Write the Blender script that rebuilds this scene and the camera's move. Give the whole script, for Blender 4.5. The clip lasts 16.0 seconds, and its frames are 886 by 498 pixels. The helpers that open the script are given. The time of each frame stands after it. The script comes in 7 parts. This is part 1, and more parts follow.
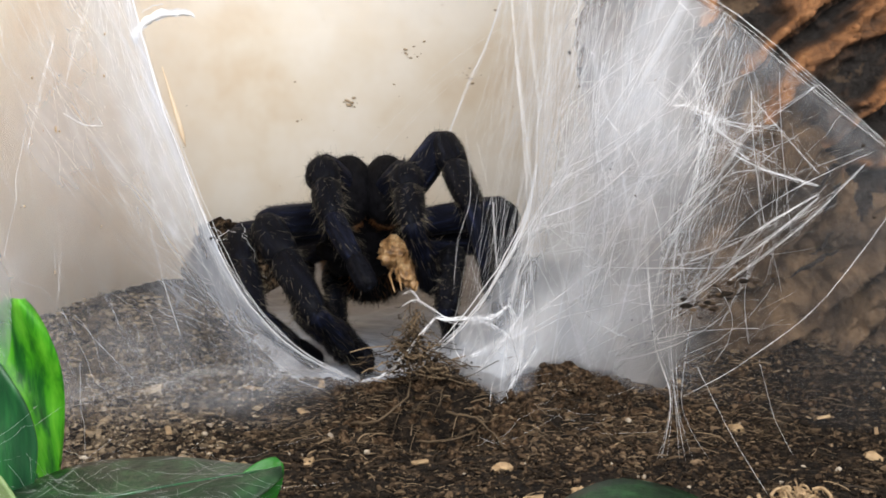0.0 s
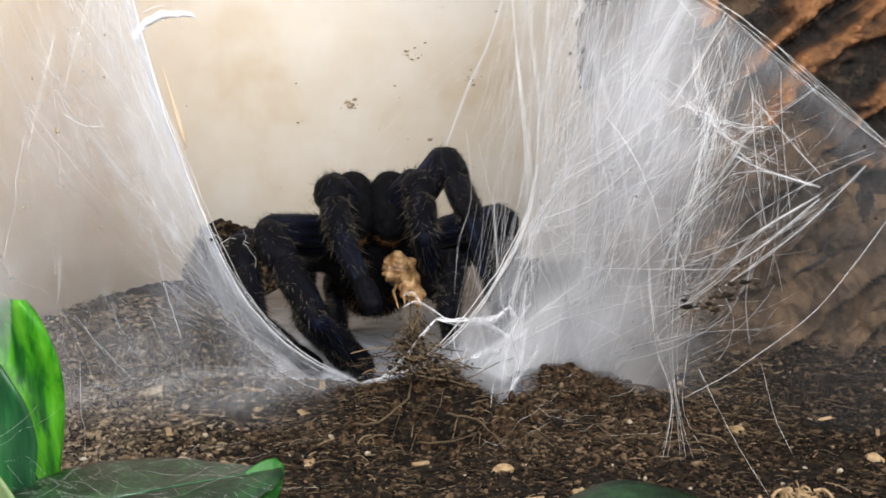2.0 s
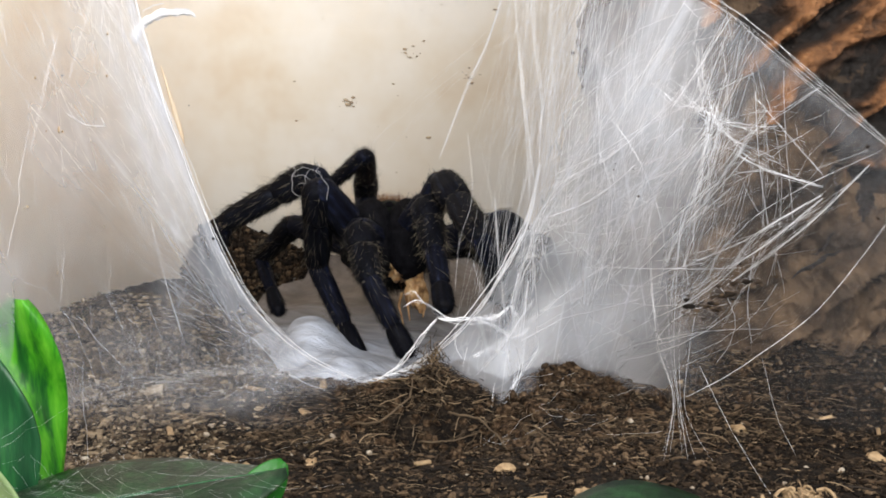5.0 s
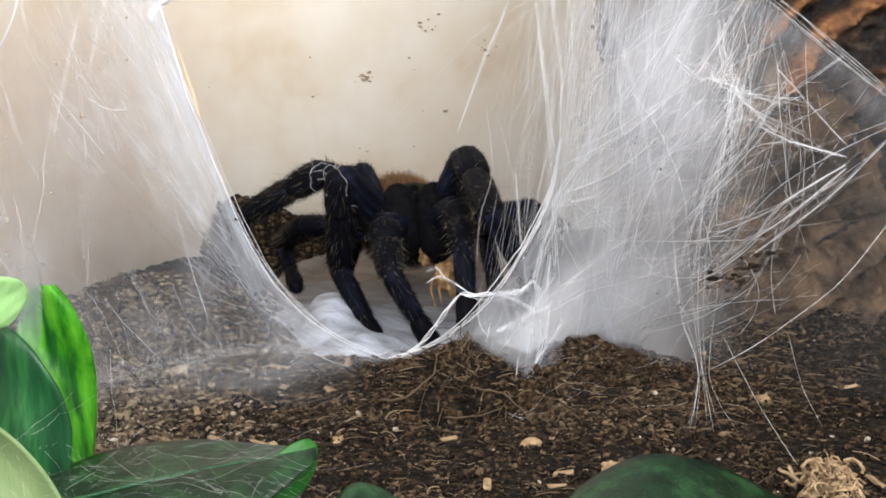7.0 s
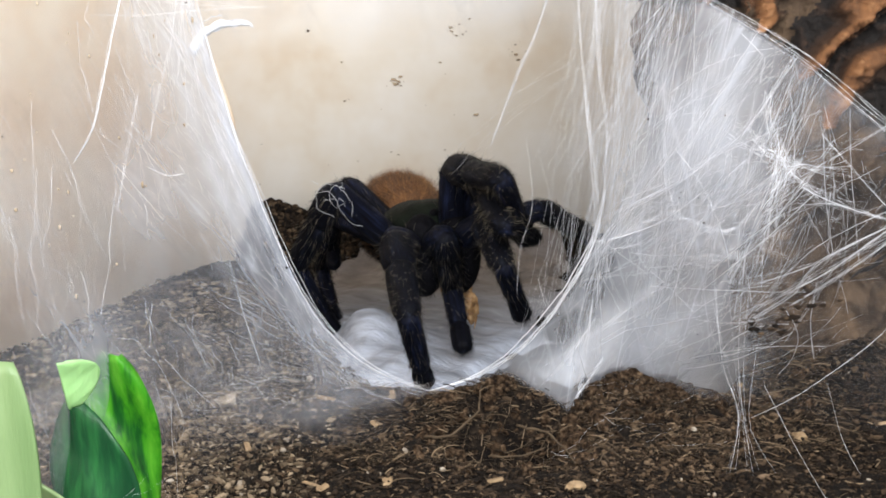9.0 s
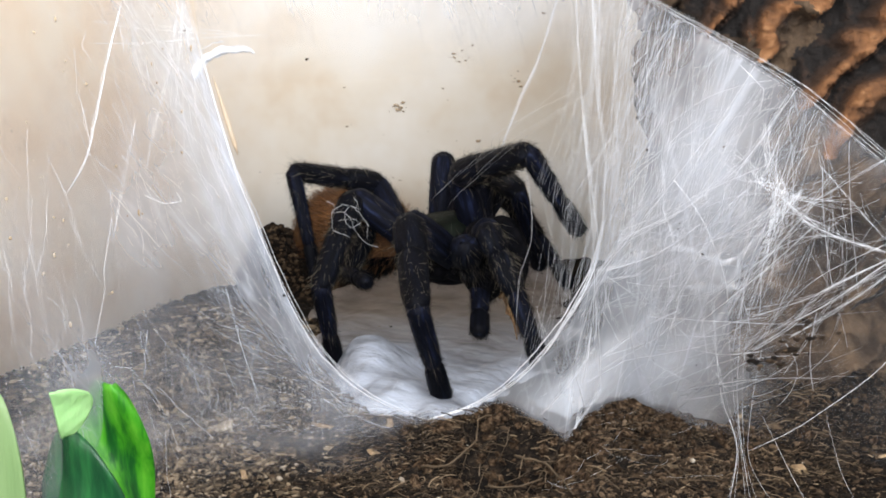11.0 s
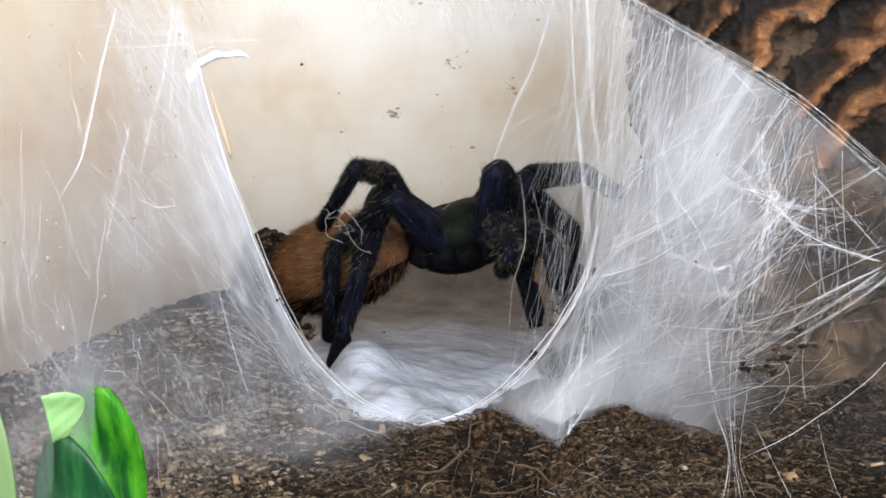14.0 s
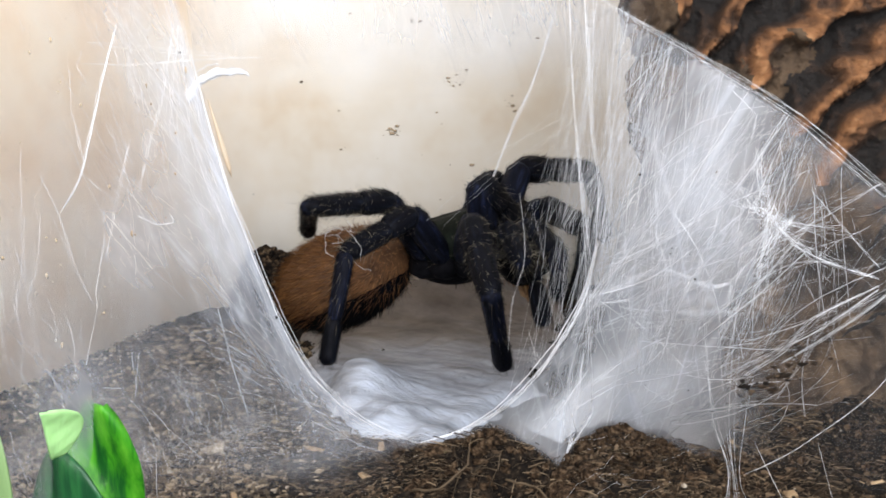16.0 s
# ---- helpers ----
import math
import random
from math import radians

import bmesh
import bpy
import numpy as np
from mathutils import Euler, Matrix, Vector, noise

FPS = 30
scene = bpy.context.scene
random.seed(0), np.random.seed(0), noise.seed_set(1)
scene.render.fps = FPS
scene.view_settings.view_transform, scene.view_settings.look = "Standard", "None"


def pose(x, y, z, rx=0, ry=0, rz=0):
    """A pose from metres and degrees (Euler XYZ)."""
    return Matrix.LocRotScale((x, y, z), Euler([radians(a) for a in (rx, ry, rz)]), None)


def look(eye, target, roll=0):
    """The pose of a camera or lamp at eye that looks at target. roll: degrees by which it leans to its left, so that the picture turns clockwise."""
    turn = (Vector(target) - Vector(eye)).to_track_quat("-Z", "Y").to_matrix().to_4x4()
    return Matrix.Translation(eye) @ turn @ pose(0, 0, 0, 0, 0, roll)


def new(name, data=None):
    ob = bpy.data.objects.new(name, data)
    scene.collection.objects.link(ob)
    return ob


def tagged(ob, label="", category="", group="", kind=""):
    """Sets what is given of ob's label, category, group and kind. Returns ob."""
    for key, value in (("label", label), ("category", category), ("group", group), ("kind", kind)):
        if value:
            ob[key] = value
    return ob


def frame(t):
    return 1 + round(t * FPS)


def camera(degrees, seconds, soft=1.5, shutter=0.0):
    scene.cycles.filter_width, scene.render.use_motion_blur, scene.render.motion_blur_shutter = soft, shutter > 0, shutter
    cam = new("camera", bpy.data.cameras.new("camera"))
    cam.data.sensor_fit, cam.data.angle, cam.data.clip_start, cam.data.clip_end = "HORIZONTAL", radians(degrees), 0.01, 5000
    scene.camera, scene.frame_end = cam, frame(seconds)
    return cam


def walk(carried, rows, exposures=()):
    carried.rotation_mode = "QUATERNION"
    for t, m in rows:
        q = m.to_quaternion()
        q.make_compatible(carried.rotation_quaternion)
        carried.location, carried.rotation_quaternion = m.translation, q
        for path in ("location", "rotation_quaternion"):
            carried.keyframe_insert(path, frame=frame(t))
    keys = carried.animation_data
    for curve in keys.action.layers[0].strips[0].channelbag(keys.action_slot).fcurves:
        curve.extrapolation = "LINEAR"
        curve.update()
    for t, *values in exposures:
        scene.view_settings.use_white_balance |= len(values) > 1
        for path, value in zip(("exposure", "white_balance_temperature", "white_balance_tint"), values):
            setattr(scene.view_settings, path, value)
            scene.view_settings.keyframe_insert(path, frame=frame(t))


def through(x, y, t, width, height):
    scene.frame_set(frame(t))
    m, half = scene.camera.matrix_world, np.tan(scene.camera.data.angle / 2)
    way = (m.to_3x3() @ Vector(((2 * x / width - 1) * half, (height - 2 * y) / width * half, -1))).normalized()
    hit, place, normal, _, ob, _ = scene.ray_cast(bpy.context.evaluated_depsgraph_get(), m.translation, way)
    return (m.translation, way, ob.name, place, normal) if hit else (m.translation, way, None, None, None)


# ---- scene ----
cam = camera(36.90, 16.0, soft=1.75)
PATH = [
    (0, (0.05051, -0.25547, 0.09761), (0.03386, 0.73233, -0.05720), -0.25),
    (0.5, (0.05048, -0.25550, 0.09743), (0.03427, 0.73258, -0.05567), -0.25),
    (1, (0.05059, -0.25534, 0.09747), (0.03364, 0.73268, -0.05595), -0.24),
    (1.5, (0.05057, -0.25536, 0.09740), (0.03345, 0.73284, -0.05483), -0.25),
    (2, (0.05057, -0.25514, 0.09742), (0.03312, 0.73287, -0.05599), -0.26),
    (2.5, (0.05053, -0.25519, 0.09782), (0.03282, 0.73244, -0.05797), -0.28),
    (3, (0.04974, -0.25548, 0.09799), (0.03482, 0.73218, -0.05796), -0.32),
    (3.5, (0.04907, -0.25502, 0.09802), (0.03610, 0.73262, -0.05816), -0.38),
    (4, (0.04877, -0.25526, 0.09807), (0.03690, 0.73253, -0.05724), -0.32),
    (6.3, (0.04962, -0.25484, 0.09752), (0.03445, 0.73223, -0.06208), -0.05),
    (6.5, (0.04946, -0.25503, 0.09766), (0.03209, 0.73126, -0.06647), -0.47),
    (7, (0.04781, -0.25515, 0.09921), (0.02323, 0.72853, -0.07903), -1.37),
    (7.5, (0.04533, -0.25600, 0.10676), (0.01289, 0.72273, -0.09583), -1.82),
    (8, (0.04385, -0.25673, 0.11268), (0.00852, 0.71833, -0.10640), -1.89),
    (8.5, (0.04264, -0.25695, 0.11664), (0.00716, 0.71783, -0.10366), -1.82),
    (9, (0.04187, -0.25719, 0.11918), (0.00770, 0.71808, -0.09915), -1.65),
    (11.5, (0.04346, -0.25596, 0.12022), (0.00542, 0.72297, -0.08040), -1.24),
    (12, (0.04329, -0.25599, 0.12019), (0.00713, 0.72281, -0.08140), -1.15),
    (12.5, (0.04329, -0.25589, 0.11996), (0.00841, 0.72277, -0.08257), -1.01),
    (13, (0.04344, -0.25596, 0.12007), (0.00851, 0.72273, -0.08228), -0.95),
    (13.5, (0.04340, -0.25616, 0.12025), (0.00945, 0.72281, -0.08091), -0.91),
    (14, (0.04332, -0.25624, 0.12016), (0.01000, 0.72354, -0.07715), -0.87),
    (14.5, (0.04335, -0.25636, 0.12030), (0.01018, 0.72393, -0.07444), -0.85),
    (15, (0.04345, -0.25631, 0.12025), (0.01027, 0.72426, -0.07309), -0.82),
    (15.5, (0.04340, -0.25625, 0.12013), (0.01040, 0.72506, -0.06947), -0.83),
    (16, (0.04336, -0.25625, 0.12006), (0.01052, 0.72610, -0.06409), -0.82),
]
walk(cam, [(t, look(eye, target, roll)) for t, eye, target, roll in PATH], [(0, -0.04, 6760, 10), (4.2, -0.04, 6760, 10), (7.5, 0.0, 6620, 10), (9, 0.02, 6480, 10), (12, 0.03, 6390, 10), (16, 0.03, 6390, 10)])

# ---- light: one cool unseen lamp added behind the camera, the dim room around it ----
world = bpy.data.worlds.new("room")
scene.world = world
world.use_nodes = True
world.node_tree.nodes["Background"].inputs[0].default_value = (0.95, 0.96, 1.0, 1)
world.node_tree.nodes["Background"].inputs[1].default_value = 0.46
scene.view_settings.exposure = 0.0


def area_lamp(name, eye, target, wide, deep, watts, color):
    data = bpy.data.lights.new(name, "AREA")
    data.shape, data.size, data.size_y, data.energy, data.color = "RECTANGLE", wide, deep, watts, color
    ob = new(name, data)
    ob.matrix_world = look(eye, target)
    return ob


area_lamp("front_lamp", (0.085, -0.33, 0.25), (0.02, 0.12, 0.05), 0.42, 0.20, 3.28, (0.968, 0.98, 1.0))


# ---- materials ----
def ramp(nt, fac, stops):
    r = nt.nodes.new("ShaderNodeValToRGB")
    while len(r.color_ramp.elements) < len(stops):
        r.color_ramp.elements.new(0.5)
    for e, (p, c) in zip(r.color_ramp.elements, stops):
        e.position, e.color = p, (*c, 1)
    nt.links.new(fac, r.inputs[0])
    return r.outputs[0]


def noise_out(nt, scale, detail=4.0, rough=0.6, stretch=None, kind="Object"):
    tc = nt.nodes.new("ShaderNodeTexCoord")
    n = nt.nodes.new("ShaderNodeTexNoise")
    n.inputs["Scale"].default_value, n.inputs["Detail"].default_value, n.inputs["Roughness"].default_value = scale, detail, rough
    src = tc.outputs[kind]
    if stretch:
        m = nt.nodes.new("ShaderNodeMapping")
        m.inputs["Scale"].default_value = stretch[:3]
        if len(stretch) > 3:
            m.vector_type = "TEXTURE"
            m.inputs["Scale"].default_value = [1 / a for a in stretch[:3]]
            m.inputs["Rotation"].default_value = [radians(a) for a in stretch[3:]]
        nt.links.new(src, m.inputs[0])
        src = m.outputs[0]
    nt.links.new(src, n.inputs["Vector"])
    return n.outputs[0]


def mat(name, stops, scale, rough=0.8, bump=0.0, bump_scale=None, bump_dist=0.0004, stretch=None, sss=0.0, sheen=0.0, coat=0.0, spec=0.5, islands=False):
    m = bpy.data.materials.new(name)
    m.use_nodes = True
    nt = m.node_tree
    b = nt.nodes["Principled BSDF"]
    fac = noise_out(nt, scale, stretch=stretch)
    if islands:
        geo = nt.nodes.new("ShaderNodeNewGeometry")
        mx = nt.nodes.new("ShaderNodeMath")
        mx.operation = "MULTIPLY_ADD"
        nt.links.new(geo.outputs["Random Per Island"], mx.inputs[0])
        mx.inputs[1].default_value = 0.75
        sc = nt.nodes.new("ShaderNodeMath")
        sc.operation = "MULTIPLY"
        sc.inputs[1].default_value = 0.3
        nt.links.new(fac, sc.inputs[0])
        nt.links.new(sc.outputs[0], mx.inputs[2])
        fac = mx.outputs[0]
    nt.links.new(ramp(nt, fac, stops), b.inputs["Base Color"])
    b.inputs["Roughness"].default_value = rough
    b.inputs["Specular IOR Level"].default_value = spec
    if sheen:
        b.inputs["Sheen Weight"].default_value = sheen
        b.inputs["Sheen Roughness"].default_value = 0.4
    if coat:
        b.inputs["Coat Weight"].default_value = coat
        b.inputs["Coat Roughness"].default_value = 0.15
    if bump:
        bp = nt.nodes.new("ShaderNodeBump")
        bp.inputs["Strength"].default_value, bp.inputs["Distance"].default_value = bump, bump_dist
        nt.links.new(noise_out(nt, bump_scale or scale * 3, 6, 0.65, stretch=stretch), bp.inputs["Height"])
        nt.links.new(bp.outputs[0], b.inputs["Normal"])
    return m


def silk_veil(name, haze, layers, cloud=30, tint=(0.86, 0.905, 1.0)):
    """A sheet of silk: a soft haze of finest threads with clearer filaments over it; layers: lean in degrees, scale, strength, stretch."""
    m = bpy.data.materials.new(name)
    m.use_nodes = True
    nt = m.node_tree
    nt.nodes.remove(nt.nodes["Principled BSDF"])
    out = nt.nodes["Material Output"]
    dif, tra, cl, mix, mix2 = (nt.nodes.new("ShaderNode" + k) for k in ("BsdfDiffuse", "BsdfTranslucent", "BsdfTransparent", "MixShader", "MixShader"))
    for s in (dif, tra):
        s.inputs[0].default_value = (*tint, 1)
    mix.inputs[0].default_value = 0.45
    nt.links.new(dif.outputs[0], mix.inputs[1])
    nt.links.new(tra.outputs[0], mix.inputs[2])

    def math_node(kind, a, b):
        n = nt.nodes.new("ShaderNodeMath")
        n.operation = kind
        for k, q in enumerate((a, b)):
            if isinstance(q, float):
                n.inputs[k].default_value = q
            else:
                nt.links.new(q, n.inputs[k])
        return n.outputs[0]

    patches = ramp(nt, noise_out(nt, cloud, 4, 0.6, (1.0, 0.2, 0.5)), [(0.30, (0.45,) * 3), (0.68, (1.30,) * 3)])
    total = math_node("MULTIPLY", patches, float(haze))
    for lean, scale, strength, stretch in layers:
        n = noise_out(nt, scale, 2, 0.5, (1.0, 0.05, stretch, 0, lean, 0))
        line = ramp(nt, n, [(0.40, (0.0,) * 3), (0.485, (0.16,) * 3), (0.50, (1.0,) * 3), (0.515, (0.16,) * 3), (0.60, (0.0,) * 3)])
        gate = ramp(nt, noise_out(nt, scale * 0.12, 2, 0.5, (1.0, 0.3, 0.4, 0, lean, 0)), [(0.40, (0.15,) * 3), (0.62, (1.0,) * 3)])
        total = math_node("ADD", total, math_node("MULTIPLY", math_node("MULTIPLY", line, gate), float(strength)))
    att = nt.nodes.new("ShaderNodeAttribute")
    att.attribute_name = "silk_weight"
    alpha = math_node("MINIMUM", math_node("MULTIPLY", total, att.outputs["Fac"]), 0.97)
    nt.links.new(alpha, mix2.inputs[0])
    nt.links.new(cl.outputs[0], mix2.inputs[1])
    nt.links.new(mix.outputs[0], mix2.inputs[2])
    nt.links.new(mix2.outputs[0], out.inputs[0])
    return m


M = {}
M["soil"] = mat("soil", [(0.25, (0.003, 0.002, 0.0013)), (0.47, (0.007, 0.0047, 0.003)), (0.61, (0.026, 0.0175, 0.011)), (0.80, (0.14, 0.10, 0.066))], 520, 0.9, 1.0, 1100, 0.0016, spec=0.2)
M["crumb"] = mat("soil_crumb", [(0.1, (0.004, 0.0025, 0.0016)), (0.42, (0.0085, 0.0054, 0.0032)), (0.70, (0.032, 0.020, 0.0115)), (0.90, (0.110, 0.074, 0.044)), (1.0, (0.42, 0.33, 0.23))], 900, 0.85, 0.6, 1500, 0.0005, islands=True, spec=0.2)
M["crumb_dry"] = mat("dry_crumb", [(0.1, (0.020, 0.014, 0.009)), (0.5, (0.105, 0.078, 0.050)), (0.85, (0.29, 0.225, 0.15)), (1.0, (0.52, 0.44, 0.33))], 900, 0.85, 0.6, 1500, 0.0005, islands=True, spec=0.2)
M["crumb_warm"] = mat("warm_crumb", [(0.1, (0.008, 0.005, 0.003)), (0.42, (0.026, 0.0165, 0.0095)), (0.72, (0.080, 0.052, 0.030)), (0.93, (0.17, 0.118, 0.074)), (1.0, (0.42, 0.34, 0.25))], 900, 0.85, 0.6, 1500, 0.0005, islands=True, spec=0.2)
M["fibre"] = mat("coir_fibre", [(0.1, (0.012, 0.008, 0.005)), (0.5, (0.035, 0.023, 0.013)), (0.95, (0.27, 0.195, 0.12))], 300, 0.7, islands=True, spec=0.25)
M["clod"] = mat("soil_clod", [(0.32, (0.006, 0.0036, 0.002)), (0.45, (0.026, 0.0155, 0.0085)), (0.58, (0.092, 0.057, 0.032)), (0.76, (0.27, 0.19, 0.12))], 900, 0.9, 1.0, 1600, 0.0012, spec=0.15)
M["perlite"] = mat("perlite", [(0.3, (0.13, 0.10, 0.07)), (0.5, (0.29, 0.245, 0.19)), (0.7, (0.52, 0.47, 0.39))], 500, 0.7, 0.6, 900, 0.0005)
M["chip"] = mat("wood_chip", [(0.3, (0.16, 0.10, 0.05)), (0.7, (0.42, 0.30, 0.17))], 300, 0.7, 0.6, 700, 0.0004)
M["wall"] = mat("cream_panel", [(0.36, (0.80, 0.69, 0.55)), (0.48, (0.87, 0.80, 0.69)), (0.62, (0.92, 0.875, 0.80))], 22, 0.85, spec=0.2)
M["side"] = mat("side_panel", [(0.36, (0.81, 0.655, 0.49)), (0.48, (0.885, 0.755, 0.605)), (0.62, (0.93, 0.84, 0.71))], 22, 0.85)
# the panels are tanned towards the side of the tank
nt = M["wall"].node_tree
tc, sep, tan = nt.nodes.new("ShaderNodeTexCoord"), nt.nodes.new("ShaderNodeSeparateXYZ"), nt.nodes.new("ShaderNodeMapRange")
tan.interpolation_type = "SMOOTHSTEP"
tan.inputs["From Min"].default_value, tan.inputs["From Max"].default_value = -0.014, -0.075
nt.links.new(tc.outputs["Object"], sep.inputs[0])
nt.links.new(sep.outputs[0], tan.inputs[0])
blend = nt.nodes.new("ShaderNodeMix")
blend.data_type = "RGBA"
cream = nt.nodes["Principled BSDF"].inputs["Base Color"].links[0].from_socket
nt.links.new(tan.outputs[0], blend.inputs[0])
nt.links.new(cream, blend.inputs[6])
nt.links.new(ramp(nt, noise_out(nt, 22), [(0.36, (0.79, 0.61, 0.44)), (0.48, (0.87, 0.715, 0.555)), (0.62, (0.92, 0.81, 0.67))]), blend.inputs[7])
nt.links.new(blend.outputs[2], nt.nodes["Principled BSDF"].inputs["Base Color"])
M["amber"] = mat("amber_glint", [(0.3, (0.90, 0.70, 0.49)), (0.7, (0.95, 0.83, 0.66))], 90, 0.4)
M["grime"] = mat("wall_grime", [(0.3, (0.26, 0.19, 0.12)), (0.7, (0.46, 0.37, 0.26))], 300, 0.8)
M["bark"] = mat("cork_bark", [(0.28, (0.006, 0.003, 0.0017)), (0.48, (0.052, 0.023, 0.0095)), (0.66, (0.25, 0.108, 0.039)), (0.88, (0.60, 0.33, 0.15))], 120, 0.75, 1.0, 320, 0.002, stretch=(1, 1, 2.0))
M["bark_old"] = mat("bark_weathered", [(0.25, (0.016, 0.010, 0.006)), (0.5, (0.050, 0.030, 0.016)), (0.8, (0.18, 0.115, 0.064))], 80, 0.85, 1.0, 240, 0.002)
M["silk"] = mat("silk_thread", [(0.3, (0.80, 0.82, 0.87)), (0.7, (0.91, 0.93, 0.97))], 200, 0.45)
M["silk_floor"] = mat("silk_floor", [(0.3, (0.20, 0.22, 0.26)), (0.43, (0.32, 0.35, 0.415)), (0.56, (0.45, 0.50, 0.60)), (0.72, (0.64, 0.71, 0.84))], 110, 0.7, 0.8, 300, 0.0016, stretch=(0.30, 1.2, 1, 0, 0, -28))
M["veil_right"] = silk_veil("silk_veil_right", 0.50, ((7, 150, 0.46, 0.05), (24, 130, 0.40, 0.05), (44, 110, 0.34, 0.04), (-14, 120, 0.24, 0.06), (15, 430, 0.24, 0.22)), 42, (0.87, 0.915, 1.0))
M["veil_fog"] = silk_veil("silk_veil_fog", 0.66, ((18, 150, 0.20, 0.06), (50, 130, 0.16, 0.05)), 26, (0.88, 0.925, 1.0))
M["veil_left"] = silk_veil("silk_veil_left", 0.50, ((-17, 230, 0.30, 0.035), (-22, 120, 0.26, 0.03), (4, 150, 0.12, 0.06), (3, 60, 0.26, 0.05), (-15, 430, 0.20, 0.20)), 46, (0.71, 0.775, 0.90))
M["veil_film"] = silk_veil("silk_veil_film", 0.70, (), 90)
# black and blue-black of the legs, with a bluish sheen put into the colour
M["black"] = mat("spider_black", [(0.3, (0.0023, 0.0023, 0.0031)), (0.57, (0.0042, 0.0049, 0.0085)), (0.74, (0.0135, 0.0173, 0.0295)), (0.87, (0.0510, 0.0615, 0.0930))], 900, 0.55, 0.7, 1600, 0.0003, stretch=(1, 0.10, 1), spec=0.07)
M["blue"] = mat("spider_blue_black", [(0.3, (0.0023, 0.0023, 0.0039)), (0.55, (0.0060, 0.0075, 0.0155)), (0.72, (0.0165, 0.0225, 0.0558)), (0.85, (0.0390, 0.0510, 0.1240))], 900, 0.55, 0.7, 1600, 0.0003, stretch=(1, 0.10, 1), spec=0.07)
M["coal"] = mat("spider_coal_black", [(0.3, (0.0015, 0.0015, 0.002)), (0.7, (0.007, 0.007, 0.009))], 500, 0.75, 0.7, 1600, 0.0003, spec=0.04)
M["carapace"] = mat("spider_carapace", [(0.3, (0.002, 0.003, 0.0022)), (0.6, (0.006, 0.009, 0.006)), (0.85, (0.018, 0.024, 0.015))], 260, 0.6, 0.6, 900, 0.0003, spec=0.07)
M["abdomen"] = mat("abdomen_skin", [(0.3, (0.05, 0.02, 0.006)), (0.7, (0.14, 0.06, 0.018))], 200, 0.8)
M["ember_hair"] = mat("orange_setae", [(0.15, (0.07, 0.025, 0.006)), (0.55, (0.19, 0.077, 0.020)), (0.95, (0.42, 0.205, 0.066))], 150, 0.55, islands=True)
M["dark_hair"] = mat("dark_setae", [(0.2, (0.0012, 0.0012, 0.0016)), (0.8, (0.005, 0.005, 0.007))], 150, 0.6, spec=0.04)
M["pale_hair"] = mat("pale_setae", [(0.15, (0.03, 0.026, 0.020)), (0.9, (0.31, 0.265, 0.19))], 150, 0.4, islands=True)
M["prey"] = mat("prey_husk", [(0.3, (0.07, 0.032, 0.012)), (0.5, (0.32, 0.18, 0.075)), (0.7, (0.60, 0.42, 0.23))], 420, 0.5, 0.5, 700, 0.0004)

# silk floor: shade painted in towards the back of the burrow, thick and white in front
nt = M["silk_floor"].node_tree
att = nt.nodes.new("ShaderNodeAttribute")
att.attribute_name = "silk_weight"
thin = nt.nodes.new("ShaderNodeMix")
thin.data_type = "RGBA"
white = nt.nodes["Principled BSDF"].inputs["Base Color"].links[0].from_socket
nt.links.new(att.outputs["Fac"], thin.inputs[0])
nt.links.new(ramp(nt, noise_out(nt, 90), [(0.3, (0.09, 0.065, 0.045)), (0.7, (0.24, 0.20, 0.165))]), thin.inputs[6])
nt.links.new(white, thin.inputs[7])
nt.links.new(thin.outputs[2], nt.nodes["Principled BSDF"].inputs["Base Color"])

# bark: shade painted dark into the furrows, orange-brown cork on the ridges
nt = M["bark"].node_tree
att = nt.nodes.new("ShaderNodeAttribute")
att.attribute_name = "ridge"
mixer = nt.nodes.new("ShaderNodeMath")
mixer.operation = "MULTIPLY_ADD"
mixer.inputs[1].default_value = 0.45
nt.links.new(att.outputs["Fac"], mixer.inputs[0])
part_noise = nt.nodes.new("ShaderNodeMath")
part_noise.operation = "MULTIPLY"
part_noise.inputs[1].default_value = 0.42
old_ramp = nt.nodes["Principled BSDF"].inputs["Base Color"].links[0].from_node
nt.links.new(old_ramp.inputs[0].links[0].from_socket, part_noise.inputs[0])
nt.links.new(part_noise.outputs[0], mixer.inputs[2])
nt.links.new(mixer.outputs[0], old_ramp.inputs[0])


# ---- mesh helpers ----
def mesh_from(name, verts, faces, mats, index=None, smooth=True):
    me = bpy.data.meshes.new(name)
    me.from_pydata([tuple(v) for v in verts], [], [tuple(f) for f in faces])
    for m in mats:
        me.materials.append(m)
    if index is not None:
        me.polygons.foreach_set("material_index", list(index))
    me.polygons.foreach_set("use_smooth", [smooth] * len(me.polygons))
    me.update()
    return me


def part(name, bm, material, parent, label=""):
    """Links a bmesh as one mesh object under a thing."""
    me = bpy.data.meshes.new(name)
    bm.to_mesh(me)
    bm.free()
    for p in me.polygons:
        p.use_smooth = True
    me.materials.append(material)
    ob = new(name, me)
    ob.parent = parent
    return tagged(ob, label)


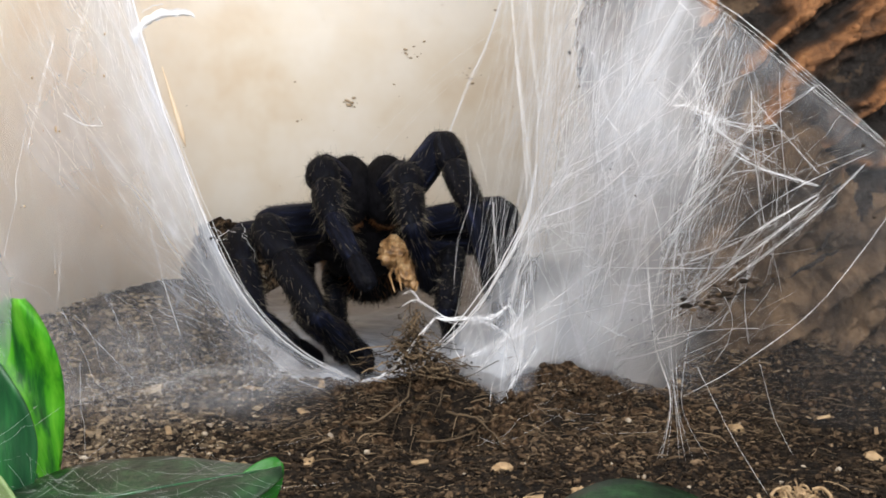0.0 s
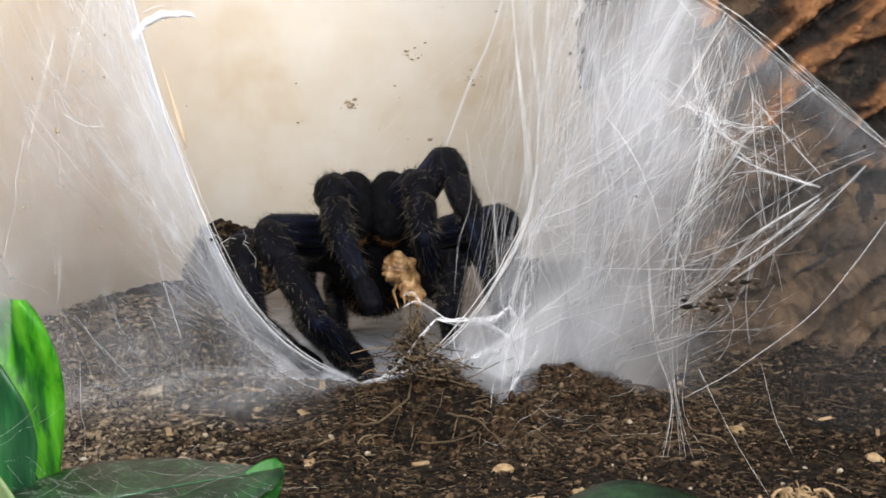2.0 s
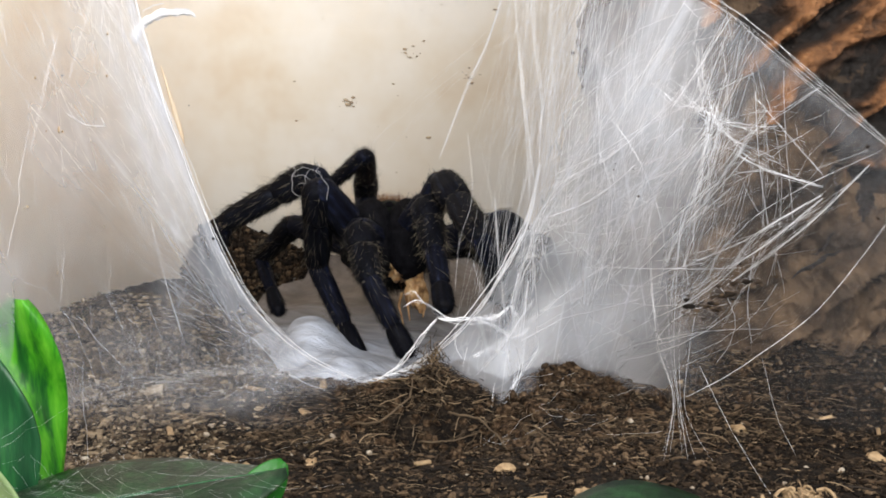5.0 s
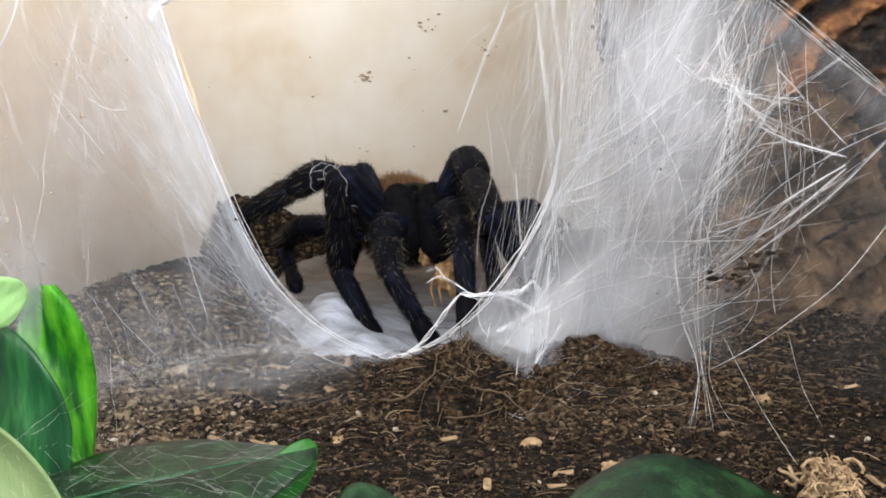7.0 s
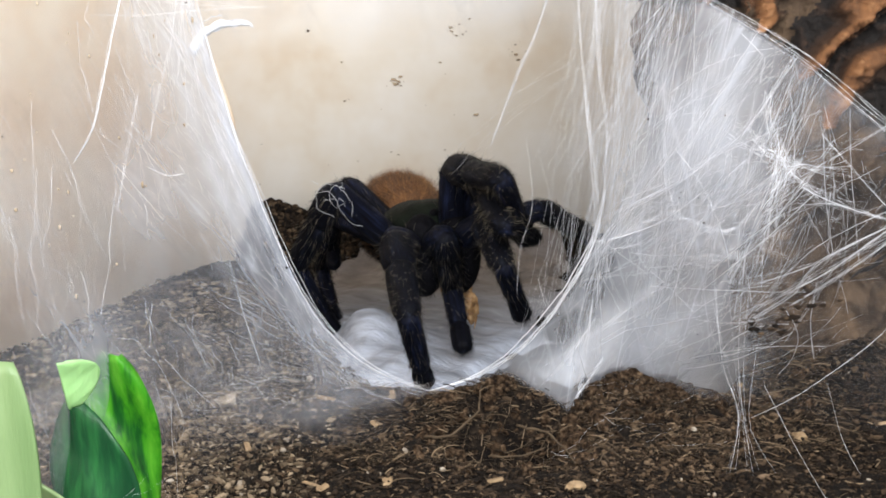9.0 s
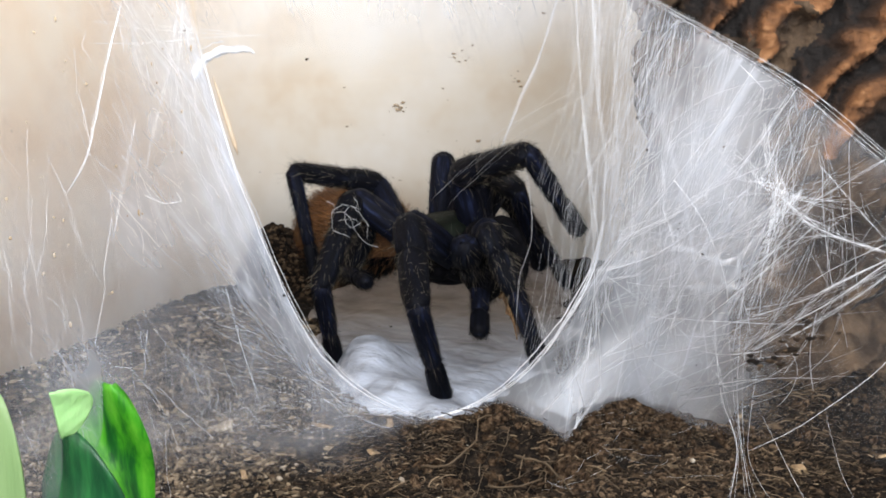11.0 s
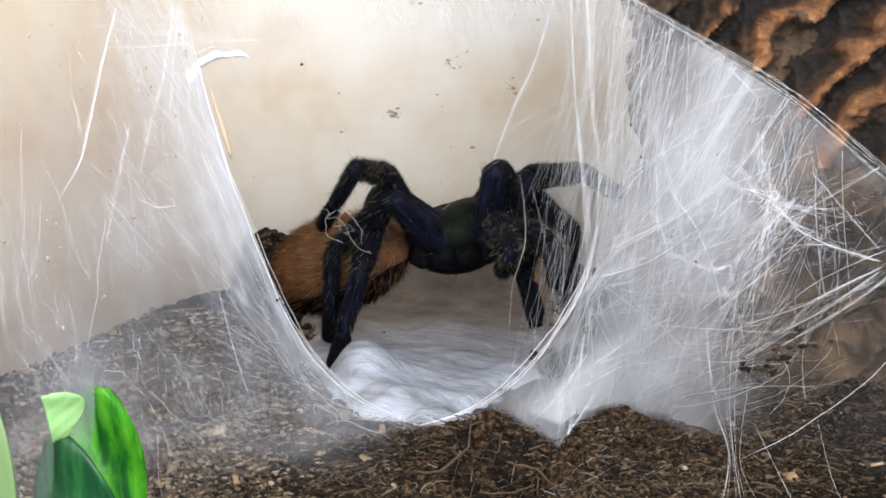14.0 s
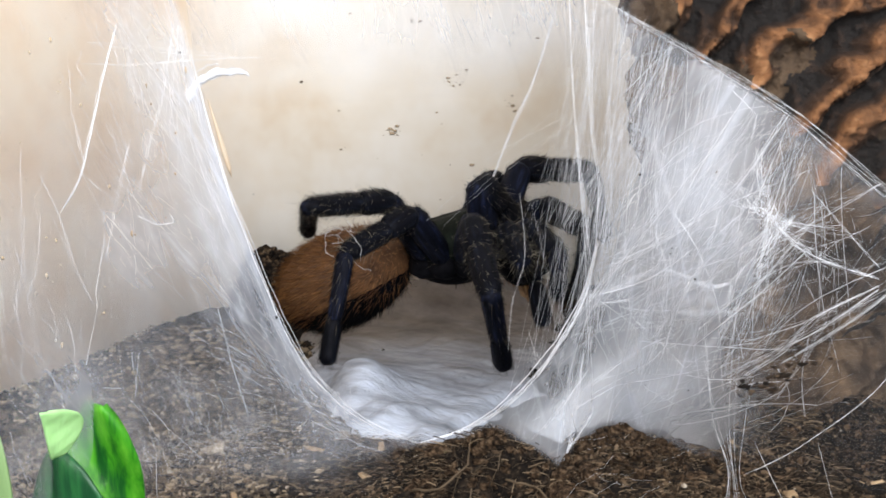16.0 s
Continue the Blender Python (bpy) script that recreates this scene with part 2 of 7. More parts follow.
class Soup:
    """Gathers many small pieces into one mesh."""

    def __init__(self):
        self.v, self.f, self.i, self.n = [], [], [], 0

    def add(self, verts, faces, index=0):
        self.v.append(np.asarray(verts, float))
        self.f += [tuple(a + self.n for a in f) for f in faces]
        self.i += [index] * len(faces)
        self.n += len(verts)

    def tube(self, pts, radii, sides=4, index=0, tip=True):
        """A tube along points, with a radius at each."""
        pts = np.asarray(pts, float)
        radii = np.broadcast_to(radii, len(pts))
        d = np.gradient(pts, axis=0)
        d /= np.linalg.norm(d, axis=1)[:, None] + 1e-12
        up = np.array((0.31, 0.17, 0.93))
        a = np.cross(d, up)
        a /= np.linalg.norm(a, axis=1)[:, None] + 1e-12
        b = np.cross(d, a)
        ang = np.arange(sides) * 2 * np.pi / sides
        ring = pts[:, None] + radii[:, None, None] * (np.cos(ang)[None, :, None] * a[:, None] + np.sin(ang)[None, :, None] * b[:, None])
        faces = []
        for k in range(len(pts) - 1):
            for s in range(sides):
                t = (s + 1) % sides
                faces.append((k * sides + s, k * sides + t, (k + 1) * sides + t, (k + 1) * sides + s))
        if tip:
            faces += [tuple(range(sides))[::-1], tuple((len(pts) - 1) * sides + s for s in range(sides))]
        self.add(ring.reshape(-1, 3), faces, index)

    def hair(self, root, way, length, width, index=0):
        """One seta: a thin three-sided spike."""
        way = np.asarray(way, float) / (np.linalg.norm(way) + 1e-12)
        a = np.cross(way, (0.3, 0.5, 0.81))
        a /= np.linalg.norm(a) + 1e-12
        b = np.cross(way, a)
        p = [root + width * (math.cos(k) * a + math.sin(k) * b) for k in (0, 2.09, 4.19)] + [root + way * length]
        self.add(p, [(0, 1, 3), (1, 2, 3), (2, 0, 3)], index)

    def mesh(self, name, mats, smooth=True):
        return mesh_from(name, np.concatenate(self.v), self.f, mats, self.i, smooth)


def lump(rng, size, rough=0.25, sub=1):
    """Verts and faces of an irregular grain."""
    bm = bmesh.new()
    bmesh.ops.create_icosphere(bm, subdivisions=sub, radius=1.0)
    stretch = np.array([rng.uniform(0.7, 1.3), rng.uniform(0.7, 1.3), rng.uniform(0.5, 1.0)])
    v = np.array([tuple(x.co) for x in bm.verts]) * stretch
    v *= (1 + rng.uniform(-rough, rough, (len(v), 1)))
    f = [[x.index for x in p.verts] for p in bm.faces]
    bm.free()
    q = Euler(rng.uniform(0, 6.28, 3)).to_matrix()
    return v @ np.array(q).T * size, f


# ---- ground, walls ----
def hill(x, y, cx, cy, sx, sy, h):
    return h * np.exp(-((x - cx) / sx) ** 2 - ((y - cy) / sy) ** 2)


def ground_z(x, y):
    """Height of the soil: a trodden burrow floor behind a raised crumbly rim."""
    x, y = np.asarray(x, float), np.asarray(y, float)
    z = 0.021 + 0 * x
    z = z + hill(x, y, 0.046, 0.009, 0.0125, np.where(y < 0.009, 0.0060, 0.0095), 0.0095)
    z = z + hill(x, y, 0.068, 0.012, 0.012, 0.012, 0.0060)
    z = z + hill(x, y, 0.020, 0.014, 0.016, 0.010, 0.0052)
    z = z + hill(x, y, 0.000, 0.034, 0.018, 0.014, 0.0060)
    z = z - hill(x, y, 0.0450, -0.0035, 0.0095, 0.0060, 0.0150)
    crest = np.interp(x, (0.050, 0.065, 0.080, 0.100, 0.125, 0.20), (0.0, 0.0030, 0.0068, 0.0090, 0.0120, 0.014))
    z = z + crest * np.exp(-((y - 0.035) / np.where(y < 0.035, 0.030, 0.022)) ** 2)
    z = z - hill(x, y, -0.085, 0.095, 0.040, 0.050, 0.0030)
    hole = np.clip((y - 0.020) / 0.022, 0, 1) * np.clip((x + 0.045) / 0.03, 0, 1) * np.clip((0.125 - x) / 0.03, 0, 1)
    hole = hole * hole * (3 - 2 * hole)
    return z - 0.006 * hole + 0.010 * np.clip((y - 0.165) / 0.02, 0, 1) ** 2 * hole


def rough_z(x, y):
    out = np.zeros_like(x)
    for k in range(x.size):
        p = Vector((x.flat[k], y.flat[k], 0.0))
        out.flat[k] = 0.0016 * noise.noise(p * 130) + 0.0011 * noise.noise(p * 330) + 0.0008 * noise.noise(p * 800)
    return out


xs = np.concatenate([np.linspace(-0.30, -0.10, 30), np.linspace(-0.097, 0.165, 215), np.linspace(0.17, 0.34, 25)])
ys = np.concatenate([np.linspace(-0.32, -0.075, 30), np.linspace(-0.073, 0.06, 118), np.linspace(0.062, 0.21, 60)])
gx, gy = np.meshgrid(xs, ys)
gz = ground_z(gx, gy) + rough_z(gx, gy)
nx, ny = len(xs), len(ys)
quads = [(j * nx + i, j * nx + i + 1, (j + 1) * nx + i + 1, (j + 1) * nx + i) for j in range(ny - 1) for i in range(nx - 1)]
ground = new("ground", mesh_from("ground", np.stack([gx, gy, gz], -1).reshape(-1, 3), quads, [M["soil"]]))
tagged(ground, "dark brown coconut-fibre soil with a dug burrow", "soil", kind="structure")


def wall_strip(name, plan, z0, z1, thick, material, label):
    """A wall along a line of plan points, with its thickness outwards (to the left of the line's way)."""
    pts = np.array(plan, float)
    d = np.gradient(pts, axis=0)
    d /= np.linalg.norm(d, axis=1)[:, None]
    out = pts + thick * np.stack([-d[:, 1], d[:, 0]], 1)
    n = len(pts)
    v = [(*p, z) for z in (z0, z1) for p in pts] + [(*p, z) for z in (z0, z1) for p in out]
    f = []
    for i in range(n - 1):
        f += [(i, i + 1, n + i + 1, n + i), (2 * n + i + 1, 2 * n + i, 3 * n + i, 3 * n + i + 1), (n + i, n + i + 1, 3 * n + i + 1, 3 * n + i), (i + 1, i, 2 * n + i, 2 * n + i + 1)]
    ob = new(name, mesh_from(name, v, f, [material]))
    return tagged(ob, label, "tank wall", kind="structure")


arc = []
for s in np.linspace(0, 1, 22):
    q = [(1 - s) ** 2, 2 * s * (1 - s), s * s]
    arc.append((q[0] * -0.012 + q[1] * -0.046 + q[2] * -0.0635, q[0] * 0.185 + q[1] * 0.185 + q[2] * 0.141))
side_run = [(-0.18 + 0.04 * k, -0.30 + 0.20 * k) for k in (0, 0.5)] + [(-0.14 + 0.042 * k, -0.10 + 0.15 * k) for k in (0, 0.33, 0.67)]
side_run += [(-0.098 + 0.0345 * k, 0.05 + 0.091 * k) for k in (0, 0.25, 0.5, 0.75, 0.92)]
back_run = [(-0.012 + dx, 0.185) for dx in (0.004, 0.02, 0.05, 0.1, 0.2, 0.312)]
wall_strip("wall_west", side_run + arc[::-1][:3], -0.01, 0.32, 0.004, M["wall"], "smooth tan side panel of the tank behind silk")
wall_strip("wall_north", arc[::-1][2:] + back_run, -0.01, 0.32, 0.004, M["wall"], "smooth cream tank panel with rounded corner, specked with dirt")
wall_strip("wall_east", [(0.30, 0.180), (0.30, -0.30)], -0.01, 0.32, 0.004, M["side"], "plain beige side panel of the tank")

# specks of dirt on the back panel
rng = np.random.default_rng(5)
soup = Soup()
spots = [(rng.normal(0.03, 0.032), rng.uniform(0.05, 0.118)) for _ in range(30)]
for cx, cz in ((0.012, 0.078), (0.034, 0.094), (0.052, 0.086)):
    spots += [(cx + rng.normal(0, 0.0022), cz + rng.normal(0, 0.0014)) for _ in range(9)]
for x, z in spots:
    v, f = lump(rng, 0.00016 + 0.0006 * rng.random() ** 3, 0.4)
    v = v * (1.6, 0.35, 0.8) + (x, 0.1843, z)
    soup.add(v, f)
tagged(new("wall_specks", soup.mesh("wall_specks", [M["grime"]])), "small brown dirt specks on the cream panel", "dirt specks", kind="stuff")

# amber glint painted as a thin tube where the side panel meets the back panel
glint = np.array([(-0.0458, 0.1692, 0.090), (-0.0442, 0.1709, 0.083), (-0.0425, 0.1726, 0.0750), (-0.0409, 0.1740, 0.0675), (-0.0402, 0.1746, 0.0640)])
soup = Soup()
soup.tube(glint, [0.0001, 0.0004, 0.0008, 0.0007, 0.0001], 8)
tagged(new("trim", soup.mesh("trim", [M["amber"]])), "painted amber glint in the tank's corner", "trim", kind="structure")


def pchip(ts, vs, t):
    """Smooth, overshoot-free values between keyed ones."""
    ts, vs, t = np.asarray(ts, float), np.asarray(vs, float), np.asarray(t, float)
    if len(ts) == 1:
        return np.repeat(vs, len(t), 0)
    h = np.diff(ts)[:, None]
    d = np.diff(vs, axis=0) / h
    m = np.zeros_like(vs)
    same = d[1:] * d[:-1] > 0
    m[1:-1] = np.where(same, 2 * d[1:] * d[:-1] / np.where(same, d[1:] + d[:-1], 1), 0)
    k = np.clip(np.searchsorted(ts, t, "right") - 1, 0, len(ts) - 2)
    s = np.clip((t - ts[k]) / h[k, 0], 0, 1)[:, None]
    return (2 * s**3 - 3 * s**2 + 1) * vs[k] + (s**3 - 2 * s**2 + s) * h[k] * m[k] + (3 * s**2 - 2 * s**3) * vs[k + 1] + (s**3 - s**2) * h[k] * m[k + 1]


# ---- loose soil: crumbs, fibres, grains ----
rng = np.random.default_rng(21)
GRAINS = [lump(rng, 1.0, 0.30) for _ in range(16)]


def scatter(n, x0, x1, y0, y1, small, big, power, keep=None):
    """Grains strewn over the soil, most of them small."""
    soup = Soup()
    for _ in range(n):
        x, y = rng.uniform(x0, x1), rng.uniform(y0, y1)
        if keep and not keep(x, y):
            continue
        size = small + (big - small) * rng.random() ** power
        v, f = GRAINS[rng.integers(len(GRAINS))]
        a = rng.uniform(0, 6.283)
        c, s = math.cos(a), math.sin(a)
        v = v * (rng.uniform(0.8, 2.1), rng.uniform(0.5, 0.9), rng.uniform(0.4, 0.9)) @ np.array(((c, s, 0), (-s, c, 0), (0, 0, 1))) * size
        soup.add(v + (x, y, float(ground_z(x, y)) + size * 0.15 + rng.uniform(-0.0006, 0.0010)), f)
    return soup


def pale_side(x, y):
    return outside_hole(x, y) and rng.random() < (0.012 - x) / 0.030 and rng.random() < (y + 0.062) / 0.025


def outside_hole(x, y):
    return y < 0.026 or x < -0.03 or x > 0.105 or rng.random() < 0.03


soup = scatter(68000, -0.070, 0.150, -0.075, 0.048, 0.00013, 0.00072, 2.3, outside_hole)
tagged(new("soil_crumbs", soup.mesh("soil_crumbs", [M["crumb"]], False)), "crumbly dark brown coconut-fibre crumbs on the ground", "soil crumbs", kind="stuff")
soup = scatter(34000, -0.066, 0.020, -0.060, 0.046, 0.00014, 0.0009, 2.6, pale_side)
tagged(new("dry_crumbs", soup.mesh("dry_crumbs", [M["crumb_dry"]], False)), "pale dry soil crumbs strewn beside the burrow", "soil crumbs", kind="stuff")
soup = scatter(22000, 0.016, 0.120, -0.024, 0.036, 0.00016, 0.00085, 3.0, lambda x, y: rng.random() < (x - 0.048) / 0.022 and rng.random() < (0.108 - x) / 0.030)
tagged(new("rim_crumbs", soup.mesh("rim_crumbs", [M["crumb_warm"]], False)), "coarse brown soil clods heaped along the burrow rim", "soil clods", kind="stuff")
soup = scatter(9000, -0.11, 0.012, 0.022, 0.150, 0.0002, 0.0009, 2.6)
tagged(new("far_crumbs", soup.mesh("far_crumbs", [M["crumb"]], False)), "dark soil crumbs along the tank wall", "soil crumbs", kind="stuff")

soup = scatter(9000, -0.085, 0.012, 0.040, 0.145, 0.0002, 0.0010, 2.8)
tagged(new("dry_crumbs", soup.mesh("dry_crumbs", [M["crumb_dry"]], False)), "pale dry soil crumbs along the tank wall", "soil crumbs", kind="stuff")

# clods along the burrow rim and on the heap before it
soup = Soup()
for _ in range(700):
    x = rng.normal(0.062, 0.020)
    y = rng.normal(0.004, 0.009) + (0.008 if x > 0.062 else 0)
    size = 0.0006 + 0.0013 * rng.random() ** 2.2
    v, f = lump(rng, size, 0.42, 2)
    soup.add(v * rng.uniform(0.5, 1.5, 3) * (1, 1, 0.8) + (x, y, float(ground_z(x, y)) + size * 0.40), f)
tagged(new("soil_clods", soup.mesh("soil_clods", [M["clod"]], False)), "crumbly brown clods of soil along the burrow rim", "soil clods", kind="stuff")

soup = Soup()
for _ in range(17000):
    x, y = rng.uniform(-0.09, 0.165), rng.uniform(-0.07, 0.05)
    if rng.random() < 0.45:
        x, y = rng.uniform(0.012, 0.115), rng.uniform(-0.012, 0.028)
    if not outside_hole(x, y):
        continue
    long, a, lift = 0.0008 + 0.0050 * rng.random() ** 3.2, rng.uniform(0, 6.283), rng.uniform(-0.2, 0.5)
    bend = rng.normal(0, 0.5, 2)
    s = np.linspace(0, 1, 5)
    p = np.stack([x + long * s * np.cos(a + bend[0] * s), y + long * s * np.sin(a + bend[1] * s), float(ground_z(x, y)) + 0.0006 + long * lift * s * (1.3 - s)], 1)
    soup.tube(p, 0.00003 + 0.00014 * rng.random() ** 3, 3, tip=False)
for _ in range(90):
    # tufts hanging down the front of the heap
    x, y = rng.normal(0.046, 0.010), rng.uniform(-0.004, 0.010)
    z, long, s = float(ground_z(x, y)) + rng.uniform(0.0002, 0.0016), rng.uniform(0.002, 0.007), np.linspace(0, 1, 5)
    sway = rng.normal(0, 0.8, 2)
    p = np.stack([x + long * s * sway[0], y - long * 0.45 * s + long * 0.2 * sway[1] * s * s, z - long * (0.85 * s - 0.25 * np.sin(3.1 * s))], 1)
    p[:, 2] = np.maximum(p[:, 2], np.array([float(ground_z(q[0], q[1])) for q in p]) + 0.0003)
    soup.tube(p, 0.00004 + 0.00014 * rng.random() ** 2, 3, tip=False)
tagged(new("coir_fibres", soup.mesh("coir_fibres", [M["fibre"]], False)), "loose brown coconut fibres sticking out of the soil", "fibres", kind="stuff")

soup = Soup()
for _ in range(260):
    x, y = (rng.normal(-0.028, 0.022), rng.uniform(-0.06, 0.045)) if rng.random() < 0.6 else (rng.uniform(-0.06, 0.15), rng.uniform(-0.07, 0.03))
    v, f = GRAINS[rng.integers(len(GRAINS))]
    size = 0.00018 + 0.0006 * rng.random() ** 3
    soup.add(v * size * rng.uniform(0.6, 1.4, 3) + (x, y, float(ground_z(x, y)) + 0.0008 + size * 0.3), f)
tagged(new("perlite_specks", soup.mesh("perlite_specks", [M["perlite"]])), "tiny white perlite specks strewn over dark soil", "perlite", kind="stuff")


def grain(name, x, y, size, material, label, category, group):
    v, f = lump(rng, size, 0.48, 2)
    v = v * (rng.uniform(0.8, 1.3), rng.uniform(0.8, 1.3), 0.7)
    ob = new(name, mesh_from(name, v, f, [material], None, False))
    ob.location = (x, y, float(ground_z(x, y)) + size * 0.42)
    return tagged(ob, label, category, group)


grain("perlite_grain", -0.017, 0.022, 0.0024, M["perlite"], "large white perlite grain on dark soil", "perlite", "perlite grains")
for _ in range(12):
    grain("perlite_grain", rng.normal(-0.03, 0.022), rng.uniform(-0.05, 0.04), rng.uniform(0.0007, 0.0012), M["perlite"], "small white perlite grain on dark soil", "perlite", "perlite grains")
grain("pebble", 0.057, -0.026, 0.0019, M["chip"], "small tan pebble lying on the soil", "pebble", "pebbles")
for x, y in ((0.022, -0.022), (0.018, 0.004), (0.103, -0.006), (0.070, -0.040), (0.095, 0.015), (0.125, -0.02)):
    grain("pebble", x, y, rng.uniform(0.0010, 0.0016), M["chip"], "small tan pebble lying on the soil", "pebble", "pebbles")


def chip(x, y, long, wide, turn):
    bm = bmesh.new()
    bmesh.ops.create_cube(bm, size=1)
    bmesh.ops.scale(bm, vec=(long, wide, wide * 0.5), verts=bm.verts)
    bmesh.ops.bevel(bm, geom=bm.edges[:], offset=wide * 0.14, segments=1, affect="EDGES")
    for v in bm.verts:
        v.co += Vector(rng.normal(0, wide * 0.07, 3))
    me = bpy.data.meshes.new("wood_chip")
    bm.to_mesh(me)
    bm.free()
    me.materials.append(M["chip"])
    ob = new("wood_chip", me)
    ob.matrix_world = pose(x, y, float(ground_z(x, y)) + wide * 0.5 + 0.0004, rng.uniform(-15, 15), rng.uniform(-12, 12), turn)
    tagged(ob, "pale splinter of wood lying on the soil", "wood chip", "wood chips")


chip(0.006, 0.016, 0.0052, 0.0012, -38)
for _ in range(20):
    chip(rng.uniform(-0.06, 0.13), rng.uniform(-0.05, 0.012), rng.uniform(0.002, 0.0046), rng.uniform(0.0007, 0.0014), rng.uniform(0, 180))

# twigs and roots near the rim
def root(pts, r, label):
    soup = Soup()
    ts = np.linspace(0, 1, len(pts))
    tt = np.linspace(0, 1, 14)
    p = np.stack([np.interp(tt, ts, [q[i] for q in pts]) for i in range(3)], 1) + rng.normal(0, r * 0.4, (14, 3))
    soup.tube(p, r * (1.1 - 0.6 * tt), 6)
    tagged(new("rootlet", soup.mesh("rootlet", [M["fibre"]])), label, "rootlet", "rootlets")


root([(0.047, -0.006, 0.0265), (0.053, -0.010, 0.0265), (0.058, -0.016, 0.0225)], 0.00028, "thin curved brown rootlet on the soil")
root([(0.028, -0.004, 0.0235), (0.034, -0.007, 0.0250), (0.039, -0.004, 0.0285), (0.040, 0.006, 0.031)], 0.0003, "thin pale rootlet hanging from the rim")
for k in range(7):
    x, y = rng.uniform(0.060, 0.082), rng.uniform(-0.020, 0.000)
    d = rng.normal(0, 0.004, 2)
    root([(x, y, float(ground_z(x, y)) + 0.001), (x + d[0] * 0.6, y + d[1] * 0.6, float(ground_z(x, y)) + rng.uniform(0.002, 0.0035)), (x + d[0] * 1.4, y + d[1] * 1.2, float(ground_z(x + d[0] * 1.4, y + d[1] * 1.2)) + 0.0006)], rng.uniform(0.00010, 0.00018), "thin pale rootlet curling over the soil")
root([(0.041, -0.012, 0.0225), (0.047, -0.015, 0.0235), (0.052, -0.013, 0.0245)], 0.00022, "thin curved brown rootlet on the soil")

# tan dry moss lump by the front, pale lump by the bark
soup = Soup()
for k in range(150):
    p, way, pts = rng.normal(0, 1, 3) * (0.0024, 0.0018, 0.0013) + (0, 0, 0.0016), rng.normal(0, 1, 3), []
    for q in range(9):
        pts.append(p.copy())
        way = way / np.linalg.norm(way) + rng.normal(0, 0.45, 3) - 0.10 * p / 0.003
        p = p + 0.0006 * way / np.linalg.norm(way)
    soup.tube(pts, rng.uniform(0.00010, 0.00034), 5)
ob = new("dry_moss", soup.mesh("dry_moss", [M["chip"]], False))
ob.location = (0.103, -0.054, 0.0225)
tagged(ob, "crumpled tan lump of dry moss on the soil", "moss")
soup = Soup()
for k in range(14):
    v, f = lump(rng, rng.uniform(0.0012, 0.0026), 0.35)
    soup.add(v + rng.normal(0, 1, 3) * (0.0038, 0.002, 0.0012), f)
ob = new("pale_lump", soup.mesh("pale_lump", [M["perlite"]], False))
ob.location = (0.135, 0.050, 0.0275)
tagged(ob, "pale chalky lump at the foot of the bark", "lump")

# earth bank against the back panel
soup = Soup()
for _ in range(6500):
    x = rng.normal(-0.022, 0.016)
    if x > -0.002:
        continue
    top = 0.040 - 0.012 * abs(x + 0.03) / 0.03 - 0.25 * max(0, x + 0.004)
    z = rng.uniform(0.012, max(0.016, top))
    v, f = GRAINS[rng.integers(len(GRAINS))]
    size = rng.uniform(0.0003, 0.0011)
    soup.add(v * size + (x, 0.181 - 0.35 * max(0, top - z) - rng.uniform(0, 0.004), z), f)
tagged(new("earth_bank", soup.mesh("earth_bank", [M["crumb"]], False)), "brown earth heaped against the back panel", "earth bank", kind="stuff")


# ---- cork bark ----
bark = new("cork_bark")
tagged(bark, "rough orange-brown cork bark slab with dark furrows", "bark")


def bark_y(x, z):
    return 0.040 - 0.22 * (x - 0.10) + 0.10 * (z - 0.08)


def furrow(x, z):
    """Height of the bark, 0 in its furrows and 1 on its ridges, which climb to the right."""
    u, w = 0.72 * x + 0.69 * z, -0.69 * x + 0.72 * z
    warp = 0.0060 * noise.noise(Vector((u * 42, 0.0, w * 60))) + 0.0025 * noise.noise(Vector((u * 110, 2.0, w * 160)))
    ripple = 0.5 + 0.5 * math.sin((w + warp) * 2 * math.pi / 0.0118)
    breaks = noise.noise(Vector((u * 55, 5.0, w * 40)))
    fine = 0.5 + 0.5 * math.sin((w + 1.7 * warp) * 2 * math.pi / 0.0044 + 3 * breaks)
    h = max(0.0, min(1.0, 1.25 * ripple + 0.55 * fine - 0.50 + 0.85 * breaks))
    h = h * h * (3 - 2 * h)
    return max(0.0, h * (0.80 + 0.35 * noise.noise(Vector((u * 160, 7.0, w * 260)))) + 0.22 * noise.noise(Vector((x * 420, 1.0, z * 420))) + 0.15 * noise.noise(Vector((x * 1100, 3.0, z * 1100))) + 0.10)


NB = 270
bx, bz = np.meshgrid(np.linspace(0, 1, NB), np.linspace(0.010, 0.20, NB))
left = 0.0765 - 0.10 * (bz - 0.10) + np.array([[0.004 * noise.noise(Vector((3.0, 1.0, q * 70))) + 0.002 * noise.noise(Vector((3.0, 1.0, q * 260))) for q in r_] for r_ in bz])
bxx = left + bx * (0.215 - left)
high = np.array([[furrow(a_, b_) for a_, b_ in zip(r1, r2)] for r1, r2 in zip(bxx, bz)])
byy = bark_y(bxx, bz) + 0.012 * (1 - np.minimum(1, bx * 9)) ** 2 - 0.0085 * high
v = np.stack([bxx, byy, bz], -1).reshape(-1, 3)
f = [(j * NB + i, j * NB + i + 1, (j + 1) * NB + i + 1, (j + 1) * NB + i) for j in range(NB - 1) for i in range(NB - 1)]
rim_ids = [j * NB for j in range(NB)] + [(NB - 1) * NB + i for i in range(1, NB)]
back = {a_: NB * NB + k for k, a_ in enumerate(rim_ids)}
v = np.concatenate([v, v[rim_ids] + (0.010, 0.018, 0)])
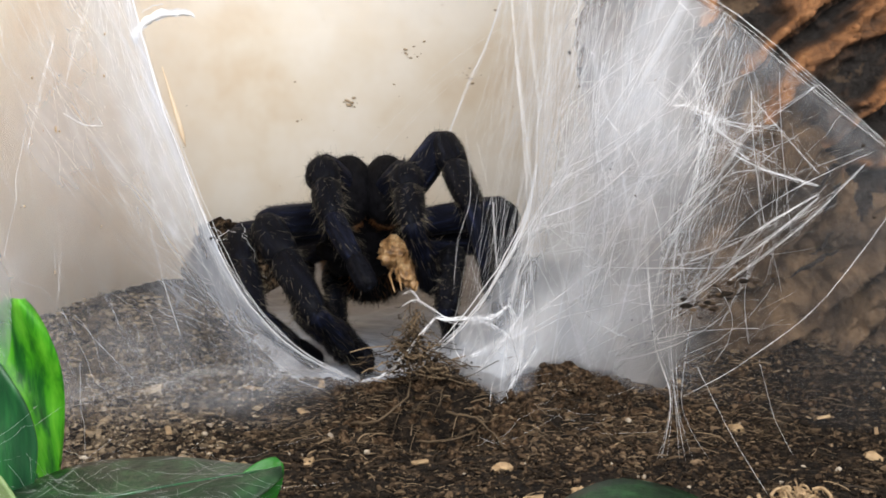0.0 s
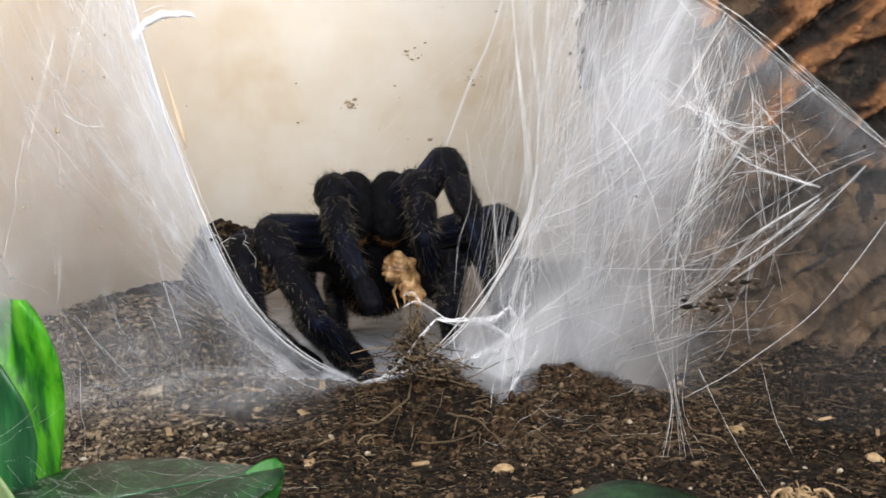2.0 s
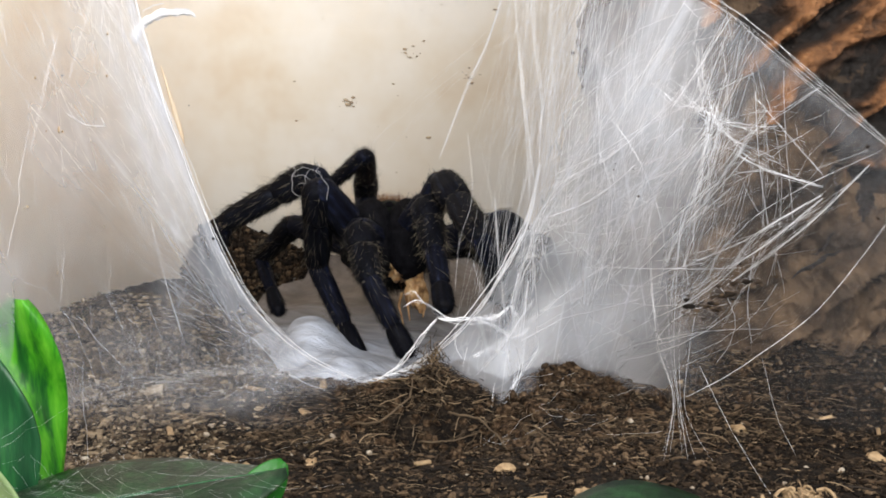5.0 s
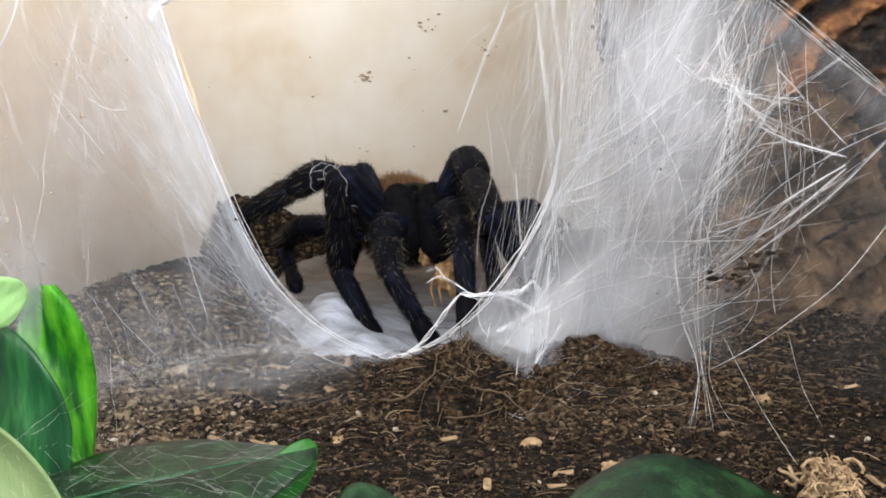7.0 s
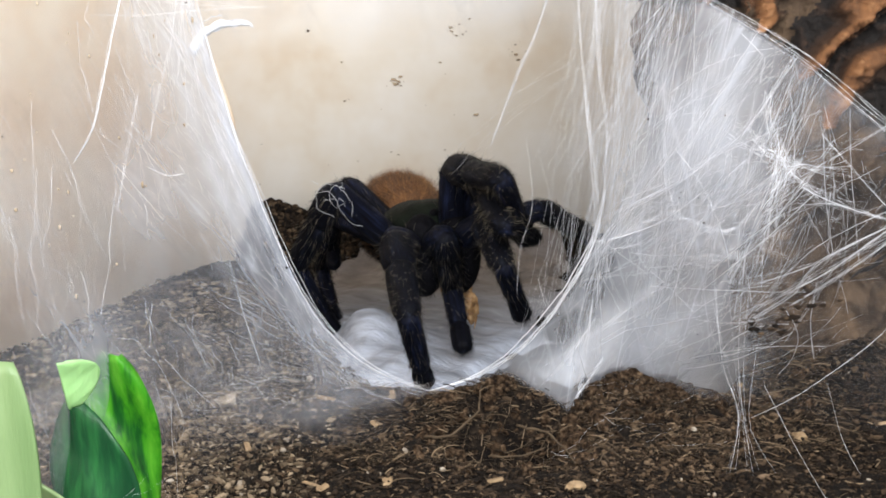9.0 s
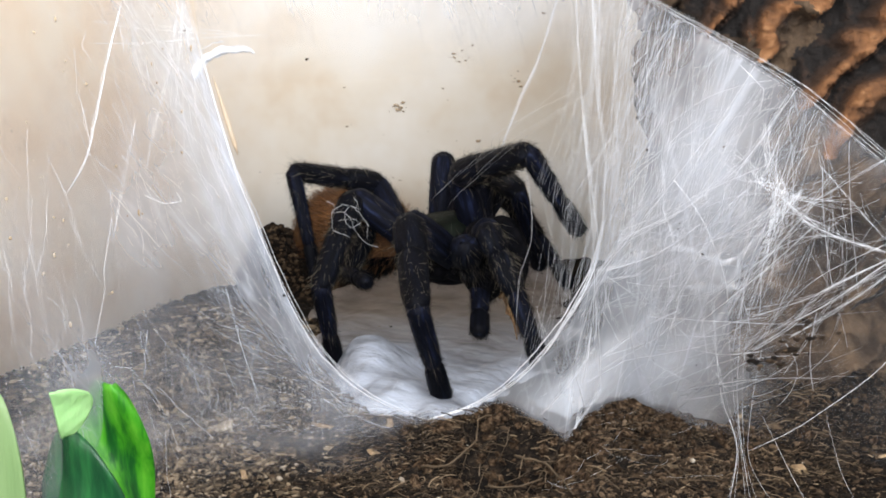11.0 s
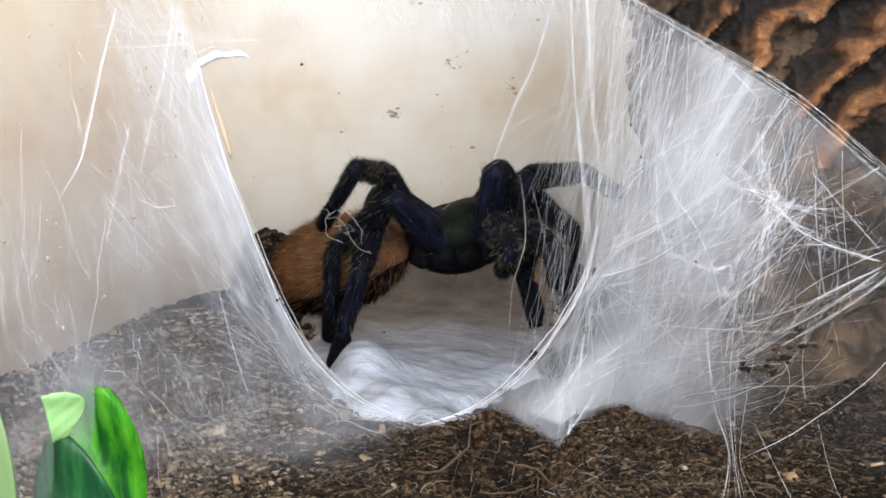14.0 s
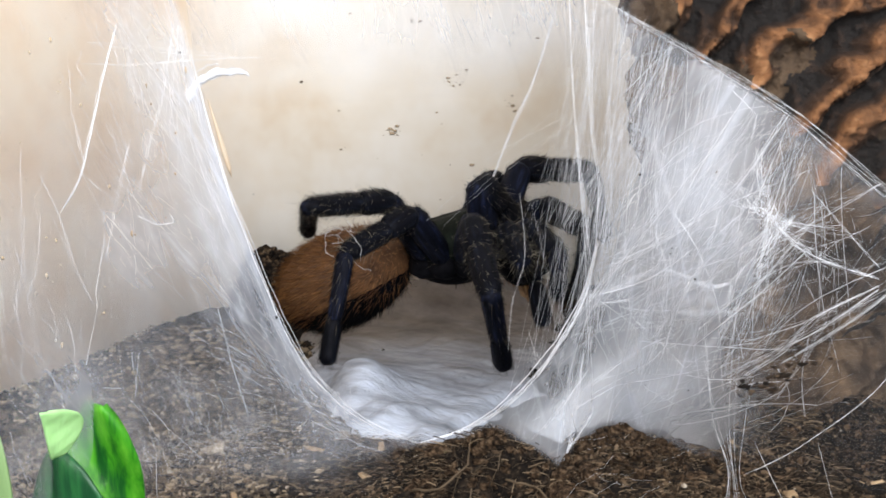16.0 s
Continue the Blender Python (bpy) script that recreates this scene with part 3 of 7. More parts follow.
f += [(a_, b_, back[b_], back[a_]) for a_, b_ in zip(rim_ids, rim_ids[1:])]
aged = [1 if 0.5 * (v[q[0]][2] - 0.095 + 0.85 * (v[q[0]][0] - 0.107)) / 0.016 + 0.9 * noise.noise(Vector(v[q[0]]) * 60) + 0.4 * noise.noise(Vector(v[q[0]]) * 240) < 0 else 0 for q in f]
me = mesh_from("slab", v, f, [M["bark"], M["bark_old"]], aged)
# ridge height steers the furrow shade in the bark's colour
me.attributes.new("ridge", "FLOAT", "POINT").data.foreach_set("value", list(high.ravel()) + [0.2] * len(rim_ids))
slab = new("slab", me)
slab.parent = bark
for _ in range(14):
    # splinters that stand off the slab
    x, z = rng.uniform(0.098, 0.185), rng.uniform(0.025, 0.150)
    long, turn = rng.uniform(0.006, 0.013), radians(rng.normal(46, 10))
    s = np.linspace(-0.5, 0.5, 9)
    p = np.stack([x + long * s * math.cos(turn), bark_y(x, z) - 0.0075 + rng.normal(0, 0.0008, 9), z + long * s * math.sin(turn)], 1) + rng.normal(0, 0.0003, (9, 3))
    soup = Soup()
    soup.tube(p, rng.uniform(0.0004, 0.0009) * (1 - 0.8 * np.abs(2 * s) ** 2) * rng.uniform(0.7, 1.2, 9), 6)
    ob = new("splinter", soup.mesh("splinter", [M["bark"]], False))
    ob.parent = bark


# ---- leaves ----
def leaf_material(name, stops, scale, through):
    m = mat(name, stops, scale, 0.32, 0.5, 500, 0.0006, stretch=(1.6, 1.6, 0.22), spec=0.5)
    nt = m.node_tree
    b = nt.nodes["Principled BSDF"]
    b.inputs["Transmission Weight"].default_value = 0.0
    tr, mx = nt.nodes.new("ShaderNodeBsdfTranslucent"), nt.nodes.new("ShaderNodeMixShader")
    mx.inputs[0].default_value = through
    src = b.inputs["Base Color"].links[0].from_socket
    nt.links.new(src, tr.inputs[0])
    nt.links.new(b.outputs[0], mx.inputs[1])
    nt.links.new(tr.outputs[0], mx.inputs[2])
    nt.links.new(mx.outputs[0], nt.nodes["Material Output"].inputs[0])
    return m


M["leaf"] = leaf_material("leaf_green", [(0.28, (0.006, 0.050, 0.014)), (0.40, (0.018, 0.16, 0.022)), (0.50, (0.075, 0.40, 0.022)), (0.68, (0.20, 0.64, 0.050))], 170, 0.5)
M["leaf_dark"] = leaf_material("leaf_dark_green", [(0.30, (0.006, 0.038, 0.018)), (0.52, (0.014, 0.095, 0.032)), (0.70, (0.04, 0.23, 0.06))], 150, 0.3)
M["leaf_pale"] = leaf_material("leaf_underside", [(0.30, (0.34, 0.62, 0.24)), (0.7, (0.52, 0.82, 0.40))], 60, 0.4)

M["leaf_mid"] = leaf_material("leaf_soft_green", [(0.30, (0.20, 0.32, 0.13)), (0.7, (0.34, 0.46, 0.22))], 60, 0.4)


def leaf(name, base, tip, wide, normal, curl, fold, material, label, wave=0.0, skew=0.0, blunt=0.75, w0=-1.0, w1=1.0):
    """A blade from base to tip: bent along its midrib, folded across it, with a raised rib."""
    base, tip, normal = np.array(base, float), np.array(tip, float), np.array(normal, float)
    way = tip - base
    long = np.linalg.norm(way)
    way /= long
    across = np.cross(way, normal)
    across /= np.linalg.norm(across)
    up = np.cross(across, way)
    nu, nv = 26, 17
    v = []
    for i in range(nu):
        u = i / (nu - 1)
        half = 0.5 * wide * (math.sin(math.pi * min(1, u * 0.93 + 0.05)) ** blunt) * (1 + skew * (u - 0.5))
        for j in range(nv):
            w = w0 + (w1 - w0) * j / (nv - 1)
            rib = 0.00035 * math.exp(-(w / 0.06) ** 2) * (1 - u) + 0.0035 * wide * math.sin(u * 26 - abs(w) * 5)
            lift = curl * long * 4 * u * (1 - u) + fold * half * abs(w) ** 1.4 + wave * math.sin(7 * u + 2 * w) + rib
            v.append(base + way * long * u + across * half * w + up * lift)
    v = np.array(v)
    f = [(i * nv + j, i * nv + j + 1, (i + 1) * nv + j + 1, (i + 1) * nv + j) for i in range(nu - 1) for j in range(nv - 1)]
    me = mesh_from(name, v, f, [material])
    ob = new(name, me)
    th = ob.modifiers.new("thickness", "SOLIDIFY")
    th.thickness = 0.0004
    return ob


plant = new("plant")
tagged(plant, "glossy green plant with curled leaves and pale undersides", "plant")
for ob in (
    leaf("leaf", (-0.0150, -0.0640, 0.0248), (-0.0166, -0.0620, 0.0600), 0.0118, (0.35, -1, 0.1), 0.05, -0.30, M["leaf"], "", 0.0026, 0.30, 0.58),
    leaf("leaf", (-0.0150, -0.0720, 0.0300), (-0.0215, -0.0695, 0.0550), 0.0150, (-0.5, -1, 0.3), 0.08, -0.25, M["leaf_dark"], "", 0.0008, 0.2, 0.55),
    leaf("leaf", (-0.0178, -0.0800, 0.0575), (-0.0182, -0.0830, 0.0650), 0.0105, (0.25, -1, 0.25), 0.03, -0.35, M["leaf_pale"], "", 0.0003, 0.2, 0.55, 0.0, 1.0),
    leaf("leaf", (-0.0050, -0.0920, 0.0270), (-0.0235, -0.0900, 0.0520), 0.0095, (-0.2, -1, 0.1), -0.06, 0.3, M["leaf_mid"], "", 0.0004),
    leaf("leaf", (-0.0090, -0.1320, 0.0450), (-0.0073, -0.1300, 0.0800), 0.0062, (0.4, -1, 0.2), 0.04, 0.2, M["leaf_mid"], "", 0.0004, 0.2, 0.5),
):
    ob.parent = plant
soup = Soup()
soup.tube([(-0.012, -0.070, 0.019), (-0.012, -0.068, 0.026), (-0.014, -0.066, 0.034)], [0.0012, 0.001, 0.0007], 7)
stem = new("stem", soup.mesh("stem", [M["leaf_dark"]]))
stem.parent = plant


M["leaf_dusty"] = leaf_material("leaf_dusty_green", [(0.32, (0.004, 0.015, 0.007)), (0.50, (0.008, 0.031, 0.012)), (0.68, (0.022, 0.075, 0.027))], 200, 0.25)


M["leaf_mid_green"] = leaf_material("leaf_fresh_green", [(0.30, (0.008, 0.090, 0.012)), (0.55, (0.025, 0.20, 0.022)), (0.72, (0.06, 0.34, 0.04))], 120, 0.4)


def ground_leaf(base, tip, wide, normal, curl, fold, label):
    ob = leaf("fallen_leaf", base, tip, wide, normal, curl, fold, M["leaf_dusty"], label, 0.0008)
    tagged(ob, label, "leaf", "leaves on the ground")
    soup = Soup()
    b_, t_ = np.array(base, float), np.array(tip, float)
    n_ = np.array(normal, float) / np.linalg.norm(normal)
    s = np.linspace(0.02, 0.97, 14)[:, None]
    soup.tube(b_ + (t_ - b_) * s + n_ * (curl * np.linalg.norm(t_ - b_) * 4 * s * (1 - s) + 0.0002), 0.0005 * (1.1 - s[:, 0]), 6)
    rib = new("midrib", soup.mesh("midrib", [M["leaf_dark"]]))
    rib.parent = ob
    tagged(rib, "lighter green midrib")


ground_leaf((-0.030, -0.088, 0.0285), (0.0250, -0.078, 0.0388), 0.030, (0.0, -0.25, 1), 0.03, -0.22, "dark green leaf lying low over the soil")
green = leaf("fallen_leaf", (0.0165, -0.080, 0.0300), (0.0245, -0.077, 0.0398), 0.0062, (0.25, -1, 0.35), 0.04, -0.25, M["leaf_mid_green"], "", 0.0004, 0.2, 0.6)
tagged(green, "fresh green leaf tip standing up from the soil", "leaf", "leaves on the ground")
ground_leaf((0.054, -0.090, 0.0235), (0.100, -0.074, 0.0235), 0.034, (0.0, -0.40, 1), 0.13, -0.12, "glossy dark green leaf arching over the soil")
ground_leaf((0.026, -0.094, 0.026), (0.043, -0.088, 0.0290), 0.020, (0.0, -0.6, 1), 0.30, -0.1, "small dark green leaf near the soil")


# ---- silk ----
def veil_y(x, z):
    """Depth of the hanging web: it leans towards the front with height and to either side of the mouth."""
    y = 0.02 - 0.35 * (z - 0.02) - 0.6 * abs(x - 0.035)
    if x < 0.02:
        # beside the mouth the curtain runs forward to the front of the tank
        y -= 2.0 * max(0, min(rim_x(z, -1), 0.004) - 0.003 - x)
    # beyond the mouth its foot is drawn back to the crest of the soil
    return y + 0.022 * (max(0, 0.080 - z) / 0.052) ** 1.4 * min(1, max(0, (x - 0.058) / 0.012))


RIM_LEFT = [(-0.0052, 0.112), (-0.0040, 0.101), (-0.0020, 0.088), (0.0005, 0.077), (0.0030, 0.066), (0.0062, 0.055), (0.0108, 0.045), (0.0180, 0.0355), (0.0285, 0.0275)]
RIM_RIGHT = [(0.0285, 0.0275), (0.0370, 0.0295), (0.0455, 0.0365), (0.0530, 0.0465), (0.0590, 0.0580), (0.0622, 0.0670), (0.0635, 0.0760)]


def rim_x(z, side):
    pts = RIM_LEFT if side < 0 else RIM_RIGHT
    zs, xs_ = [p[1] for p in pts], [p[0] for p in pts]
    order = np.argsort(zs)
    return float(np.interp(z, np.array(zs)[order], np.array(xs_)[order]))


def top_edge(x):
    """Upper border of the right-hand web, where it is tied to the bark."""
    return float(np.interp(x, (0.050, 0.068, 0.0787, 0.0915, 0.106, 0.14), (0.128, 0.1165, 0.110, 0.102, 0.0895, 0.060)))


def fog_y(x, z):
    """Depth of the inner layer, close behind the outer web."""
    return veil_y(x, z) + 0.005


def sheet(name, x0, x1, z0, z1, nx_, nz_, density, material, label, offset=0.0, crumple=0.0012, depth=veil_y):
    gx_, gz_ = np.meshgrid(np.linspace(x0, x1, nx_), np.linspace(z0, z1, nz_))
    v, den = [], []
    for x, z in zip(gx_.ravel(), gz_.ravel()):
        d = density(x, z)
        fold = crumple * noise.noise(Vector((x * 55, offset * 90, z * 22))) + 0.5 * crumple * noise.noise(Vector((x * 160, offset * 90, z * 60)))
        v.append((x, depth(x, z) + offset + fold * 2.2, z))
        den.append(d)
    f = []
    for j in range(nz_ - 1):
        for i in range(nx_ - 1):
            q = (j * nx_ + i, j * nx_ + i + 1, (j + 1) * nx_ + i + 1, (j + 1) * nx_ + i)
            if max(den[k] for k in q) > 0.004:
                f.append(q)
    me = mesh_from(name, v, f, [material])
    me.attributes.new("silk_weight", "FLOAT", "POINT").data.foreach_set("value", den)
    return tagged(new(name, me), label, "web", kind="")


def ramp01(a, b, x):
    t = min(1, max(0, (x - a) / (b - a)))
    return t * t * (3 - 2 * t)


def rim_gap(x, z):
    """How far a place on the left-hand curtain lies from its edge."""
    best = 1.0
    for (xa, za), (xb, zb) in zip(RIM_LEFT, RIM_LEFT[1:]):
        k = ((x - xa) * (xb - xa) + (z - za) * (zb - za)) / ((xb - xa) ** 2 + (zb - za) ** 2)
        k = min(1, max(0 if za < 0.111 else -3, k))
        best = min(best, math.hypot(x - xa - k * (xb - xa), z - za - k * (zb - za)))
    return best


def right_density(x, z):
    loose = ramp01(0.058, 0.100, z)
    inner = ramp01(-0.0005 - 0.010 * loose, 0.0015 + 0.018 * loose, x - rim_x(z, 1))
    upper = ramp01(-0.0003, 0.0012, top_edge(x) - z)
    foot = ramp01(0.0, 0.005, z - (float(ground_z(x, veil_y(x, z))) - 0.001 + 0.0025 * noise.noise(Vector((x * 160, 0.0, 3.0)))))
    body = 0.64 + 0.32 * math.exp(-((x - 0.080) / 0.018) ** 2)
    thin = 1 - 0.90 * ramp01(0.080, 0.100, x)
    low = 1 - 0.45 * (1 - ramp01(0.030, 0.060, z)) * ramp01(0.066, 0.088, x)
    patch = 0.85 + 0.5 * noise.noise(Vector((x * 90, 1.0, z * 60)))
    felt = 0.32 * math.exp(-(max(0, top_edge(x) - z) / 0.0045) ** 2) * (0.7 + 0.8 * noise.noise(Vector((x * 300, 5.0, z * 300))))
    return inner * upper * foot * max(0, min(1.3, body * thin * low * patch + felt))


def fog_density(x, z):
    inner = ramp01(0.0615, 0.0740, x) if z > 0.05 else ramp01(0.0615 - 0.8 * (0.05 - z), 0.074 - 0.9 * (0.05 - z), x)
    wisp = 0.95 + 0.7 * noise.noise(Vector((x * 70 - z * 30, 8.0, z * 55))) + 0.35 * noise.noise(Vector((x * 190 - z * 90, 8.0, z * 110)))
    return (0.46 * wisp + 1.20 * (1 - ramp01(0.034, 0.062, z)) * (1 - 0.92 * ramp01(0.066, 0.098, x + 0.006 * noise.noise(Vector((x * 120, 3.0, z * 90)))))) * inner * (1 - ramp01(0.090 - 0.7 * max(0, 0.074 - x) * 4, 0.128, z)) * ramp01(0, 0.003, top_edge(x) - z) * (1 - 0.94 * ramp01(0.080, 0.104, x)) * ramp01(0.018, 0.024, z)


def left_density(x, z):
    side = rim_x(z, -1) - x if z < 0.112 else -0.0052 + 0.15 * (0.112 - z) - x
    if z < 0.0275:
        side = 0.0285 - x
    inner = ramp01(-0.0003, 0.0006, side)
    gap = rim_gap(x, z)
    over = z - (float(ground_z(x, veil_y(x, z))) - 0.001)
    foot = ramp01(0.0, 0.004 + 0.018 * ramp01(0.004, 0.012, gap), over)
    fray = 0.0016 * noise.noise(Vector((x * 260, 4.0, z * 200))) + 0.0022 * noise.noise(Vector((x * 80, 4.0, z * 70)))
    wide = 0.0072 + 0.0006 * ramp01(0.05, 0.10, z)
    band = (0.78 + 0.3 * noise.noise(Vector((x * 120, 2.0, z * 45)))) * (1 - ramp01(wide - 0.004, wide + 0.0045, gap + fray))
    band *= (0.28 + 0.72 * ramp01(0.036, 0.066, z)) * (1 - 0.35 * ramp01(0.075, 0.105, z)) * (0.80 + 0.55 * noise.noise(Vector((gap * 700, 7.0, z * 12))))
    edge = 0.22 * math.exp(-(gap / 0.0011) ** 2)
    far = 0.27 + 0.36 * noise.noise(Vector((x * 210, 9.0, z * 40))) + 0.06 * ramp01(0.085, 0.125, z)
    return inner * foot * max(0, min(1.3, band + edge + max(0.06, far) * (1 - 0.40 * (1 - ramp01(0.040, 0.060, z))) + 0.15 * math.exp(-((z - 0.062) / 0.020) ** 2)))


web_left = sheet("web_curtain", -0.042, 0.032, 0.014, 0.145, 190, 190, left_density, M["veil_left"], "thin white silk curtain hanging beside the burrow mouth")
web_right = sheet("web_curtain", 0.028, 0.150, 0.014, 0.135, 170, 150, right_density, M["veil_right"], "dense white silk sheet stretched from bark to soil")
sheet("web_curtain", 0.040, 0.140, 0.016, 0.125, 90, 90, fog_density, M["veil_fog"], "hazy inner layer of white silk behind the web", depth=fog_y)
sheet("web_ceiling", -0.01, 0.075, 0.100, 0.140, 50, 24, lambda x, z: 0.46 * ramp01(0.098, 0.116, z) * (1 - ramp01(0.06, 0.075, x)), M["veil_left"], "faint grey silk over the top of the burrow mouth", 0.03)

# silk film drawn low over the soil beside the mouth
lx, ly = np.meshgrid(np.linspace(-0.080, 0.030, 60), np.linspace(-0.012, 0.115, 36))
lv, lw = [], []
for x, y in zip(lx.ravel(), ly.ravel()):
    lv.append((x, y, float(ground_z(x, y)) + 0.0030 + 0.0012 * noise.noise(Vector((x * 90, y * 90, 2.0)))))
    lw.append(0.36 * ramp01(-0.012, 0.016, y) * ramp01(-0.080, -0.055, x) * (1 - ramp01(0.008 - 0.2 * max(0, y - 0.03), 0.028 - 0.2 * max(0, y - 0.03), x)) * (1 - 0.75 * ramp01(0.060, 0.110, y)) * (0.55 + 0.9 * abs(noise.noise(Vector((x * 45, y * 70, 6.0))))))
lf = [(j * 60 + i, j * 60 + i + 1, (j + 1) * 60 + i + 1, (j + 1) * 60 + i) for j in range(35) for i in range(59)]
me = mesh_from("web_film", lv, lf, [M["veil_film"]])
me.attributes.new("silk_weight", "FLOAT", "POINT").data.foreach_set("value", lw)
tagged(new("web_film", me), "thin grey silk film drawn over the soil", "web", kind="stuff")


def strand(soup, p, q, r, sag=0.0, wobble=0.0, n=7, index=0):
    p, q = np.array(p, float), np.array(q, float)
    s = np.linspace(0, 1, n)[:, None]
    pts = p + (q - p) * s
    pts[:, 2] -= sag * np.sin(np.pi * s[:, 0])
    if wobble:
        pts[1:-1] += np.cumsum(rng.normal(0, wobble, (n - 2, 3)), 0) * (1 - np.abs(2 * s[1:-1] - 1)) 
    soup.tube(pts, r, 3, index, tip=False)


rng = np.random.default_rng(77)


def on_veil(x, z, off=0.0):
    return (x, veil_y(x, z) + off, z)


# fine threads of the right-hand web: loose bundles strung between a few ties
soup = Soup()


def bundle(p, q, count, spread, thick, bow=0.0):
    """Threads side by side from p to q over the web, each only part of the way, some parting from the rest."""
    p, q = np.array(p), np.array(q)
    side = np.array((-(q - p)[1], (q - p)[0]))
    side /= np.linalg.norm(side)
    depth = rng.normal(0.001, 0.0035)
    for _ in range(count):
        a, b = sorted(rng.uniform(-0.05, 1.05, 2)) if rng.random() < 0.6 else (0, 1)
        if b - a < 0.25:
            continue
        o0, o1 = rng.normal(0, spread, 2)
        s = np.linspace(a, b, 9)
        flat = p + (q - p) * s[:, None] + side * (o0 + (o1 - o0) * s + bow * np.sin(np.pi * s) + spread * 0.25 * np.sin(rng.uniform(3, 9) * s + rng.uniform(0, 6)))[:, None]
        keep = [z < top_edge(x) + 0.001 and not (z < 0.076 and x < rim_x(z, 1) - 0.0004) and z > 0.027 for x, z in flat]
        if sum(keep) < 4:
            continue
        flat = flat[np.array(keep)]
        soup.tube([on_veil(x, z, depth + 0.0012 * k) for k, (x, z) in enumerate(flat * 1.0, start=-4)], thick * rng.uniform(0.5, 1.3), 3, tip=False)


TIES = [(0.0635, 0.076), (0.0622, 0.067), (0.0590, 0.058), (0.0530, 0.0465), (0.0900, 0.0835), (0.0872, 0.1011)]
for _ in range(30):
    # thin folds beside the mouth
    x = rng.uniform(0.056, 0.076)
    bundle((x, top_edge(x)), (x - rng.normal(0.002, 0.004), rng.uniform(0.035, 0.075)), rng.integers(2, 7), rng.uniform(0.0005, 0.0018), 0.000015, rng.normal(0, 0.0015))
for _ in range(84):
    # hanging folds of the curtain
    x = rng.uniform(0.060, 0.098)
    low = rng.uniform(0.030, 0.075)
    bundle((x, top_edge(x) - 0.03 * rng.random() ** 2), (x - rng.normal(0.009, 0.007), low), rng.integers(3, 10), rng.uniform(0.0005, 0.0022), 0.000013, rng.normal(0, 0.0015))
for _ in range(9):
    # slanting lines from the right-hand border down to the rim
    x = rng.uniform(0.082, 0.112)
    end = (rng.uniform(0.054, 0.072), rng.uniform(0.036, 0.066))
    bundle((x, top_edge(x) - rng.uniform(0, 0.012)), end, rng.integers(2, 5), rng.uniform(0.0003, 0.0016), 0.000016, rng.normal(0, 0.001))
for k in range(11):
    # lines that meet in the ties
    a, b = TIES[rng.integers(len(TIES))], (rng.uniform(0.064, 0.104), rng.uniform(0.036, 0.098))
    bundle(a, b, rng.integers(2, 7), 0.0006, 0.000014, rng.normal(0, 0.001))
for _ in range(34):
    # strong strands, nearly straight
    x = rng.uniform(0.062, 0.100)
    bundle((x, top_edge(x) - rng.uniform(0.0, 0.03)), (x - rng.normal(0.009, 0.007), rng.uniform(0.033, 0.070)), 2, 0.0004, 0.000042, rng.normal(0, 0.0015))
for _ in range(150):
    # short crossing threads that close the meshes, above all under the upper border
    x = rng.uniform(0.062, 0.108)
    z = top_edge(x) - 0.045 * rng.random() ** 1.3
    a, long = radians(rng.choice((95, 60, 140, 20)) + rng.normal(0, 14)), rng.uniform(0.003, 0.011)
    e0, e1 = ((x + k * long * math.cos(a), z + k * long * math.sin(a)) for k in (-0.5, 0.5))
    if e0[1] < top_edge(e0[0]) and e1[1] < top_edge(e1[0]) and min(e0[1], e1[1]) > 0.03 and min(e0[0], e1[0]) > 0.060:
        o = rng.normal(0, 0.002)
        strand(soup, on_veil(*e0, o), on_veil(*e1, o + rng.normal(0, 0.002)), rng.uniform(0.000006, 0.000013), 0.0003, 0.0003, 6)
for _ in range(170):
    # clear threads that cross the web every way, some bent, most of them slanting up to the border
    x, z = rng.normal(0.080, 0.011), rng.uniform(0.036, 0.112)
    if not 0.063 < x < 0.104 or z > top_edge(x) - 0.002:
        continue
    a = radians(rng.choice((78, 62, 48, 32, 100, 122, 14), p=(0.22, 0.2, 0.18, 0.14, 0.12, 0.08, 0.06)) + rng.normal(0, 7))
    long, bow, o = rng.uniform(0.008, 0.034), rng.normal(0, 0.0018), rng.normal(-0.001, 0.0015)
    run = [(x + k * long * math.cos(a) - bow * (1 - 4 * k * k) * math.sin(a), z + k * long * math.sin(a) + bow * (1 - 4 * k * k) * math.cos(a)) for k in np.linspace(-0.5, 0.5, 9)]
    run = [q for q in run if q[1] < top_edge(q[0]) and q[1] > 0.031 and q[0] > max(0.058, rim_x(q[1], 1))]
    if len(run) > 4:
        soup.tube(np.array([on_veil(*q, o) for q in run]) + rng.normal(0, 0.00007, (len(run), 3)), 0.000013 + 0.000034 * rng.random() ** 2.2, 3, tip=False)
threads_right = new("threads", soup.mesh("threads", [M["silk"]]))
threads_right.parent = web_right
threads_right["kind"] = "stuff"

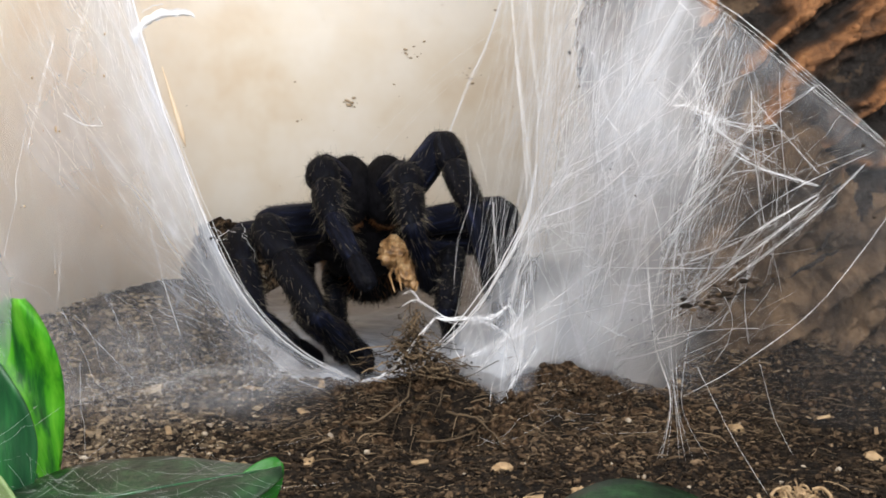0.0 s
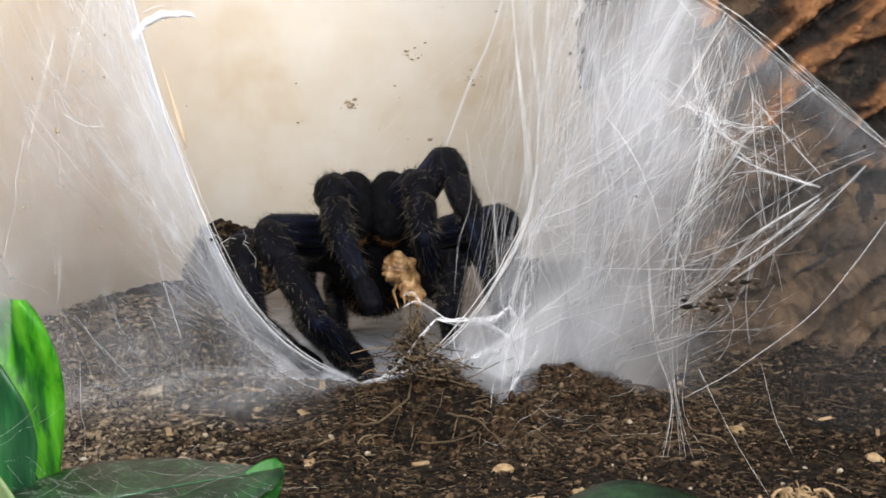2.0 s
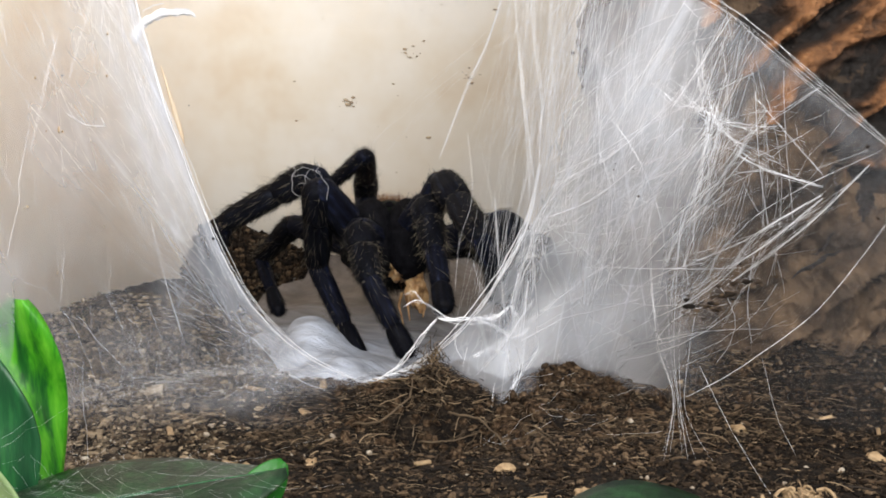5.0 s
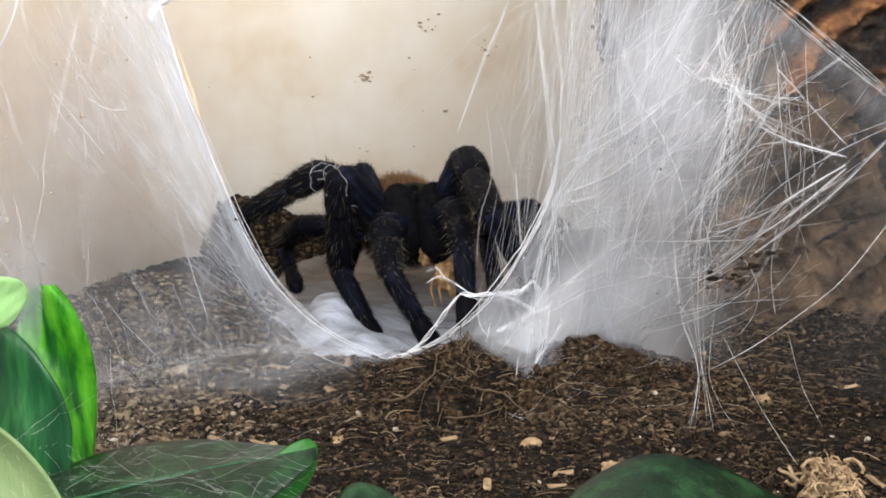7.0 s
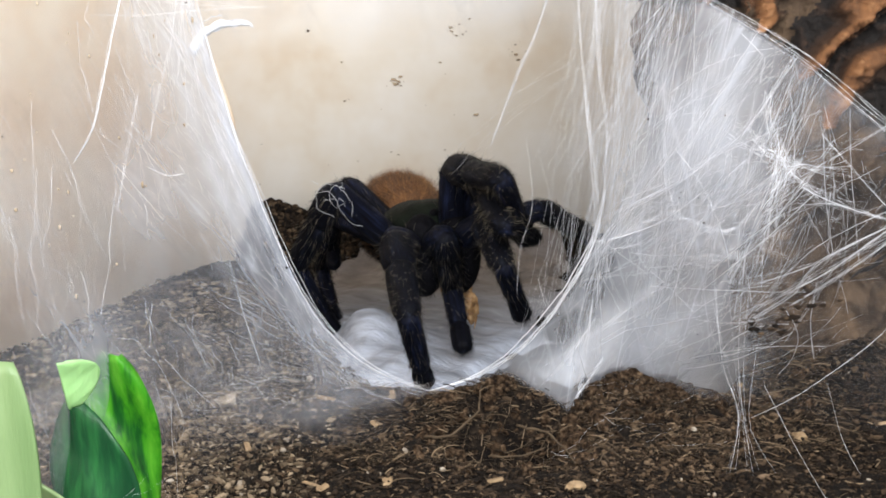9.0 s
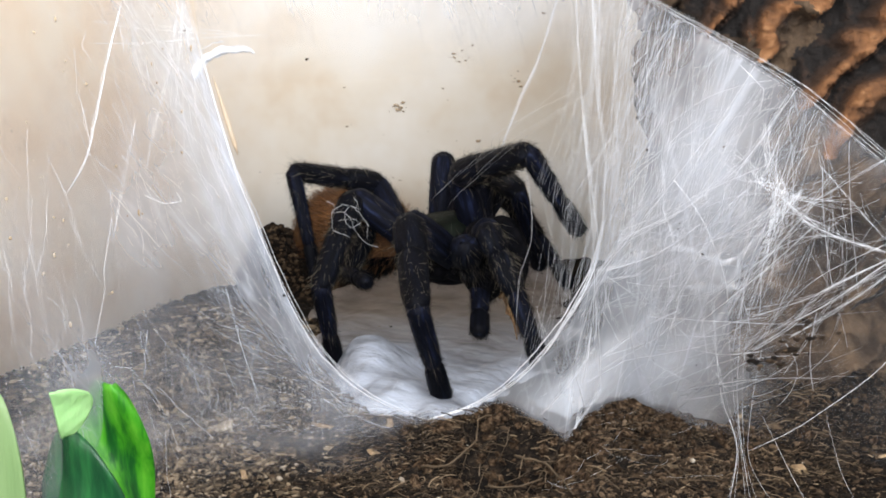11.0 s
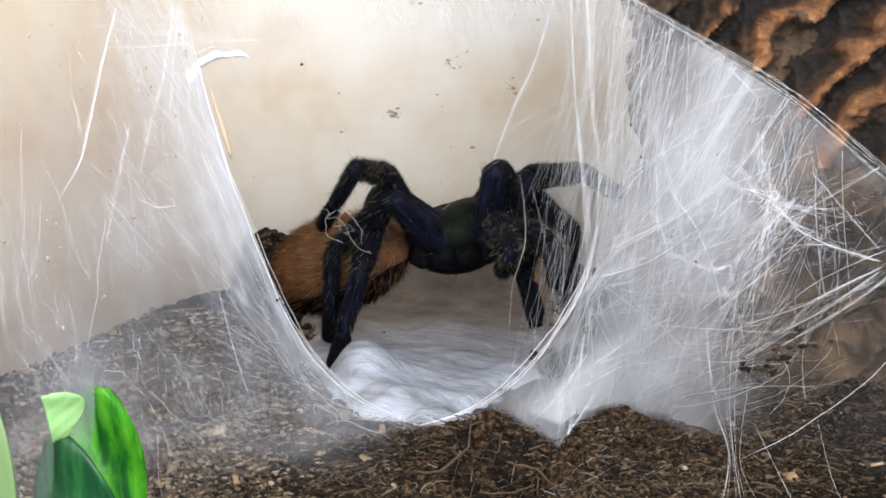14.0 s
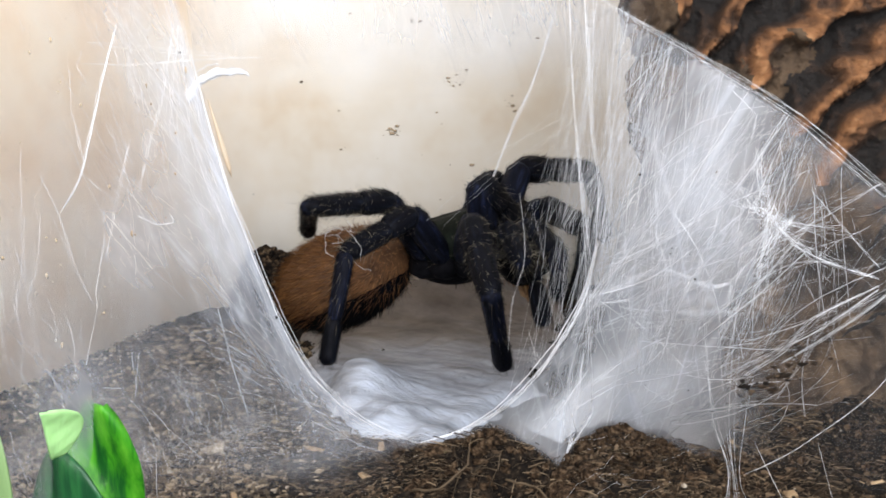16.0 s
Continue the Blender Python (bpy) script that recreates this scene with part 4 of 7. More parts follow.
# fine threads of the left-hand web
soup = Soup()
made = 0
while made < 760:
    x, z = rng.uniform(-0.028, 0.030), rng.uniform(0.026, 0.125)
    d = left_density(x, z)
    if d < rng.uniform(0.05, 1.0):
        continue
    near = rim_gap(x, z) < 0.013
    lean = np.interp(z, (0.03, 0.04, 0.055, 0.08, 0.11), (148, 132, 116, 105, 98))
    a = radians(rng.normal(lean, 7) if near else rng.normal(95, 8))
    long = (0.004 + 0.020 * rng.random() ** 2) if near else 0.003 + 0.016 * rng.random() ** 1.5
    ends = [(x + k * long * math.cos(a), z + k * long * math.sin(a)) for k in (-0.5, 0.5)]
    if any((ez < 0.112 and ex > rim_x(max(ez, 0.0276), -1)) or ez < float(ground_z(ex, veil_y(ex, ez))) - 0.001 for ex, ez in ends):
        continue
    off = rng.normal(0.0005, 0.0015)
    strand(soup, on_veil(*ends[0], off), on_veil(*ends[1], off + rng.normal(0, 0.0015)), 0.000006 + 0.000022 * rng.random() ** 5, rng.uniform(-0.0006, 0.0008), 0.0003, 8)
    made += 1
for _ in range(90):
    # threads from the curtain's frayed foot and the tank wall down to the soil
    x, y = rng.uniform(-0.030, 0.016), rng.uniform(0.010, 0.060)
    g = float(ground_z(x, y))
    top = np.array((x + rng.normal(0.001, 0.003), y + rng.normal(0, 0.003), g + 0.003 + 0.012 * rng.random() ** 2))
    strand(soup, top, (x, y, g), rng.uniform(0.000005, 0.000014), rng.uniform(-0.0004, 0.0004), 0.0006, 7)
threads_left = new("threads", soup.mesh("threads", [M["silk"]]))
threads_left.parent = web_left
threads_left["kind"] = "stuff"


def cord(points, r, name="silk_cord", label="bright white silk cord of the web", strands=3, spread=1.6, group="silk cords", thing=None):
    """A bundle of a few threads along a line."""
    soup = Soup()
    pts = np.array(points, float)
    n = max(10, 5 * len(pts))
    d = np.concatenate([[0], np.cumsum(np.linalg.norm(np.diff(pts, axis=0), axis=1))])
    line = pchip(d, pts, np.linspace(0, d[-1], n))
    for k in range(strands):
        w = line + np.cumsum(rng.normal(0, r * 0.35 * spread, (n, 3)), 0) * np.sin(np.linspace(0, np.pi, n))[:, None] + rng.normal(0, r * 0.6 * spread, 3) * np.sin(np.linspace(0.12, np.pi - 0.12, n))[:, None] ** 0.5
        soup.tube(w, 0.42 * r * rng.uniform(0.3, 1.0) * (0.12 + 0.88 * np.minimum(1, 2.4 * np.sin(np.linspace(0, np.pi, n)))), 5)
        if k:
            soup.f.append((5 * n * (k - 1), 5 * n * (k - 1) + 1, 5 * n * k))
            soup.i.append(0)
    ob = new(name, soup.mesh(name, [M["silk"]]))
    ob.parent = thing or (web_right if pts[:, 0].mean() > 0.024 else web_left)
    if thing:
        ob.location = -thing.location
    return tagged(ob, label)


cord([on_veil(*p) for p in RIM_LEFT], 0.00024, "rim_cord", "taut white silk cord edging the web mouth", 4, 1.0, "rim cords")
cord([on_veil(*p) for p in RIM_RIGHT], 0.00026, "rim_cord", "taut white silk cord edging the web mouth", 6, 1.1, "rim cords")
cord([on_veil(0.0632, 0.072), on_veil(0.0634, 0.086), on_veil(0.0620, 0.098), on_veil(0.0600, 0.120)], 0.00012, strands=3, spread=2.0)
cord([on_veil(0.0600, 0.0610), on_veil(0.0650, 0.0632), on_veil(0.0690, 0.0640), on_veil(0.0720, 0.0670)], 0.00009, strands=2, spread=2)
cord([on_veil(0.0632, 0.0700), on_veil(0.075, 0.078), on_veil(0.086, 0.090), on_veil(0.0914, 0.102)], 0.00005, strands=5, spread=5)
# single lines and bundles that stand out in the web
for line, r_, n_ in (
    ([on_veil(0.0919, 0.1016), on_veil(0.0881, 0.0936), on_veil(0.0844, 0.0866)], 0.00008, 4),
    ([on_veil(0.0854, 0.0832), on_veil(0.0799, 0.0692), on_veil(0.0746, 0.0556)], 0.00007, 5),
    ([on_veil(0.1144, 0.0806), on_veil(0.0989, 0.0682), on_veil(0.0900, 0.0495)], 0.00007, 2),
    ([on_veil(0.1132, 0.0784), on_veil(0.1068, 0.0675), on_veil(0.0967, 0.0542)], 0.00008, 5),
    ([on_veil(0.0758, 0.0754), on_veil(0.0781, 0.0619), on_veil(0.0776, 0.0542)], 0.00008, 2),
    ([on_veil(0.0734, 0.0677), on_veil(0.0711, 0.0648), on_veil(0.0663, 0.0638)], 0.00008, 2),
    ([on_veil(0.0769, 0.0968), on_veil(0.0786, 0.0922), on_veil(0.0790, 0.0869)], 0.00008, 3),
    ([on_veil(0.0751, 0.0987), on_veil(0.0730, 0.0863), on_veil(0.0740, 0.0753)], 0.00006, 4),
    ([on_veil(0.0895, 0.0761), on_veil(0.0882, 0.0639), on_veil(0.0884, 0.0488)], 0.00006, 4),
    ([on_veil(0.0839, 0.0549), on_veil(0.0862, 0.0616), on_veil(0.0948, 0.0735)], 0.00006, 3),
):
    cord(line, r_, "silk_cord", "bright white silk cord of the web", n_, 3.0)["kind"] = "stuff" if n_ > 2 else ""
# long lines that cross the web, tied to the rim, the soil and the bark
for line, r_, n_ in (
    (((0.0523, 0.0441), (0.0580, 0.0554), (0.0640, 0.0665), (0.0683, 0.0724), (0.0747, 0.0770), (0.0833, 0.0863)), 0.00014, 3),
    (((0.0645, 0.0652), (0.0708, 0.0679), (0.0757, 0.0720), (0.0796, 0.0767)), 0.00010, 3),
    (((0.0593, 0.0958), (0.0613, 0.0803), (0.0623, 0.0681), (0.0631, 0.0485)), 0.00015, 4),
    (((0.0699, 0.0928), (0.0685, 0.0843), (0.0685, 0.0724), (0.0681, 0.0635)), 0.00009, 2),
    (((0.0731, 0.0793), (0.0757, 0.0716), (0.0760, 0.0610), (0.0747, 0.0507), (0.0735, 0.0408)), 0.00013, 3),
    (((0.0829, 0.0831), (0.0801, 0.0695), (0.0772, 0.0594)), 0.00011, 3),
    (((0.0868, 0.0842), (0.0816, 0.0773), (0.0798, 0.0686)), 0.00008, 3),
    (((0.0918, 0.0823), (0.0883, 0.0664), (0.0862, 0.0546), (0.0861, 0.0402)), 0.00009, 4),
):
    cord([on_veil(*q) for q in line], r_, "silk_cord", "bright white silk cord of the web", n_, 2.0)["kind"] = "stuff" if n_ > 2 else ""
for line, r_, n_ in (
    (((0.1079, 0.0728), (0.1000, 0.0647), (0.0967, 0.0565), (0.0909, 0.0491)), 0.00010, 4),
    (((0.1081, 0.0708), (0.1015, 0.0633), (0.0998, 0.0553), (0.0975, 0.0449)), 0.00008, 3),
    (((0.1078, 0.0732), (0.0982, 0.0636), (0.0901, 0.0580)), 0.00008, 3),
    (((0.1079, 0.0724), (0.1025, 0.0651), (0.0968, 0.0582)), 0.00012, 3),
    (((0.0940, 0.0794), (0.1000, 0.0765), (0.1076, 0.0743)), 0.00008, 4),
    (((0.0939, 0.0806), (0.0990, 0.0850), (0.1054, 0.0907)), 0.00007, 2),
    (((0.0961, 0.0889), (0.1010, 0.0832), (0.1074, 0.0762)), 0.00006, 2),
    (((0.0998, 0.0613), (0.1005, 0.0519), (0.1031, 0.0418)), 0.00006, 2),
    (((0.0621, 0.0523), (0.0612, 0.0420), (0.0603, 0.0315), (0.0582, 0.0250)), 0.00012, 4),
    (((0.0635, 0.0481), (0.0575, 0.0384), (0.0525, 0.0310)), 0.00010, 4),
    (((0.0671, 0.0474), (0.0648, 0.0366), (0.0586, 0.0280)), 0.00008, 4),
    (((0.0787, 0.0579), (0.0723, 0.0521), (0.0625, 0.0433), (0.0524, 0.0353)), 0.00009, 4),
):
    cord([on_veil(*q) for q in line], r_, "silk_cord", "bright white silk cord of the web", n_, 2.0)["kind"] = "stuff" if n_ > 2 else ""
# star-shaped knot and its arms
STAR = np.array((0.0880, -0.0500, 0.0860))
ARMS = [STAR + q for q in ((-0.0053, 0.001, 0.0043), (-0.0016, 0.001, 0.0086), (0.0064, -0.001, -0.0052), (0.0030, 0.0, -0.0026), (-0.0019, 0.002, -0.0142), (-0.0036, 0.002, -0.0068), (0.0088, 0.0, -0.0022))]
for q in ARMS:
    soup = Soup()
    for k in range(11):
        o0, o1 = rng.normal(0, 0.0007, 3), rng.normal(0, 0.0011, 3)
        strand(soup, STAR + o0, STAR + (q - STAR) * rng.uniform(0.6, 1.6) + o1, rng.uniform(0.000008, 0.000026), 0.0005, 0.0002, 8)
    arm = new("knot_arm", soup.mesh("knot_arm", [M["silk"]]))
    arm.parent = web_right
    tagged(arm, "white arm of a star-shaped silk knot", kind="stuff")
# forked tie at the upper border
for q in ((0.0822, 0.1066), (0.0914, 0.1027), (0.0868, 0.0968)):
    cord([on_veil(0.0872, 0.1011), on_veil(*q)], 0.00008, "knot_arm", "white arm of a forked silk tie", 2, 1.0, "knot arms")
# border line to the bark
cord([on_veil(x, top_edge(x)) for x in (0.060, 0.068, 0.0787, 0.0915, 0.106, 0.118)], 0.00005, strands=6, spread=7.0)
# long free threads
cord([(0.0632, 0.120, 0.118), (0.0561, 0.120, 0.0957), (0.0517, 0.120, 0.0862), (0.0473, 0.122, 0.0751), (0.0430, 0.124, 0.064)], 0.00024, "free_thread", "long white thread before the back panel", 4, 1.2, "free threads")
cord([on_veil(0.0575, 0.122), on_veil(0.0585, 0.105), on_veil(0.0605, 0.088), on_veil(0.0630, 0.070)], 0.00008, "free_thread", "long white thread dropping to the web rim", 3, 2.0, "free threads")
cord([on_veil(0.0615, 0.121), on_veil(0.0620, 0.100), on_veil(0.0618, 0.080), on_veil(0.0560, 0.050)], 0.00008, "free_thread", "long white thread dropping to the web rim", 2, 2.0, "free threads")
cord([(0.0017, -0.105, 0.1180), (-0.0008, -0.103, 0.1119), (-0.0032, -0.101, 0.1052), (-0.0055, -0.099, 0.0997), (-0.0096, -0.095, 0.0947)], 0.00013, "free_thread", "bright white thread before the silk curtain", 3, 1.0, "free threads")
cord([on_veil(-0.0157, 0.1147), on_veil(-0.0105, 0.1131), on_veil(0.0015, 0.1113)], 0.00005, "free_thread", "pale level thread across the silk curtain", 4, 5.0, "free threads")
cord([on_veil(-0.0165, 0.1115), on_veil(-0.0105, 0.1105), on_veil(0.0060, 0.1108)], 0.00004, "free_thread", "pale level thread across the silk curtain", 3, 5.0, "free threads")
cord([on_veil(-0.0125, 0.0867), on_veil(-0.0103, 0.0844), on_veil(-0.0088, 0.0841), on_veil(-0.0094, 0.0859)], 0.00012, "free_thread", "short bent white thread on the silk curtain", 3, 1.5, "free threads")
for line in (
    ((-0.0207, 0.0964), (-0.0194, 0.0897), (-0.0183, 0.0816), (-0.0167, 0.0747)),
    ((-0.0071, 0.1168), (-0.0095, 0.1045), (-0.0111, 0.0970), (-0.0123, 0.0902)),
    ((-0.0109, 0.1170), (-0.0075, 0.1021), (-0.0045, 0.0873), (-0.0005, 0.0737), (0.0037, 0.0566)),
    ((-0.0127, 0.0995), (-0.0140, 0.0922), (-0.0156, 0.0815)),
    ((-0.0044, 0.0673), (-0.0031, 0.0546), (-0.0020, 0.0440)),
    ((-0.0065, 0.1168), (-0.0085, 0.1037), (-0.0089, 0.0991)),
):
    cord([on_veil(*q) for q in line], 0.000032, "free_thread", "pale loose thread hanging in the silk curtain", 4, 5.0, "free threads")
cord([(0.0506, 0.030, 0.0790), (0.0518, 0.030, 0.0659), (0.0486, 0.030, 0.0532), (0.0480, 0.031, 0.0429)], 0.00005, "free_thread", "loose white thread dangling in the mouth", 2, 4.0, "free threads")
cord([(0.0530, 0.028, 0.0770), (0.0560, 0.022, 0.0640), (0.0575, 0.012, 0.0530)], 0.00005, "free_thread", "loose white thread dangling in the mouth", 2, 4.0, "free threads")
# fan of threads to the right and long guy lines
for k in range(9):
    a = rng.uniform(0, 1)
    cord([on_veil(0.112 + 0.004 * rng.normal(), 0.0745 + 0.003 * rng.normal()), on_veil(0.099, 0.060 + 0.004 * a), on_veil(0.0829 + 0.012 * a, 0.0458 + 0.006 * a)], rng.uniform(0.00003, 0.00007), "guy_thread", "thin white guy thread of the web", 1, 1.0, "guy threads")
cord([(0.125, -0.030, 0.072), (0.109, -0.034, 0.052), (0.0975, -0.034, 0.0430), (0.088, -0.030, 0.036)], 0.00006, "guy_thread", "thin white guy thread of the web", 2, 1.0, "guy threads")
cord([(0.1005, -0.034, 0.0440), (0.103, -0.036, 0.034), (0.106, -0.038, 0.028)], 0.00006, "guy_thread", "thin white guy thread of the web", 1, 1.0, "guy threads")
cord([(0.092, -0.022, 0.040), (0.096, -0.032, 0.031), (0.1000, -0.046, 0.024)], 0.00007, "guy_thread", "thin white guy thread of the web", 1, 1.0, "guy threads")
for k in range(9):
    dx = rng.normal(0, 0.0016)
    cord([on_veil(0.0868 + dx * 1.8, 0.062 + rng.uniform(-0.01, 0.012)), (0.0872 + dx, -0.021, 0.044), (0.0885 + dx * 0.3, -0.022, 0.033), (0.0897 + dx * 1.5, -0.0236, 0.0225)], rng.uniform(0.00003, 0.00008), "guy_thread", "white thread bundle tied down to the soil", 1, 1.0, "guy threads")
# web fan below the right rim
for k in range(14):
    x1, z1 = rng.uniform(0.050, 0.062), rng.uniform(0.040, 0.056)
    cord([on_veil(x1, z1, 0.002), on_veil(0.056 + rng.normal(0, 0.003), 0.034, 0.006), (0.0575 + rng.normal(0, 0.0035), 0.010 + rng.normal(0, 0.003), 0.0255)], rng.uniform(0.00003, 0.00009), "guy_thread", "white thread bundle tied down to the soil", 1, 1.0, "guy threads")
# silk tangle strung across the right side of the mouth; the spider tears it loose
tangle = new("silk_tangle")
tangle.location = (0.060, 0.004, 0.045)
tagged(tangle, "bright tangle of white silk cords over the mouth", "silk tangle")
# gauzy films between the threads of the tangle
def film(corners, weight, thing=None):
    p = np.array(corners, float)
    v, f, n, weights = [], [], 12, []
    at = {}
    for i in range(n + 1):
        for j in range(n + 1 - i):
            a_, b_ = i / n, j / n
            at[i, j] = len(v)
            bow = 27 * a_ * b_ * (1 - a_ - b_)
            weights.append(0.42 * weight * min(1, 27 * max(0, a_ * b_ * (1 - a_ - b_))) ** 0.6)
            v.append(p[0] * (1 - a_ - b_) + p[1] * a_ + p[2] * b_ + np.array((0.0, 0.0012, -0.0008)) * bow + rng.normal(0, 0.00008, 3))
    for i in range(n):
        for j in range(n - i):
            f.append((at[i, j], at[i + 1, j], at[i, j + 1]))
            if j < n - i - 1:
                f.append((at[i + 1, j], at[i + 1, j + 1], at[i, j + 1]))
    me = mesh_from("silk_film", v, f, [M["veil_left"]])
    me.attributes.new("silk_weight", "FLOAT", "POINT").data.foreach_set("value", weights)
    ob = new("silk_film", me)
    ob.parent = thing or web_right
    if thing:
        ob.location = -thing.location
    tagged(ob, "gauzy white silk film of the tangle")


def net(*pts):
    return [(x, 0.0040 + 0.0006 * math.sin(900 * x), z) for x, z in pts]


film(net((0.0524, 0.0428), (0.0597, 0.0388), (0.0591, 0.0457)), 0.9, tangle)
film(net((0.0417, 0.0462), (0.0485, 0.0424), (0.0447, 0.0431)), 0.8, tangle)
film(net((0.0591, 0.0457), (0.0660, 0.0560), (0.0619, 0.0420)), 0.8, tangle)
film(net((0.0620, 0.0397), (0.0655, 0.0290), (0.0549, 0.0222)), 0.7, tangle)
# white cords of the tangle, tied from the rim to the web beside the mouth
for line, r_, n_ in (
    (net((0.0324, 0.0304), (0.0371, 0.0335), (0.0417, 0.0397), (0.0447, 0.0431)), 0.00024, 4),
    (net((0.0447, 0.0431), (0.0485, 0.0424), (0.0524, 0.0425), (0.0560, 0.0430), (0.0591, 0.0457)), 0.00030, 6),
    (net((0.0470, 0.0427), (0.0432, 0.0452), (0.0402, 0.0466), (0.0378, 0.0452)), 0.00009, 3),
    (net((0.0417, 0.0462), (0.0396, 0.0485), (0.0380, 0.0478)), 0.00008, 3),
    (net((0.0591, 0.0457), (0.0619, 0.0536), (0.0635, 0.0582), (0.0650, 0.0640)), 0.00022, 4),
    (net((0.0524, 0.0426), (0.0560, 0.0412), (0.0597, 0.0388)), 0.00016, 4),
    (net((0.0591, 0.0457), (0.0600, 0.0424), (0.0597, 0.0388)), 0.00018, 5),
    (net((0.0597, 0.0388), (0.0610, 0.0398), (0.0630, 0.0412)), 0.00014, 3),
    (net((0.0625, 0.0402), (0.0569, 0.0378), (0.0515, 0.0352)), 0.00018, 4),
    (net((0.0622, 0.0397), (0.0610, 0.0330), (0.0585, 0.0265), (0.0549, 0.0222)), 0.00014, 3),
    (net((0.0569, 0.0376), (0.0558, 0.0300), (0.0549, 0.0222)), 0.00009, 2),
    (net((0.0524, 0.0426), (0.0508, 0.0380), (0.0495, 0.0330)), 0.00007, 2),
    (net((0.0485, 0.0424), (0.0480, 0.0380), (0.0496, 0.0345)), 0.00006, 2),
    (net((0.0580, 0.0445), (0.0569, 0.0539), (0.0559, 0.0674)), 0.00010, 2),
):
    cord(line, 1.0 * r_, "tangle_cord", "white cord of the tangle over the mouth", n_ + 1, 1.6, thing=tangle)
# fibres and crumbs of soil hanging in silk before the mouth
soup = Soup()
hang_top, hang_foot = np.array((0.0405, 0.006, 0.0450)), np.array((0.0379, 0.004, 0.0318))
for k in range(420):
    u = rng.random() ** 0.7
    p = hang_top + (hang_foot - hang_top) * u + rng.normal(0, 1, 3) * (0.0008 + 0.0044 * u * u, 0.0016, 0.0010) + (0.0032 * u * u, 0, 0)
    way = np.array((rng.normal(0, 0.5 + 1.6 * u * u), rng.normal(0, 0.4), rng.normal(-1.0 + u, 0.2 + 0.5 * u)))
    long, s = rng.uniform(0.0010, 0.0034), np.linspace(0, 1, 5)[:, None]
    soup.tube(p + way * long * s + rng.normal(0, 0.00028, (5, 3)), rng.uniform(0.00003, 0.00012), 4)
for k in range(170):
    u = 0.45 + 0.55 * rng.random() ** 0.6
    v, f = GRAINS[rng.integers(len(GRAINS))]
    soup.add(v * (0.0002 + 0.0005 * rng.random() ** 2) + hang_top + (hang_foot - hang_top) * u + rng.normal(0, 1, 3) * (0.0006 + 0.0044 * u * u, 0.0016, 0.0008) + (0.0032 * u * u, 0, 0), f, 1)
debris = tagged(new("hanging_debris", soup.mesh("hanging_debris", [M["fibre"], M["crumb"]], False)), "brown soil fibres hanging in silk before the mouth", "debris", kind="stuff")
# bright wad of silk at the upper corner
WAD = np.array([(-0.0262, 0.055, 0.0973), (-0.0257, 0.055, 0.0994), (-0.0243, 0.055, 0.1015), (-0.0224, 0.055, 0.1029), (-0.0188, 0.055, 0.1042), (-0.0148, 0.055, 0.1044), (-0.0118, 0.055, 0.1034)])
soup = Soup()
bend = pchip(np.linspace(0, 1, 7), WAD, np.linspace(0, 1, 28))
swell = np.interp(np.linspace(0, 1, 28), (0, 0.12, 0.35, 0.5, 0.85, 1), (0.0004, 0.0012, 0.0007, 0.0010, 0.0008, 0.0001))
soup.tube(bend + rng.normal(0, 0.00012, (28, 3)), swell * rng.uniform(0.75, 1.2, 28), 8)
for k in range(14):
    a = rng.integers(0, 20)
    soup.tube(bend[a:a + 8] + rng.normal(0, 0.0007, 3) + rng.normal(0, 0.00015, (8, 3)), 0.00010, 4)
ob = tagged(new("silk_wad", soup.mesh("silk_wad", [M["silk"]])), "bright wad of white silk at the corner", kind="stuff")
ob.parent = web_left
# curly silk that clings to the spider's leg and is left in the mouth
soup = Soup()
for start in ((-0.0050, 0, 0.0040), (0.0005, 0, 0.0030), (0.0035, 0, 0.0020), (-0.0020, 0, -0.0010), (0.002, 0, 0.005)):
    p = np.array(start, float)
    pts, way = [p.copy()], rng.normal(0, 1, 3)
    for k in range(24):
        way = 0.8 * way + rng.normal(0, 0.6, 3) * (1, 0.3, 1) + (0.02, 0, -0.18)
        p = p + way / np.linalg.norm(way) * 0.0006
        pts.append(p.copy())
    soup.tube(pts, 0.00004, 3)
loose_silk = tagged(new("loose_silk", soup.mesh("loose_silk", [M["silk"]])), "curly wisp of loose white silk in the mouth", "silk wisp")
# wisps over the soil at the curtain's foot
soup = Soup()
for k in range(150):
    x, y = rng.uniform(-0.060, 0.030), rng.uniform(0.012, 0.034)
    if rng.random() < 0.10:
        x, y = rng.uniform(0.052, 0.085), rng.uniform(-0.016, 0.008)
    a, long = rng.normal(0.0, 0.5), rng.uniform(0.004, 0.014)
    z0, z1 = (float(ground_z(x + s * long * math.cos(a), y + s * long * math.sin(a))) + rng.uniform(0.0008, 0.004) for s in (-0.5, 0.5))
    strand(soup, (x - 0.5 * long * math.cos(a), y - 0.5 * long * math.sin(a), z0), (x + 0.5 * long * math.cos(a), y + 0.5 * long * math.sin(a), z1), 0.000012, 0.0006, 0.0006)
tagged(new("ground_silk", soup.mesh("ground_silk", [M["silk"]])), "fine white silk wisps drawn over the soil", "silk wisps", kind="stuff")

